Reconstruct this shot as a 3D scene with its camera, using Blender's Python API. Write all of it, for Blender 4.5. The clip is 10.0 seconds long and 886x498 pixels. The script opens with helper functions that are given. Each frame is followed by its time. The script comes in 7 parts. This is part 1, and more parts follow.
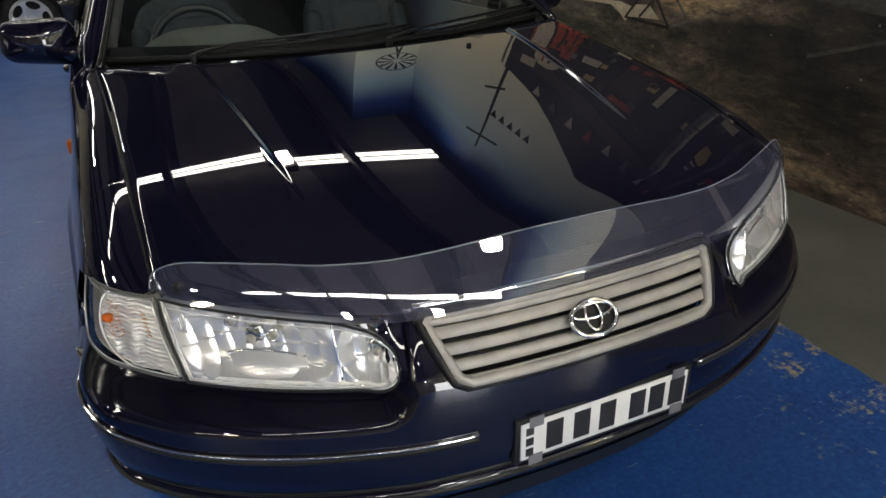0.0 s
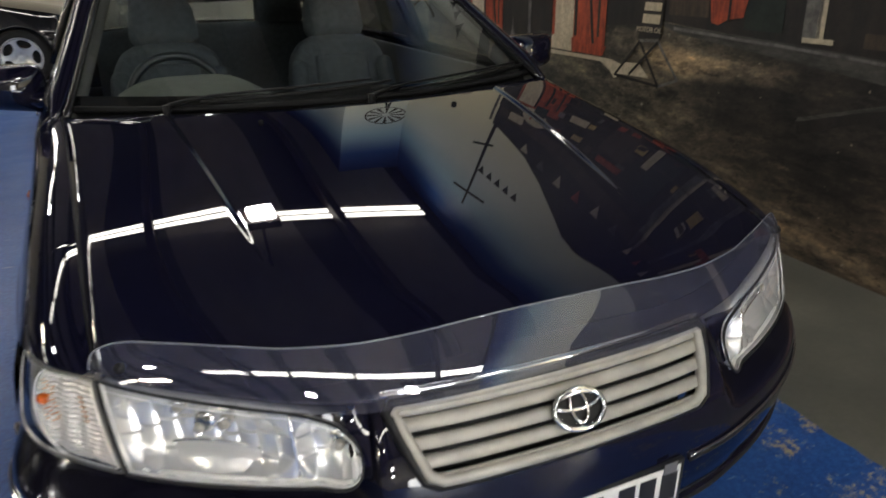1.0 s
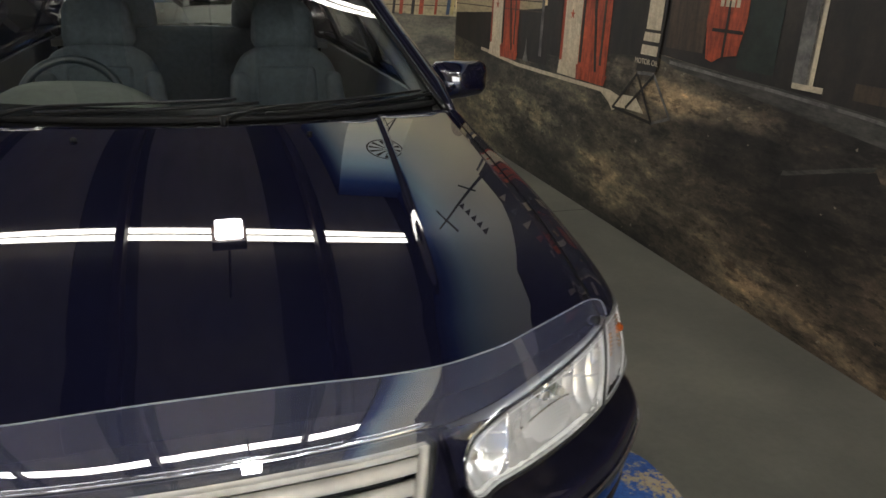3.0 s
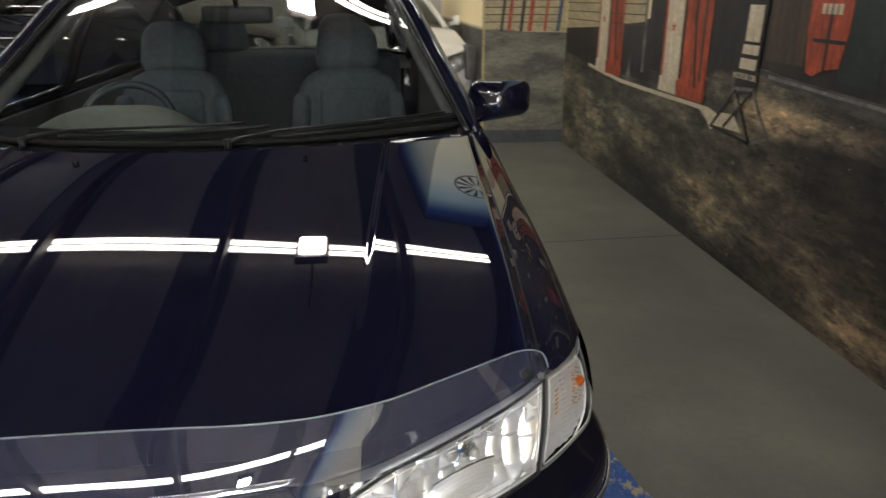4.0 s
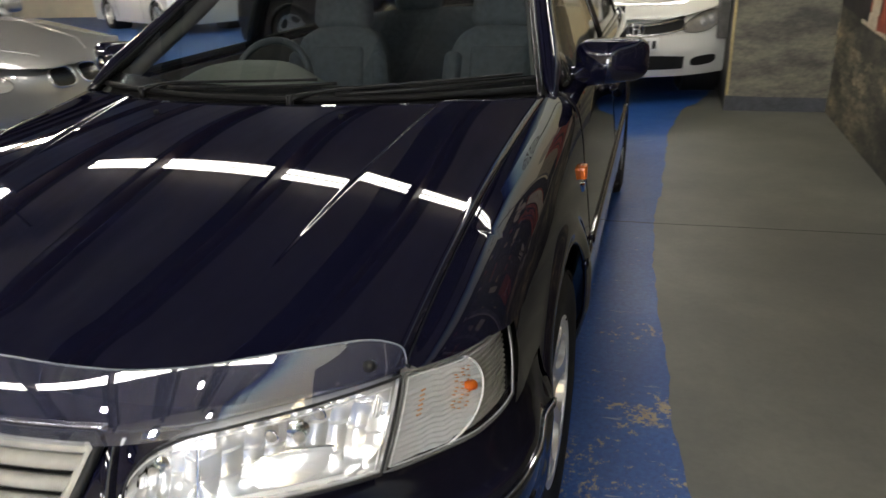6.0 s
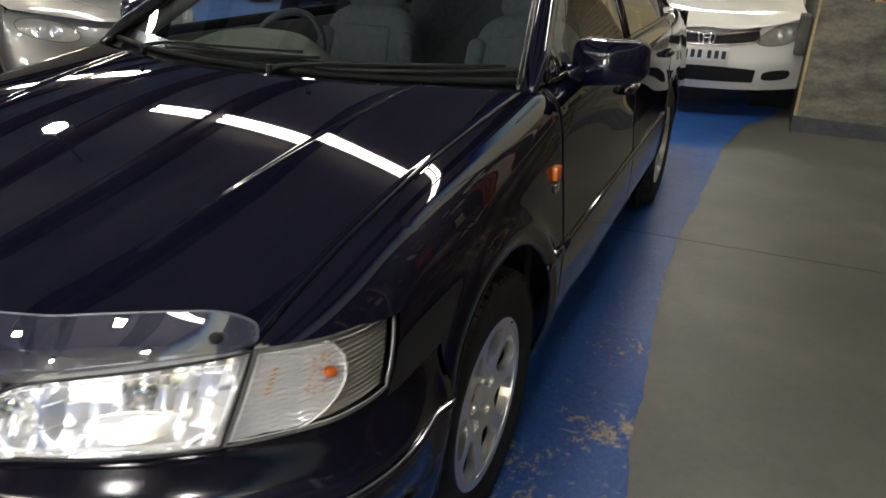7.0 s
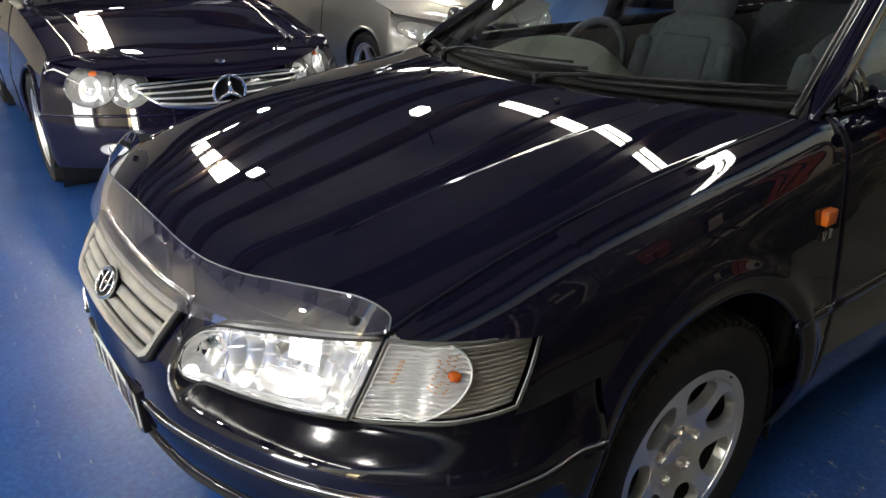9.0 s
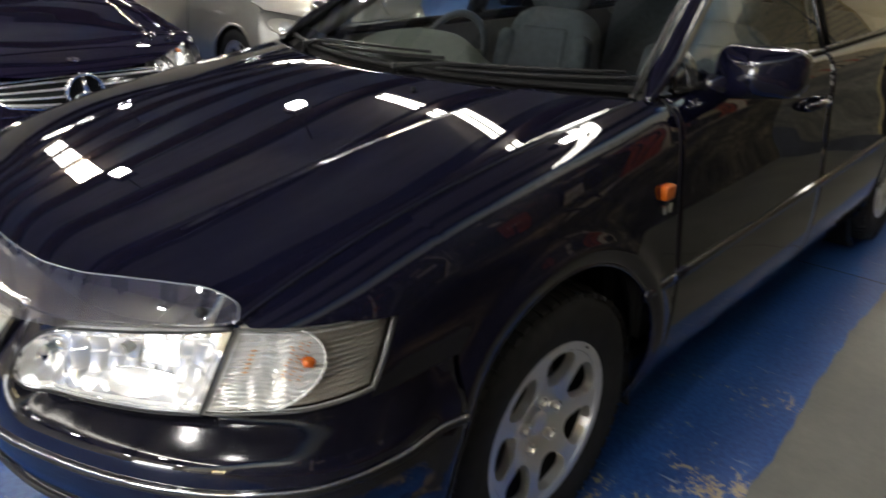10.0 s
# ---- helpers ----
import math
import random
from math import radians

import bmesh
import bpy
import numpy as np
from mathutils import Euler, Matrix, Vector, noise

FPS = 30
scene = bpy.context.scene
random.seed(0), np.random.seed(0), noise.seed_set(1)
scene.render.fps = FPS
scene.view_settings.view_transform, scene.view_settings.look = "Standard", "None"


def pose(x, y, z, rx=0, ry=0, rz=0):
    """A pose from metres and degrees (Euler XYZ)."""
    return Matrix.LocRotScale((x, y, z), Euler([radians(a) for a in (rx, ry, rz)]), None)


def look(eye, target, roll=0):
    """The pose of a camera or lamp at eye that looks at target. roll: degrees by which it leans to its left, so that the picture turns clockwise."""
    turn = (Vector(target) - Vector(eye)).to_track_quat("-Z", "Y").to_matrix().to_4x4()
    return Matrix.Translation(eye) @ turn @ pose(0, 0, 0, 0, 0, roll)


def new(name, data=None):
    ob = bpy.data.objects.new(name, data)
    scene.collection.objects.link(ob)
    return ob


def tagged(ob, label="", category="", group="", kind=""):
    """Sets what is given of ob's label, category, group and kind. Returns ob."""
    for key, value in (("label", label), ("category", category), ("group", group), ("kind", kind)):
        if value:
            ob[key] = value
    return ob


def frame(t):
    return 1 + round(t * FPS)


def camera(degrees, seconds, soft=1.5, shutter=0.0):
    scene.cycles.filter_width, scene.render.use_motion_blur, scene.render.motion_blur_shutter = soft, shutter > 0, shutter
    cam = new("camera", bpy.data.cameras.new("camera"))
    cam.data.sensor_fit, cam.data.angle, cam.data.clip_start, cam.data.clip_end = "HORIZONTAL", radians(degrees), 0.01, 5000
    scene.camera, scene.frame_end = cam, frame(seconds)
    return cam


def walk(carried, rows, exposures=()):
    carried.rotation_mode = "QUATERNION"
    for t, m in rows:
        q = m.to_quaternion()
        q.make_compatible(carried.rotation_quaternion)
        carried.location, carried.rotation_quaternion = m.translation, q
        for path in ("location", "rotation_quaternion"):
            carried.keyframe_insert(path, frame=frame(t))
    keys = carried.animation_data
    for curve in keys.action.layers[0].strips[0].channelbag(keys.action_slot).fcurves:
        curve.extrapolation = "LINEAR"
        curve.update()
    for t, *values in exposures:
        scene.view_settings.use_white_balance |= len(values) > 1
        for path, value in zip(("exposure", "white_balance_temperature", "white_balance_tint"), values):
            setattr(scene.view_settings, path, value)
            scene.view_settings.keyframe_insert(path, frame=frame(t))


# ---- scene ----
cam = camera(63.5, 10.0, 1.5, 0.5)
PATH = [
    (0, (-0.647, -0.851, 1.333), (0.06, 0.813, 0.477), -2.6),
    (0.5, (-0.62, -0.841, 1.335), (0.067, 0.848, 0.514), -2.5),
    (1, (-0.582, -0.758, 1.343), (0.179, 0.936, 0.6), -0.8),
    (1.5, (-0.521, -0.685, 1.336), (0.422, 0.923, 0.61), -1.7),
    (2, (-0.401, -0.671, 1.343), (0.523, 0.943, 0.606), -3.5),
    (2.2, (-0.306, -0.694, 1.352), (0.477, 1.016, 0.672), -0.0),
    (3.3, (0.136, -0.732, 1.36), (0.684, 1.051, 0.638), 2.4),
    (3.5, (0.206, -0.709, 1.361), (0.696, 1.091, 0.639), 2.7),
    (4, (0.402, -0.701, 1.364), (0.619, 1.167, 0.684), -0.0),
    (4.5, (0.628, -0.738, 1.359), (0.653, 1.135, 0.659), 2.6),
    (5, (0.785, -0.658, 1.339), (0.693, 1.206, 0.62), 2.3),
    (5.5, (0.88, -0.573, 1.338), (0.587, 1.268, 0.613), 1.0),
    (5.7, (0.919, -0.557, 1.342), (0.514, 1.255, 0.597), -0.9),
    (6.8, (1.237, -0.478, 1.338), (0.486, 1.195, 0.54), -0.1),
    (7, (1.263, -0.417, 1.326), (0.536, 1.268, 0.532), 2.1),
    (7.5, (1.313, -0.287, 1.332), (0.484, 1.368, 0.574), 2.6),
    (8, (1.401, -0.236, 1.36), (0.186, 1.173, 0.627), 0.6),
    (8.5, (1.456, -0.219, 1.346), (0.046, 0.959, 0.557), 0.3),
    (9, (1.484, -0.217, 1.343), (0.015, 0.881, 0.544), -0.1),
    (9.5, (1.501, -0.205, 1.344), (0.086, 0.983, 0.579), 0.5),
    (10, (1.544, -0.179, 1.323), (0.273, 1.142, 0.524), 0.7),
]
walk(cam, [(t, look(eye, target, roll)) for t, eye, target, roll in PATH],
     [(0, 0.31), (1.0, 0.40), (2.0, 0.65), (3.5, 0.81), (5.0, 0.94), (7.0, 0.94), (9.0, 1.03), (10.0, 1.07)])

# ---- world and light ----
world = bpy.data.worlds.new("world")
scene.world = world
world.use_nodes = True
wn = world.node_tree.nodes
sky = wn.new("ShaderNodeTexSky")
sky.sky_type, sky.sun_disc = "NISHITA", False
sky.sun_elevation, sky.sun_rotation = radians(50), radians(120)
world.node_tree.links.new(sky.outputs[0], wn["Background"].inputs[0])
wn["Background"].inputs[1].default_value = 0.08
scene.view_settings.exposure = 0.55


# ---- materials ----
def nodes_of(name):
    m = bpy.data.materials.new(name)
    m.use_nodes = True
    nt = m.node_tree
    return m, nt, nt.nodes["Principled BSDF"]


def noise_tex(nt, scale, detail=4.0, rough=0.55, coord="Object", stretch=(1, 1, 1)):
    tc = nt.nodes.new("ShaderNodeTexCoord")
    mp = nt.nodes.new("ShaderNodeMapping")
    mp.inputs["Scale"].default_value = stretch
    n = nt.nodes.new("ShaderNodeTexNoise")
    n.inputs["Scale"].default_value, n.inputs["Detail"].default_value, n.inputs["Roughness"].default_value = scale, detail, rough
    nt.links.new(tc.outputs[coord], mp.inputs[0])
    nt.links.new(mp.outputs[0], n.inputs["Vector"])
    return n


def ramp(nt, fac, stops):
    r = nt.nodes.new("ShaderNodeValToRGB")
    el = r.color_ramp.elements
    while len(el) < len(stops):
        el.new(0.5)
    for e, (p, c) in zip(el, stops):
        e.position, e.color = p, (*c, 1)
    nt.links.new(fac, r.inputs[0])
    return r


def mixed(nt, fac, a, b):
    m = nt.nodes.new("ShaderNodeMix")
    m.data_type = "RGBA"
    for sock, v in ((m.inputs[0], fac), (m.inputs[6], a), (m.inputs[7], b)):
        if isinstance(v, (int, float)):
            sock.default_value = v
        elif isinstance(v, tuple):
            sock.default_value = (*v, 1)
        else:
            nt.links.new(v, sock)
    return m.outputs[2]


def bump(nt, b, height, strength=0.2, distance=0.01):
    n = nt.nodes.new("ShaderNodeBump")
    n.inputs["Strength"].default_value, n.inputs["Distance"].default_value = strength, distance
    nt.links.new(height, n.inputs["Height"])
    nt.links.new(n.outputs[0], b.inputs["Normal"])


def surface(name, c1, c2=None, rough=0.5, metal=0.0, scale=12.0, coat=0.0, bumpy=0.0, rough2=None, spec=0.5, fine=None, stretch=(1, 1, 1)):
    """A material of two mixed tones with grain, uneven gloss and fine relief."""
    m, nt, b = nodes_of(name)
    n = noise_tex(nt, scale, 6.0, 0.6, stretch=stretch)
    c2 = c2 or tuple(v * 0.8 for v in c1)
    r = ramp(nt, n.outputs[0], [(0.35, c1), (0.68, c2)])
    nt.links.new(r.outputs[0], b.inputs["Base Color"])
    b.inputs["Roughness"].default_value, b.inputs["Metallic"].default_value = rough, metal
    b.inputs["Coat Weight"].default_value, b.inputs["Coat Roughness"].default_value = coat, 0.03
    b.inputs["Specular IOR Level"].default_value = spec
    if rough2 is not None:
        mr = nt.nodes.new("ShaderNodeMapRange")
        mr.inputs[3].default_value, mr.inputs[4].default_value = rough, rough2
        mr.inputs[1].default_value, mr.inputs[2].default_value = 0.3, 0.7
        nt.links.new(n.outputs[0], mr.inputs[0])
        nt.links.new(mr.outputs[0], b.inputs["Roughness"])
    if bumpy:
        f = noise_tex(nt, fine or scale * 12, 3.0)
        bump(nt, b, f.outputs[0], bumpy, 0.004)
    return m


def paint(name, base, flake=0.5, coat=1.0, metal=0.3):
    m, nt, b = nodes_of(name)
    n = noise_tex(nt, 900.0, 1.0)
    dust = noise_tex(nt, 3.0, 5.0, 0.6)
    r = ramp(nt, n.outputs[0], [(0.3, base), (0.75, tuple(min(1, v * (1 + flake) + 0.002) for v in base))])
    nt.links.new(r.outputs[0], b.inputs["Base Color"])
    b.inputs["Metallic"].default_value, b.inputs["Roughness"].default_value = metal, 0.33
    b.inputs["Specular IOR Level"].default_value = 0.0
    b.inputs["Coat Weight"].default_value, b.inputs["Coat IOR"].default_value = coat, 1.6
    mr = nt.nodes.new("ShaderNodeMapRange")
    mr.inputs[3].default_value, mr.inputs[4].default_value = 0.008, 0.022
    nt.links.new(dust.outputs[0], mr.inputs[0])
    nt.links.new(mr.outputs[0], b.inputs["Coat Roughness"])
    return m


def satin(name, base):
    """Moulded bumper plastic in the body colour: softer gloss, fine grain."""
    m = surface(name, base, tuple(v * 1.3 for v in base), 0.085, 0.0, 40, bumpy=0.01, rough2=0.13, spec=0.30)
    return m


def glass(name, tint=(1, 1, 1), rough=0.0, clear=0.9, sheen=1.0):
    """A thin pane: mostly see-through, with a mirror sheen at grazing angles."""
    m, nt, b = nodes_of(name)
    nt.nodes.remove(b)
    out = nt.nodes["Material Output"]
    tr = nt.nodes.new("ShaderNodeBsdfTransparent")
    tr.inputs[0].default_value = (*[v * clear for v in tint], 1)
    gl = nt.nodes.new("ShaderNodeBsdfGlossy")
    gl.inputs["Roughness"].default_value = rough
    lw = nt.nodes.new("ShaderNodeLayerWeight")
    lw.inputs[0].default_value = 0.5
    pw = nt.nodes.new("ShaderNodeMath")
    pw.operation = "POWER"
    pw.inputs[1].default_value = 4.5
    nt.links.new(lw.outputs["Facing"], pw.inputs[0])
    ma = nt.nodes.new("ShaderNodeMath")
    ma.operation = "MULTIPLY_ADD"
    ma.inputs[1].default_value, ma.inputs[2].default_value = 0.85 * sheen, 0.06 * sheen
    nt.links.new(pw.outputs[0], ma.inputs[0])
    mx = nt.nodes.new("ShaderNodeMixShader")
    nt.links.new(ma.outputs[0], mx.inputs[0])
    nt.links.new(tr.outputs[0], mx.inputs[1])
    nt.links.new(gl.outputs[0], mx.inputs[2])
    nt.links.new(mx.outputs[0], out.inputs[0])
    return m


def acrylic(name):
    """Clear smoked sheet with raised sheen; a bluish diffuse veil imitates reflected light."""
    m = glass(name, (0.90, 0.92, 0.97), 0.0, 0.95, 2.3)
    nt = m.node_tree
    mx0 = [n for n in nt.nodes if n.type == "MIX_SHADER"][0]
    df = nt.nodes.new("ShaderNodeBsdfDiffuse")
    df.inputs[0].default_value = (0.36, 0.38, 0.62, 1)
    mx = nt.nodes.new("ShaderNodeMixShader")
    mx.inputs[0].default_value = 0.055
    nt.links.new(mx0.outputs[0], mx.inputs[1])
    nt.links.new(df.outputs[0], mx.inputs[2])
    nt.links.new(mx.outputs[0], nt.nodes["Material Output"].inputs[0])
    return m


def glow(name, colour, strength):
    m, nt, b = nodes_of(name)
    b.inputs["Base Color"].default_value = (*colour, 1)
    b.inputs["Emission Color"].default_value = (*colour, 1)
    b.inputs["Emission Strength"].default_value = strength
    return m


NAVY = paint("navy_paint", (0.0029, 0.0030, 0.0110), 0.5, 1.0, 0.0)
SATIN = satin("bumper_satin", (0.0042, 0.0040, 0.0085))
INDIGO = paint("indigo_paint", (0.0042, 0.0030, 0.0135), 0.5, 1.0, 0.0)
WHITE_PAINT = paint("white_paint", (0.74, 0.73, 0.68), 0.02, 1.0, 0.0)
SILVER = paint("silver_paint", (0.23, 0.225, 0.215), 0.2, 1.0, 0.5)
BLACK_PAINT = paint("black_paint", (0.008, 0.008, 0.010))
PALE_PAINT = paint("pale_paint", (0.55, 0.55, 0.55), 0.1)
CHROME = surface("chrome", (0.85, 0.85, 0.85), (0.8, 0.8, 0.8), 0.06, 1.0, 40)
REFLECTOR = surface("lamp_reflector", (0.95, 0.95, 0.94), (0.9, 0.9, 0.9), 0.25, 0.3, 30, rough2=0.4)
SPARKLE = surface("ribbed_reflector", (0.95, 0.95, 0.94), (0.90, 0.90, 0.90), 0.16, 0.62, 30, rough2=0.24)
ALLOY = surface("alloy", (0.88, 0.87, 0.84), (0.80, 0.79, 0.76), 0.27, 0.76, 6, rough2=0.36)
BLACK = surface("black_plastic", (0.012, 0.012, 0.013), (0.018, 0.018, 0.018), 0.5, 0, 60, bumpy=0.1, spec=0.25)
COWL = surface("cowl_plastic", (0.008, 0.008, 0.009), (0.012, 0.012, 0.012), 0.6, 0, 60, spec=0.1)
WIPER = surface("wiper_black", (0.007, 0.007, 0.008), (0.010, 0.010, 0.010), 0.40, 0, 60, spec=0.16)
GLOSSBLACK = surface("gloss_black", (0.008, 0.008, 0.009), (0.012, 0.012, 0.012), 0.15, 0, 30)
RUBBER = surface("tyre_rubber", (0.016, 0.016, 0.016), (0.026, 0.025, 0.024), 0.75, 0, 30, bumpy=0.2, spec=0.25)
GRILLE_GREY = surface("grille_plastic", (0.41, 0.395, 0.35), (0.32, 0.305, 0.27), 0.42, 0.1, 18, bumpy=0.08)
GLASS = glass("clear_glass", (0.92, 0.97, 0.95), 0.0, 0.84)
DARKGLASS = glass("tinted_glass", (0.35, 0.37, 0.36), 0.0, 0.8)
LENS = glass("lamp_lens", (1, 1, 1), 0.01, 0.97)
ACRYLIC = acrylic("smoked_acrylic")
ACRYLIC_EDGE = surface("acrylic_edge", (0.20, 0.21, 0.23), (0.16, 0.17, 0.19), 0.2, 0, 20)
AMBER = surface("amber_plastic", (0.50, 0.085, 0.007), (0.58, 0.14, 0.012), 0.25, 0, 30)
AMBER_DIM = surface("amber_glint", (0.52, 0.17, 0.03), (0.62, 0.36, 0.16), 0.2, 0.4, 60)
DASH = surface("dashboard_vinyl", (0.078, 0.094, 0.072), (0.060, 0.070, 0.056), 0.7, 0, 40, bumpy=0.15)
TRIM = surface("cabin_trim", (0.085, 0.085, 0.08), (0.065, 0.065, 0.06), 0.7, 0, 30, bumpy=0.1)
FABRIC = surface("seat_velour", (0.078, 0.094, 0.106), (0.052, 0.063, 0.072), 0.95, 0, 50, bumpy=0.4)
WHITE = surface("white_plastic", (0.8, 0.8, 0.78), (0.72, 0.72, 0.7), 0.5, 0, 20)
INK = surface("black_ink", (0.015, 0.015, 0.018), (0.02, 0.02, 0.02), 0.5)


# ---- mesh helpers ----
def link_mesh(name, verts, faces, mat, parent=None, label="", smooth=True):
    me = bpy.data.meshes.new(name)
    me.from_pydata([tuple(map(float, v)) for v in verts], [], faces)
    me.materials.append(mat)
    if smooth:
        me.polygons.foreach_set("use_smooth", [True] * len(me.polygons))
    me.update()
    ob = new(name, me)
    if parent is not None:
        ob.parent = parent
    if label:
        tagged(ob, label)
    return ob


def part(name, bm, mat, parent, label="", smooth=True):
    me = bpy.data.meshes.new(name)
    bmesh.ops.recalc_face_normals(bm, faces=bm.faces[:])
    bm.to_mesh(me)
    bm.free()
    me.materials.append(mat)
    if smooth:
        me.polygons.foreach_set("use_smooth", [True] * len(me.polygons))
        me.set_sharp_from_angle(angle=radians(38))
    ob = new(name, me)
    if parent is not None:
        ob.parent = parent
    if label:
        tagged(ob, label)
    return ob


def thing(name, at, label, category, group="", rz=0.0):
    ob = new(name)
    ob.matrix_basis = pose(*at, 0, 0, rz)
    ob.empty_display_size = 0.1
    return tagged(ob, label, category, group)


def thicken(ob, t, offset=-1.0):
    m = ob.modifiers.new("thickness", "SOLIDIFY")
    m.thickness, m.offset = t, offset
    return ob


def flip(ob):
    ob.data.flip_normals()
    return ob


def sheet(name, fn, us, vs, mat, parent=None, label="", thick=0.0, keep=None, turn=False):
    """A smooth sheet from fn(u, v); keep(u, v) leaves out cells by their middle."""
    nu, nv = len(us), len(vs)
    verts = [fn(u, v) for u in us for v in vs]
    faces = []
    for i in range(nu - 1):
        for j in range(nv - 1):
            if keep and not keep(0.5 * (us[i] + us[i + 1]), 0.5 * (vs[j] + vs[j + 1])):
                continue
            q = (i * nv + j, (i + 1) * nv + j, (i + 1) * nv + j + 1, i * nv + j + 1)
            faces.append(q[::-1] if turn else q)
    ob = link_mesh(name, verts, faces, mat, parent, label)
    if thick:
        thicken(ob, thick)
    return ob


def box_bm(bm, lo, hi, bevel=0.0, segs=2):
    r = bmesh.ops.create_cube(bm, size=1.0)
    vs = r["verts"]
    bmesh.ops.scale(bm, vec=[b - a for a, b in zip(lo, hi)], verts=vs)
    bmesh.ops.translate(bm, vec=[(a + b) / 2 for a, b in zip(lo, hi)], verts=vs)
    if bevel:
        es = list({e for v in vs for e in v.link_edges})
        bmesh.ops.bevel(bm, geom=es, offset=bevel, segments=segs, affect="EDGES", profile=0.5)
    return bm


def box(name, lo, hi, mat, parent=None, label="", bevel=0.0, segs=2):
    return part(name, box_bm(bmesh.new(), lo, hi, bevel, segs), mat, parent, label, smooth=bevel > 0)


def tube(name, pts, radius, mat, parent=None, label="", sides=10, closed=False, flat=1.0, up=(0, 0, 1)):
    """A round or flattened bar along points; radius may be a list."""
    pts = [Vector(p) for p in pts]
    n = len(pts)
    rad = radius if isinstance(radius, (list, tuple)) else [radius] * n
    verts, faces = [], []
    for i, p in enumerate(pts):
        a = pts[(i - 1) % n] if closed or i else p
        b = pts[(i + 1) % n] if closed or i < n - 1 else p
        d = (b - a).normalized()
        s = d.cross(Vector(up))
        s = s.normalized() if s.length > 1e-4 else Vector((1, 0, 0))
        w = s.cross(d).normalized()
        for k in range(sides):
            c = 2 * math.pi * k / sides
            verts.append(p + s * (rad[i] * math.cos(c)) + w * (rad[i] * flat * math.sin(c)))
    m = n if closed else n - 1
    for i in range(m):
        for k in range(sides):
            a, b = i * sides, ((i + 1) % n) * sides
            faces.append((a + k, a + (k + 1) % sides, b + (k + 1) % sides, b + k))
    if not closed:
        faces += [tuple(range(sides))[::-1], tuple((n - 1) * sides + k for k in range(sides))]
    return flip(link_mesh(name, verts, faces, mat, parent, label))


def lathe(name, prof, mat, parent=None, label="", sides=48, axis="x"):
    """A turned part; prof is rows of (radius, along the axis)."""
    verts, faces = [], []
    for r, h in prof:
        for k in range(sides):
            c = 2 * math.pi * k / sides
            p = (h, r * math.cos(c), r * math.sin(c))
            verts.append(p if axis == "x" else (p[1], p[2], p[0]) if axis == "z" else (p[1], p[0], p[2]))
    for i in range(len(prof) - 1):
        for k in range(sides):
            faces.append((i * sides + k, i * sides + (k + 1) % sides, (i + 1) * sides + (k + 1) % sides, (i + 1) * sides + k))
    bm = bmesh.new()
    bv = [bm.verts.new(v) for v in verts]
    for f in faces:
        bm.faces.new([bv[i] for i in f])
    bmesh.ops.remove_doubles(bm, verts=bm.verts[:], dist=1e-5)
    return part(name, bm, mat, parent, label)


def plate(name, pts, normal, depth, mat, parent=None, label=""):
    """A flat cut-out with its outline pts, depth thick along normal."""
    bm = bmesh.new()
    f = bm.faces.new([bm.verts.new(p) for p in pts])
    r = bmesh.ops.extrude_face_region(bm, geom=[f])
    bmesh.ops.translate(bm, vec=Vector(normal) * depth, verts=[v for v in r["geom"] if isinstance(v, bmesh.types.BMVert)])
    return part(name, bm, mat, parent, label, smooth=False)


def smooth_fn(xs, ys):
    """A smooth curve through points that never overshoots."""
    x, y = np.array(xs, float), np.array(ys, float)
    h = np.diff(x)
    d = np.diff(y) / h
    m = np.zeros(len(x))
    m[0], m[-1] = d[0], d[-1]
    for i in range(1, len(x) - 1):
        if d[i - 1] * d[i] > 0:
            w1, w2 = 2 * h[i] + h[i - 1], h[i] + 2 * h[i - 1]
            m[i] = (w1 + w2) / (w1 / d[i - 1] + w2 / d[i])

    def f(v):
        v = min(max(v, x[0]), x[-1])
        i = min(int(np.searchsorted(x, v, "right")) - 1, len(x) - 2)
        t = (v - x[i]) / h[i]
        return float((1 + 2 * t) * (1 - t) ** 2 * y[i] + t * (1 - t) ** 2 * h[i] * m[i] + t * t * (3 - 2 * t) * y[i + 1] + t * t * (t - 1) * h[i] * m[i + 1])

    return f


def step(a, b, v):
    t = min(max((v - a) / (b - a), 0.0), 1.0)
    return t * t * (3 - 2 * t)


def lin(a, b, n):
    return [a + (b - a) * i / (n - 1) for i in range(n)]


def spline(pts, n):
    """n points of a smooth curve through pts."""
    p = [Vector(q) for q in pts]
    L = [0.0]
    for a, b in zip(p, p[1:]):
        L.append(L[-1] + (b - a).length)
    fs = [smooth_fn(L, [q[k] for q in p]) for k in range(len(p[0]))]
    return [Vector([f(s) for f in fs]) for s in lin(0, L[-1], n)]


# ---- the hall ----
CONCRETE, nt, b = nodes_of("floor_concrete")
n1, n2 = noise_tex(nt, 1.3, 6.0, 0.6), noise_tex(nt, 35.0, 5.0, 0.65)
base = ramp(nt, n1.outputs[0], [(0.32, (0.088, 0.088, 0.074)), (0.5, (0.118, 0.116, 0.096)), (0.66, (0.158, 0.153, 0.124))])
grain = ramp(nt, n2.outputs[0], [(0.35, (0.75, 0.75, 0.75)), (0.6, (1, 1, 1))])
mul = nt.nodes.new("ShaderNodeMix")
mul.data_type, mul.blend_type = "RGBA", "MULTIPLY"
mul.inputs[0].default_value = 0.4
nt.links.new(base.outputs[0], mul.inputs[6])
nt.links.new(grain.outputs[0], mul.inputs[7])
nt.links.new(mul.outputs[2], b.inputs["Base Color"])
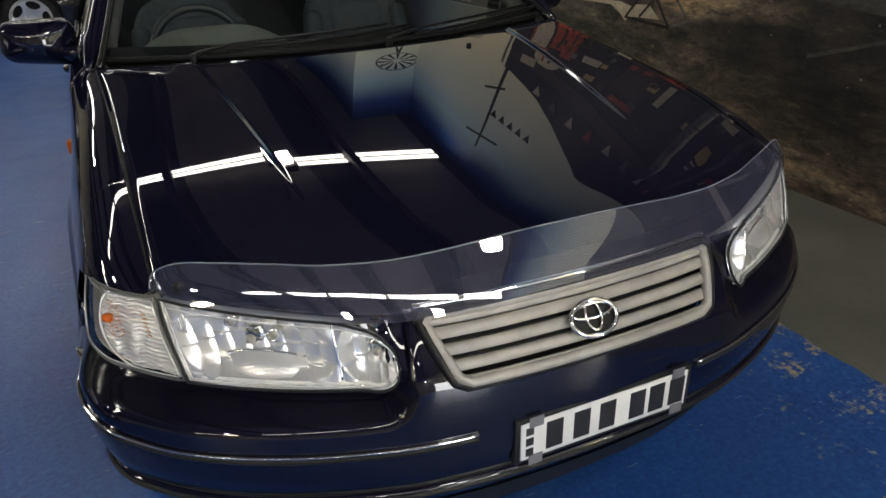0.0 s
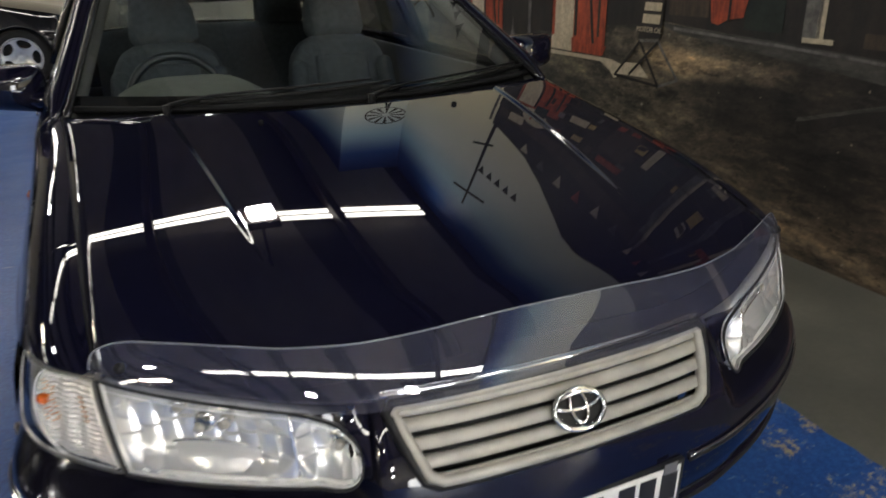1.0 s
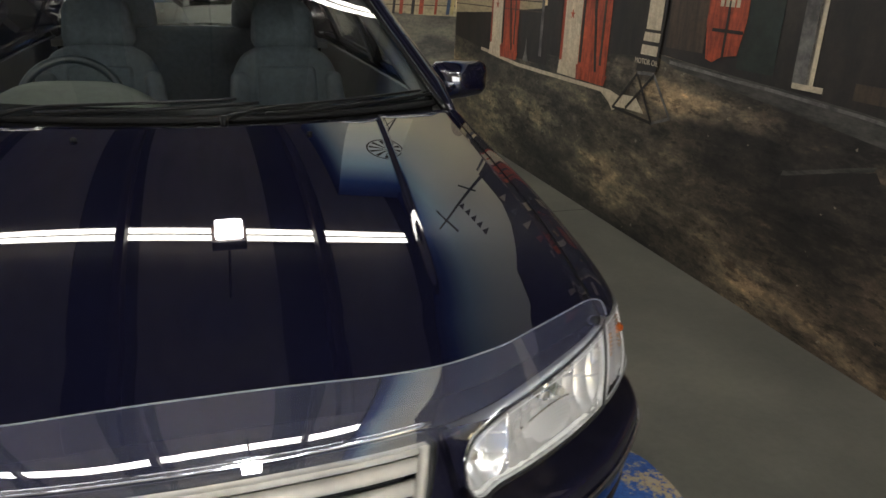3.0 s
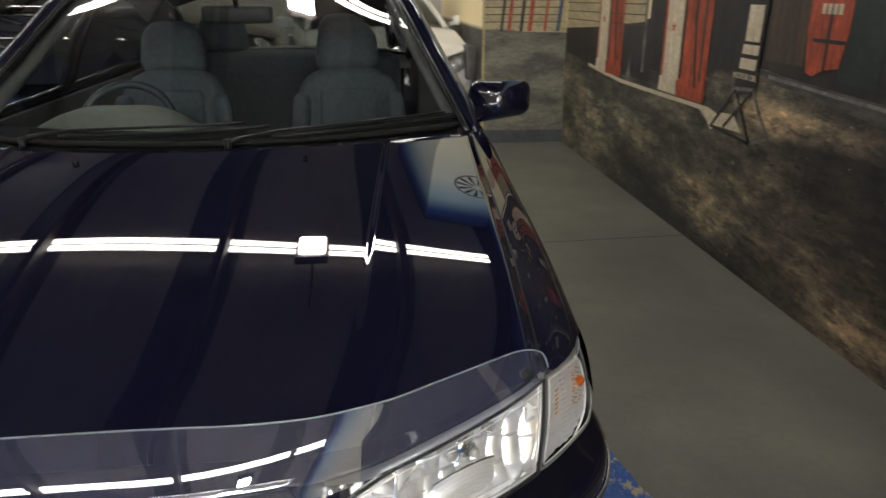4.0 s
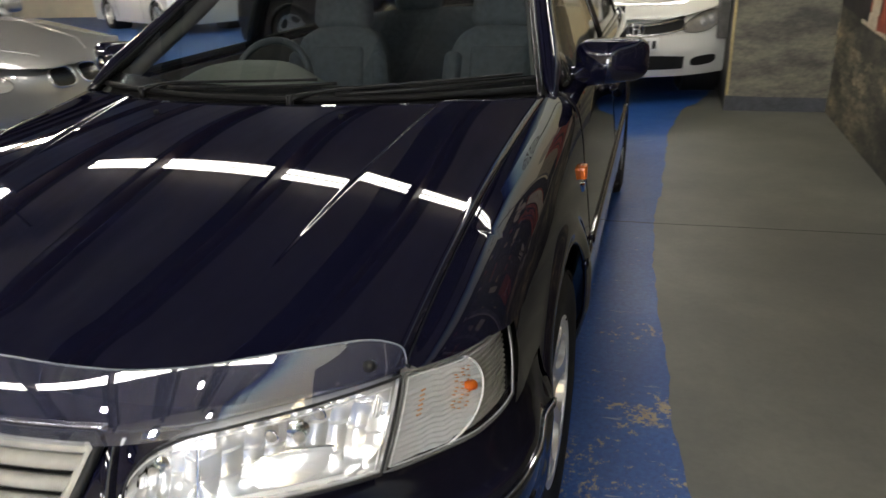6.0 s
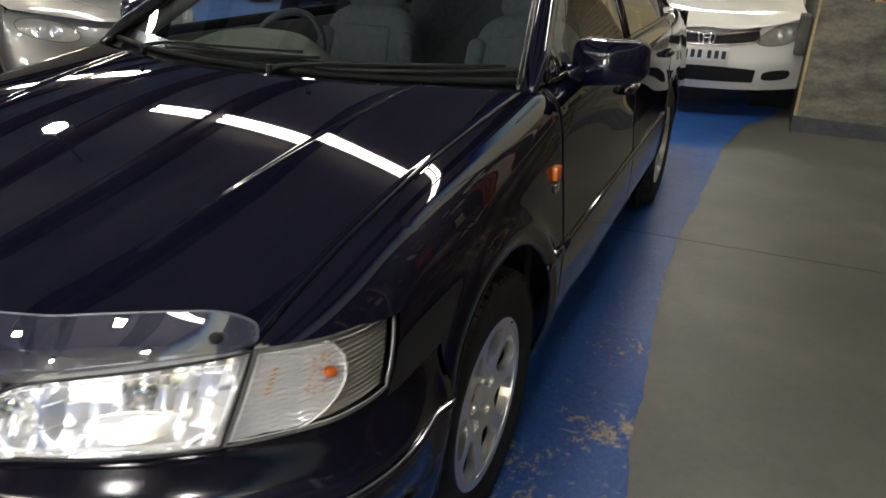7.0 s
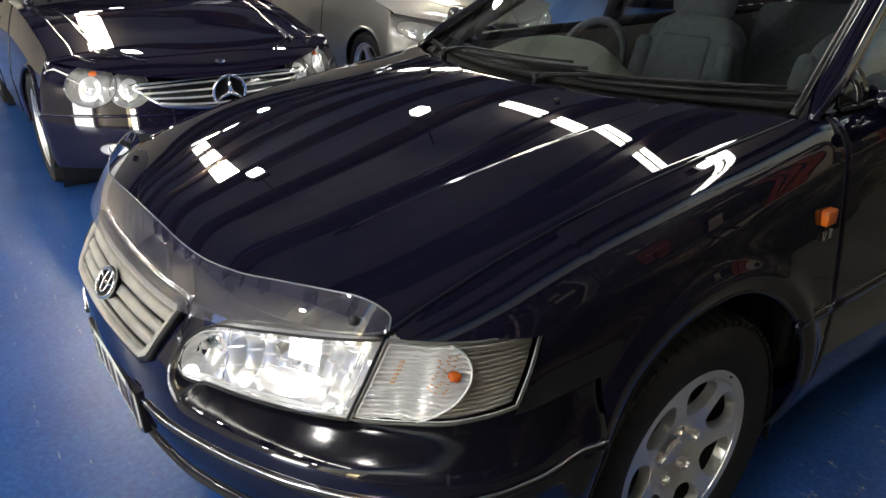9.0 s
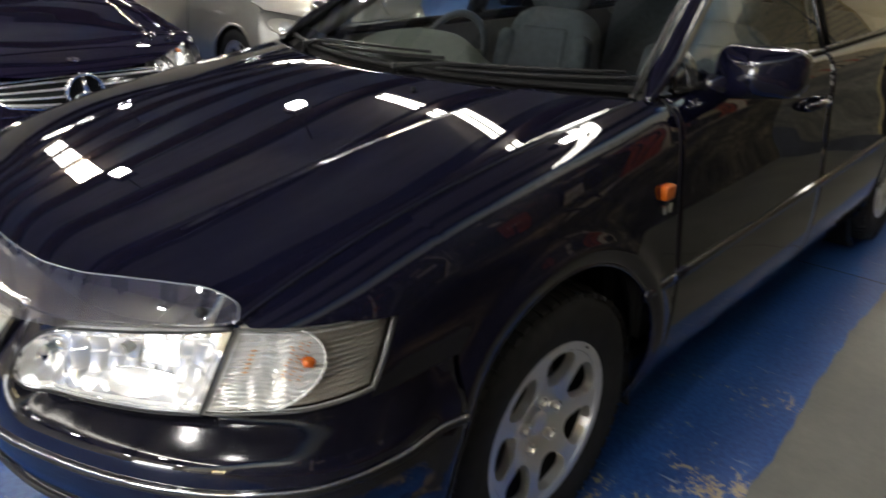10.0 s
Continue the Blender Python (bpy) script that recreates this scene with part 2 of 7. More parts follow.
b.inputs["Roughness"].default_value = 0.42
bump(nt, b, n2.outputs[0], 0.12, 0.004)

BLUE, nt, b = nodes_of("blue_floor_paint")
n1, n2, n3 = noise_tex(nt, 1.1, 5.0, 0.6), noise_tex(nt, 38.0, 8.0, 0.78), noise_tex(nt, 4.0, 6.0, 0.65)
tone0 = ramp(nt, n1.outputs[0], [(0.3, (0.016, 0.064, 0.245)), (0.7, (0.026, 0.098, 0.335))])
n4 = noise_tex(nt, 60.0, 6.0, 0.75)
scuff = ramp(nt, n4.outputs[0], [(0.34, (0.55, 0.55, 0.6)), (0.5, (1, 1, 1)), (0.66, (1.8, 1.55, 1.25))])
tone = nt.nodes.new("ShaderNodeMix")
tone.data_type, tone.blend_type = "RGBA", "MULTIPLY"
tone.inputs[0].default_value = 0.75
nt.links.new(tone0.outputs[0], tone.inputs[6])
nt.links.new(scuff.outputs[0], tone.inputs[7])
tc = nt.nodes.new("ShaderNodeTexCoord")
sep = nt.nodes.new("ShaderNodeSeparateXYZ")
nt.links.new(tc.outputs["Object"], sep.inputs[0])
edge = nt.nodes.new("ShaderNodeMapRange")
edge.inputs[1].default_value, edge.inputs[2].default_value = 0.35, 1.25
edge.inputs[3].default_value, edge.inputs[4].default_value = 0.0, 0.16
nt.links.new(sep.outputs[0], edge.inputs[0])
chip = nt.nodes.new("ShaderNodeMath")
chip.operation = "ADD"
mm = nt.nodes.new("ShaderNodeMath")
mm.operation = "MULTIPLY"
nt.links.new(n2.outputs[0], mm.inputs[0])
nt.links.new(n3.outputs[0], mm.inputs[1])
nt.links.new(mm.outputs[0], chip.inputs[0])
near = nt.nodes.new("ShaderNodeMapRange")
near.inputs[1].default_value, near.inputs[2].default_value = 1.4, 3.2
near.inputs[3].default_value, near.inputs[4].default_value = 1.0, 0.30
nt.links.new(sep.outputs[1], near.inputs[0])
wear = nt.nodes.new("ShaderNodeMath")
wear.operation = "MULTIPLY"
nt.links.new(edge.outputs[0], wear.inputs[0])
nt.links.new(near.outputs[0], wear.inputs[1])
nt.links.new(wear.outputs[0], chip.inputs[1])
worn = ramp(nt, chip.outputs[0], [(0.408, (0, 0, 0)), (0.450, (0.9, 0.9, 0.9))])
ochre = ramp(nt, n2.outputs[0], [(0.42, (0.40, 0.27, 0.075)), (0.62, (0.38, 0.33, 0.22))])
n5 = noise_tex(nt, 7.0, 5.0, 0.6, stretch=(1.0, 7.0, 1))
scratch = ramp(nt, n5.outputs[0], [(0.665, (0, 0, 0)), (0.69, (0.6, 0.6, 0.6))])
scratched = mixed(nt, scratch.outputs[0], tone.outputs[2], (0.30, 0.34, 0.42))
col = mixed(nt, worn.outputs[0], scratched, ochre.outputs[0])
nt.links.new(col, b.inputs["Base Color"])
rr = ramp(nt, n3.outputs[0], [(0.3, (0.30, 0.30, 0.30)), (0.75, (0.42, 0.42, 0.42))])
nt.links.new(rr.outputs[0], b.inputs["Roughness"])
b.inputs["Specular IOR Level"].default_value = 0.36
bump(nt, b, n2.outputs[0], 0.02, 0.002)

PLASTER = surface("cream_plaster", (0.52, 0.47, 0.36), (0.45, 0.41, 0.32), 0.8, 0, 3, bumpy=0.15, fine=60)
ROOFING = surface("roof_sheet", (0.010, 0.009, 0.009), (0.007, 0.007, 0.007), 0.6, 0.0, 2)
STEEL = surface("roof_steel", (0.016, 0.008, 0.007), (0.03, 0.014, 0.010), 0.6, 0.0, 8)
SKYLIGHT = glow("skylight_sheet", (1.0, 0.955, 0.86), 14.5)
DAYLIGHT = glow("daylight", (1.0, 0.99, 0.97), 24.0)
LAMPGLOW = glow("lamp_glow", (1.0, 0.99, 0.95), 82.0)

HALL_X0, HALL_Y0, HALL_Y1, ROOF_Z = -19.0, -9.0, 17.0, 5.0


def wall_x(y):
    """The mural wall's face; it runs a little askew."""
    return 2.24 + 0.012 * y


def edge_x(y):
    return BLUE_EDGE(y) + 0.018 * noise.noise((y * 3.1, 0.3, 0)) + 0.01 * noise.noise((y * 14, 2.3, 0))


BLUE_EDGE = smooth_fn([-9, 0.1, 0.6, 1.1, 1.65, 2.6, 3.1, 4.0, 4.6, 5.9, 6.3, 7.2, 9], [1.2, 1.21, 1.23, 1.15, 1.09, 1.03, 1.03, 1.06, 1.07, 1.2, 1.35, 1.5, 1.5])

floor = sheet("floor", lambda u, v: (u, v, 0), [HALL_X0 - 0.3, 2.6], [HALL_Y0 - 0.3, HALL_Y1 + 0.3], CONCRETE, turn=False)
tagged(floor, "worn grey concrete floor slab of a car hall", "floor", kind="structure")
ys = sorted(set([HALL_Y0] + lin(-1.5, 9.0, 420) + [HALL_Y1]))
blue = sheet("floor_blue", lambda u, y: (HALL_X0 if u < 0 else edge_x(y), y, 0.003), [-1, 1], ys, BLUE)
tagged(blue, "glossy blue painted floor with chipped ochre wear", "floor", kind="structure")
joint = link_mesh("floor_joint", *(lambda p: ([(x, y + s * 0.004, 0.005) for x, y in p for s in (-1, 1)], [(2 * i, 2 * i + 2, 2 * i + 3, 2 * i + 1) for i in range(len(p) - 1)]))([(x, 3.03 + 0.035 * x + 0.006 * noise.noise((x * 4, 0, 0))) for x in lin(0.3, 2.27, 60)]), surface("joint_dirt", (0.03, 0.028, 0.024), (0.05, 0.045, 0.04), 0.9), smooth=False)
tagged(joint, "thin dark crack joint across the concrete", "floor joint", kind="structure")

# the painted wall: muddy road below, evening sky above
MURAL, nt, b = nodes_of("mural_paint")
tc = nt.nodes.new("ShaderNodeTexCoord")
sep = nt.nodes.new("ShaderNodeSeparateXYZ")
nt.links.new(tc.outputs["Object"], sep.inputs[0])
big, fine, streak = noise_tex(nt, 0.85, 9.0, 0.66, stretch=(0.55, 0.55, 1.5)), noise_tex(nt, 30.0, 7.0, 0.74, stretch=(0.7, 0.7, 1.2)), noise_tex(nt, 6.0, 9.0, 0.74, stretch=(0.45, 0.45, 1.5))


def calc(op, a, c=0.0):
    m = nt.nodes.new("ShaderNodeMath")
    m.operation = op
    for sock, v in zip(m.inputs, (a, c)):
        if isinstance(v, (int, float)):
            sock.default_value = v
        else:
            nt.links.new(v, sock)
    return m.outputs[0]


# pale wheel tracks in the painted road: one falls away from the corner, one lies along the kerb
yy, zz = sep.outputs[1], sep.outputs[2]
t1 = calc("ABSOLUTE", calc("SUBTRACT", zz, calc("ADD", calc("MULTIPLY", yy, 0.12), -0.05)))
t2 = calc("ABSOLUTE", calc("SUBTRACT", zz, calc("ADD", calc("MULTIPLY", yy, 0.07), 0.66)))
p1 = calc("MULTIPLY", calc("MAXIMUM", calc("SUBTRACT", 0.11, t1), 0.0), 0.55)
p2 = calc("MULTIPLY", calc("MAXIMUM", calc("SUBTRACT", 0.11, t2), 0.0), 0.55)


def zone(y0, z0, ry, rz, amount):
    """A soft-edged patch of the painted ground, lighter or darker than the rest."""
    a = calc("POWER", calc("ABSOLUTE", calc("DIVIDE", calc("SUBTRACT", yy, y0), ry)), 2.0)
    c = calc("POWER", calc("ABSOLUTE", calc("DIVIDE", calc("SUBTRACT", zz, z0), rz)), 2.0)
    return calc("MULTIPLY", calc("MAXIMUM", calc("SUBTRACT", 1.0, calc("ADD", a, c)), 0.0), amount)


tone = calc("ADD", calc("ADD", calc("SUBTRACT", big.outputs[0], 0.062), p1), p2)
for spec in ((2.15, 0.84, 0.6, 0.11, 0.10), (0.55, 0.40, 0.62, 0.27, 0.16), (0.95, 0.76, 0.35, 0.10, 0.09), (-0.6, 0.35, 0.8, 0.3, 0.08), (3.0, 0.20, 0.5, 0.20, 0.09), (1.85, 0.45, 0.85, 0.30, -0.07), (4.4, 0.25, 0.9, 0.25, -0.03)):
    tone = calc("ADD", tone, zone(*spec))
mud = ramp(nt, tone, [(0.37, (0.022, 0.020, 0.019)), (0.46, (0.066, 0.057, 0.048)), (0.53, (0.152, 0.128, 0.098)), (0.60, (0.28, 0.212, 0.145))])
mud2 = ramp(nt, streak.outputs[0], [(0.36, (0.26, 0.26, 0.27)), (0.50, (0.9, 0.88, 0.86)), (0.66, (2.0, 1.85, 1.62))])
mul = nt.nodes.new("ShaderNodeMix")
mul.data_type, mul.blend_type = "RGBA", "MULTIPLY"
mul.inputs[0].default_value = 0.9
nt.links.new(mud.outputs[0], mul.inputs[6])
nt.links.new(mud2.outputs[0], mul.inputs[7])
spk = ramp(nt, fine.outputs[0], [(0.34, (0.35, 0.35, 0.36)), (0.5, (1, 1, 1)), (0.68, (2.0, 1.95, 1.85))])
mul2 = nt.nodes.new("ShaderNodeMix")
mul2.data_type, mul2.blend_type = "RGBA", "MULTIPLY"
mul2.inputs[0].default_value = 0.55
dabs = noise_tex(nt, 13.0, 4.0, 0.7, stretch=(0.8, 0.55, 1.9))
dabr = ramp(nt, dabs.outputs[0], [(0.38, (0.30, 0.29, 0.29)), (0.47, (1.0, 1.0, 1.0)), (0.60, (1.06, 1.05, 1.03)), (0.68, (1.9, 1.8, 1.62))])
mul3 = nt.nodes.new("ShaderNodeMix")
mul3.data_type, mul3.blend_type = "RGBA", "MULTIPLY"
mul3.inputs[0].default_value = 0.85
nt.links.new(mul.outputs[2], mul3.inputs[6])
nt.links.new(dabr.outputs[0], mul3.inputs[7])
nt.links.new(mul3.outputs[2], mul2.inputs[6])
nt.links.new(spk.outputs[0], mul2.inputs[7])
hz = nt.nodes.new("ShaderNodeMapRange")
hz.inputs[1].default_value, hz.inputs[2].default_value = 1.0, 5.0
nt.links.new(sep.outputs[2], hz.inputs[0])
skyc = ramp(nt, hz.outputs[0], [(0.0, (0.84, 0.68, 0.38)), (0.45, (0.86, 0.79, 0.58)), (0.68, (0.76, 0.81, 0.76)), (0.80, (0.44, 0.63, 0.74)), (0.91, (0.03, 0.10, 0.34)), (1.0, (0.01, 0.03, 0.16))])
cut = nt.nodes.new("ShaderNodeMapRange")
cut.inputs[1].default_value, cut.inputs[2].default_value = 1.02, 1.06
nt.links.new(sep.outputs[2], cut.inputs[0])
flecks = noise_tex(nt, 19.0, 3.0, 0.6, stretch=(1, 0.8, 1.3))
fleckr = ramp(nt, flecks.outputs[0], [(0.27, (1, 1, 1)), (0.31, (0, 0, 0))])
palef = ramp(nt, flecks.outputs[0], [(0.70, (0, 0, 0)), (0.735, (0.8, 0.8, 0.8))])
ground = mixed(nt, palef.outputs[0], mixed(nt, fleckr.outputs[0], mul2.outputs[2], (0.012, 0.012, 0.012)), (0.26, 0.24, 0.20))
warm = nt.nodes.new("ShaderNodeMapRange")
warm.inputs[1].default_value, warm.inputs[2].default_value = 0.6, 3.6
nt.links.new(yy, warm.inputs[0])
hue = nt.nodes.new("ShaderNodeMix")
hue.data_type, hue.blend_type = "RGBA", "MULTIPLY"
hue.inputs[0].default_value = 1.0
nt.links.new(ground, hue.inputs[6])
nt.links.new(mixed(nt, warm.outputs[0], (1.10, 0.96, 0.86), (0.92, 0.98, 0.88)), hue.inputs[7])
ground = hue.outputs[2]
allc = mixed(nt, cut.outputs[0], ground, skyc.outputs[0])
nt.links.new(allc, b.inputs["Base Color"])
b.inputs["Roughness"].default_value = 0.6
bump(nt, b, fine.outputs[0], 0.15, 0.004)

WALL_END = 5.93
PIER_X, PIER_END = 1.53, 9.2


def wall_box(name, corners, z0, z1, mat, label):
    bm = bmesh.new()
    f = bm.faces.new([bm.verts.new((x, y, z0)) for x, y in corners])
    r = bmesh.ops.extrude_face_region(bm, geom=[f])
    bmesh.ops.translate(bm, vec=(0, 0, z1 - z0), verts=[v for v in r["geom"] if isinstance(v, bmesh.types.BMVert)])
    return tagged(part(name, bm, mat, None, label, smooth=False), label, "wall", kind="structure")


GATE_Y0, GATE_Y1, GATE_Z = -4.35, -3.45, 2.2
wall_e = wall_box("wall_east", [(wall_x(GATE_Y1), GATE_Y1), (wall_x(WALL_END), WALL_END), (2.6, WALL_END), (2.6, GATE_Y1)], -0.05, ROOF_Z, MURAL, "mural wall painted with an old outback petrol station")
wall_box("wall_east_end", [(wall_x(HALL_Y0), HALL_Y0), (wall_x(GATE_Y0), GATE_Y0), (2.6, GATE_Y0), (2.6, HALL_Y0)], -0.05, ROOF_Z, MURAL, "end of the mural wall beyond the doorway")
wall_box("wall_east_lintel", [(wall_x(GATE_Y0), GATE_Y0), (wall_x(GATE_Y1), GATE_Y1), (2.6, GATE_Y1), (2.6, GATE_Y0)], GATE_Z, ROOF_Z, MURAL, "mural wall above the open doorway")
tagged(box("backdrop", (3.6, GATE_Y0 - 1.5, -0.05), (3.7, GATE_Y1 + 1.5, ROOF_Z), DAYLIGHT), "bright daylight beyond the open doorway", "backdrop", kind="structure")
pier = wall_box("wall_pier", [(PIER_X, WALL_END), (2.6, WALL_END), (2.6, PIER_END), (PIER_X, PIER_END)], -0.05, ROOF_Z, MURAL, "projecting wall pier painted with dusty ground and sky")
wall_box("wall_back", [(HALL_X0, HALL_Y1), (2.6, HALL_Y1), (2.6, HALL_Y1 + 0.25), (HALL_X0, HALL_Y1 + 0.25)], -0.05, ROOF_Z, PLASTER, "plain cream back wall of the hall")
wall_box("wall_side", [(1.9, PIER_END), (2.6, PIER_END), (2.6, HALL_Y1), (1.9, HALL_Y1)], -0.05, ROOF_Z, PLASTER, "plain cream side wall behind the pier")
wall_box("wall_west", [(HALL_X0 - 0.25, HALL_Y0), (HALL_X0, HALL_Y0), (HALL_X0, HALL_Y1), (HALL_X0 - 0.25, HALL_Y1)], -0.05, ROOF_Z, PLASTER, "plain cream far wall of the hall")
# unseen front opening, assumed from bumper glints and added to light the nose
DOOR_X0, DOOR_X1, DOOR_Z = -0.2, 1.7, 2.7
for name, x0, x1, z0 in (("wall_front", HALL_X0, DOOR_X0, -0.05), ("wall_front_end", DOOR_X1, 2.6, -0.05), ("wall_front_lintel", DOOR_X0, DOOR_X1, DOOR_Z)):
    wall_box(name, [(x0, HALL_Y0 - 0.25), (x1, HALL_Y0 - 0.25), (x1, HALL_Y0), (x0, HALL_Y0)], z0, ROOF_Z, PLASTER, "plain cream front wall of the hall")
tagged(box("backdrop", (DOOR_X0 - 1.5, HALL_Y0 - 1.3, -0.05), (DOOR_X1 + 1.5, HALL_Y0 - 1.2, ROOF_Z), glow("opening_light", (0.97, 0.98, 1.0), 9.5)), "bright panel beyond an assumed front opening", "backdrop", kind="structure")
wall_box("ceiling", [(HALL_X0 - 0.25, HALL_Y0 - 0.25), (2.6, HALL_Y0 - 0.25), (2.6, HALL_Y1 + 0.25), (HALL_X0 - 0.25, HALL_Y1 + 0.25)], ROOF_Z, ROOF_Z + 0.1, ROOFING, "dark corrugated roof underside")

# paler sheets over the dark roof put its lighter bands into colour
PANEL = surface("roof_panel", (0.27, 0.228, 0.196), (0.20, 0.168, 0.146), 0.6, 0.0, 3, stretch=(1, 0.2, 1))
bm = bmesh.new()
for i in range(11):
    box_bm(bm, (-0.75 - 2.0 * i + 0.0, HALL_Y0 + 0.02, ROOF_Z - 0.012), (0.62 - 2.0 * i, HALL_Y1 - 0.02, ROOF_Z - 0.002))
box_bm(bm, (1.25, HALL_Y0 + 0.02, ROOF_Z - 0.012), (2.12, HALL_Y1 - 0.02, ROOF_Z - 0.002))
tagged(part("ceiling_panels", bm, PANEL, None, "", smooth=False), "brown-grey roof sheets between the beams", "ceiling", kind="structure")
BEAMS_X = [1.1 - 2.0 * i for i in range(11)]
for x in BEAMS_X:
    tagged(box("roof_beam", (x - 0.045, HALL_Y0, ROOF_Z - 0.30), (x + 0.045, HALL_Y1, ROOF_Z - 0.05), STEEL, None, "", 0.004), "dark red-brown steel roof beam", "beam", "roof beams", "structure")


def strip_y(y0, x):
    return y0 - (0.16 if y0 > -5 else 0.0) * x


# rows 12.0 and -6.5 are unseen, added to raise the hall's light
for y0, x_end, x_far in ((4.80, 2.15, -6.4), (-5.35, 2.15, -6.4), (12.0, 2.15, -6.4), (0.1, -8.9, -15.5), (6.9, -8.9, -15.5), (-6.5, -8.9, -15.5)):
    for c in [x_end] + BEAMS_X:
        a = max(x for x in BEAMS_X + [HALL_X0] if x < c - 0.01)
        a = max(a, x_far)
        if c - a < 0.3 or c > x_end:
            continue
        # rows other than 4.80 and -5.35 are widened to give more light
        wide, pitch = (0.090, 0.147) if y0 == 4.80 else (0.115, 0.16) if y0 == -5.35 else (0.22, 0.25)
        for k in (0, 1):
            bm = bmesh.new()
            e0, e1 = a + 0.05, c - 0.05
            ya, yb = strip_y(y0, e0) + pitch * k, strip_y(y0, e1) + pitch * k
            f = bm.faces.new([bm.verts.new(p) for p in ((e0, ya, ROOF_Z - 0.135), (e1, yb, ROOF_Z - 0.135), (e1, yb + wide, ROOF_Z - 0.135), (e0, ya + wide, ROOF_Z - 0.135))])
            r = bmesh.ops.extrude_face_region(bm, geom=[f])
            bmesh.ops.translate(bm, vec=(0, 0, 0.02), verts=[v for v in r["geom"] if isinstance(v, bmesh.types.BMVert)])
            pane = tagged(part("skylight", bm, SKYLIGHT, None, "", smooth=False), "translucent white roof skylight sheet", "skylight", "skylights", "structure")
            # an unseen dark cover keeps the pane from lighting the roof above
            wall_z = ROOF_Z - 0.115
            bm = bmesh.new()
            f = bm.faces.new([bm.verts.new(p) for p in ((e0, ya - 0.004, wall_z), (e1, yb - 0.004, wall_z), (e1, yb + wide + 0.004, wall_z), (e0, ya + wide + 0.004, wall_z))])
            r = bmesh.ops.extrude_face_region(bm, geom=[f])
            bmesh.ops.translate(bm, vec=(0, 0, 0.012), verts=[v for v in r["geom"] if isinstance(v, bmesh.types.BMVert)])
            part("skylight_blocker", bm, STEEL, pane, "", smooth=False)


# ---- the navy sedan ----
car = thing("sedan", (0, 0, 0), "dark navy four-door sedan with a clear bonnet protector", "car")
OUT = spline([(-0.30, 0.022), (-0.15, 0.005), (0, 0.0), (0.15, 0.005), (0.30, 0.022), (0.45, 0.066), (0.58, 0.124), (0.68, 0.188), (0.75, 0.250), (0.808, 0.320), (0.838, 0.405), (0.846, 0.48), (0.846, 0.56), (0.846, 0.64), (0.846, 0.74), (0.846, 0.88), (0.845, 1.02), (0.845, 1.2), (0.845, 1.4), (0.846, 1.9), (0.846, 2.6), (0.845, 3.2), (0.838, 3.65), (0.815, 4.05), (0.77, 4.4), (0.70, 4.62), (0.55, 4.73), (0.3, 4.775), (0, 4.785), (-0.3, 4.775)], 1400)
ox, oy = np.array([p[0] for p in OUT]), np.array([p[1] for p in OUT])
os_ = np.concatenate([[0], np.cumsum(np.hypot(np.diff(ox), np.diff(oy)))])
os_ -= np.interp(0.0, ox[:300], os_[:300])
otx, oty = np.gradient(ox, os_), np.gradient(oy, os_)
for arr in (otx, oty):
    arr[:] = np.convolve(np.pad(arr, 12, "edge"), np.ones(25) / 25, "valid")


def s_at_y(y):
    k = ox > 0.15
    k &= np.arange(len(ox)) < np.argmax(oy > 4.3)
    return float(np.interp(y, oy[k], os_[k]))


def s_at_x(x):
    k = (oy < 0.6)
    return float(np.interp(x, ox[k], os_[k]))


def half_width(y):
    return float(np.interp(s_at_y(y), os_, ox))


LOW = ([0.15, 0.19, 0.28, 0.36, 0.40, 0.42, 0.44, 0.48], [-0.21, -0.17, -0.10, -0.05, -0.022, -0.012, -0.010, 0.0])
NOSE = smooth_fn(LOW[0] + [0.52, 0.56, 0.60, 0.638, 0.66, 0.70, 0.735, 0.80], LOW[1] + [0.004, 0.003, -0.001, -0.010, -0.022, -0.048, -0.076, -0.14])
LAMPS = smooth_fn(LOW[0] + [0.52, 0.56, 0.60, 0.65, 0.72, 0.79, 0.85], LOW[1] + [0.004, 0.002, -0.010, -0.036, -0.052, -0.076, -0.11])
SIDE = smooth_fn([0.15, 0.20, 0.30, 0.42, 0.55, 0.62, 0.72, 0.80], [-0.06, -0.04, -0.014, 0.0, 0.0, -0.006, -0.034, -0.065])
S_INNER, S_OUTER, S_TIP, S_ARCH = s_at_x(0.34), s_at_x(0.42), s_at_y(0.47), s_at_y(0.95)


def skin(s, z, off=0.0):
    """The outer body at distance s round its outline (0 at the badge, to the car's left) and height z."""
    a, sg = abs(s), (1 if s >= 0 else -1)
    f = NOSE(z) + (LAMPS(z) - NOSE(z)) * step(S_INNER, S_OUTER, a)
    f += (SIDE(z) - f) * step(S_TIP, S_ARCH, a)
    x, y = np.interp(a, os_, ox), np.interp(a, os_, oy)
    tx, ty = np.interp(a, os_, otx), np.interp(a, os_, oty)
    f += off
    return (sg * (x + ty * f), y - tx * f, z)


HOOD_MID = smooth_fn([0.06, 0.095, 0.15, 0.22, 0.32, 0.5, 0.75, 1.0, 1.12, 1.4], [0.715, 0.748, 0.785, 0.815, 0.843, 0.884, 0.934, 0.977, 0.994, 1.02])
HOOD_SIDE = smooth_fn([0.06, 0.095, 0.17, 0.27, 0.289, 0.4, 0.5, 0.7, 0.95, 1.15, 1.32, 1.6, 2.2, 3.0, 3.6, 4.2, 4.7], [0.65, 0.68, 0.733, 0.783, 0.79, 0.832, 0.858, 0.9, 0.936, 0.962, 0.981, 0.988, 0.995, 1.005, 1.01, 1.0, 0.95])
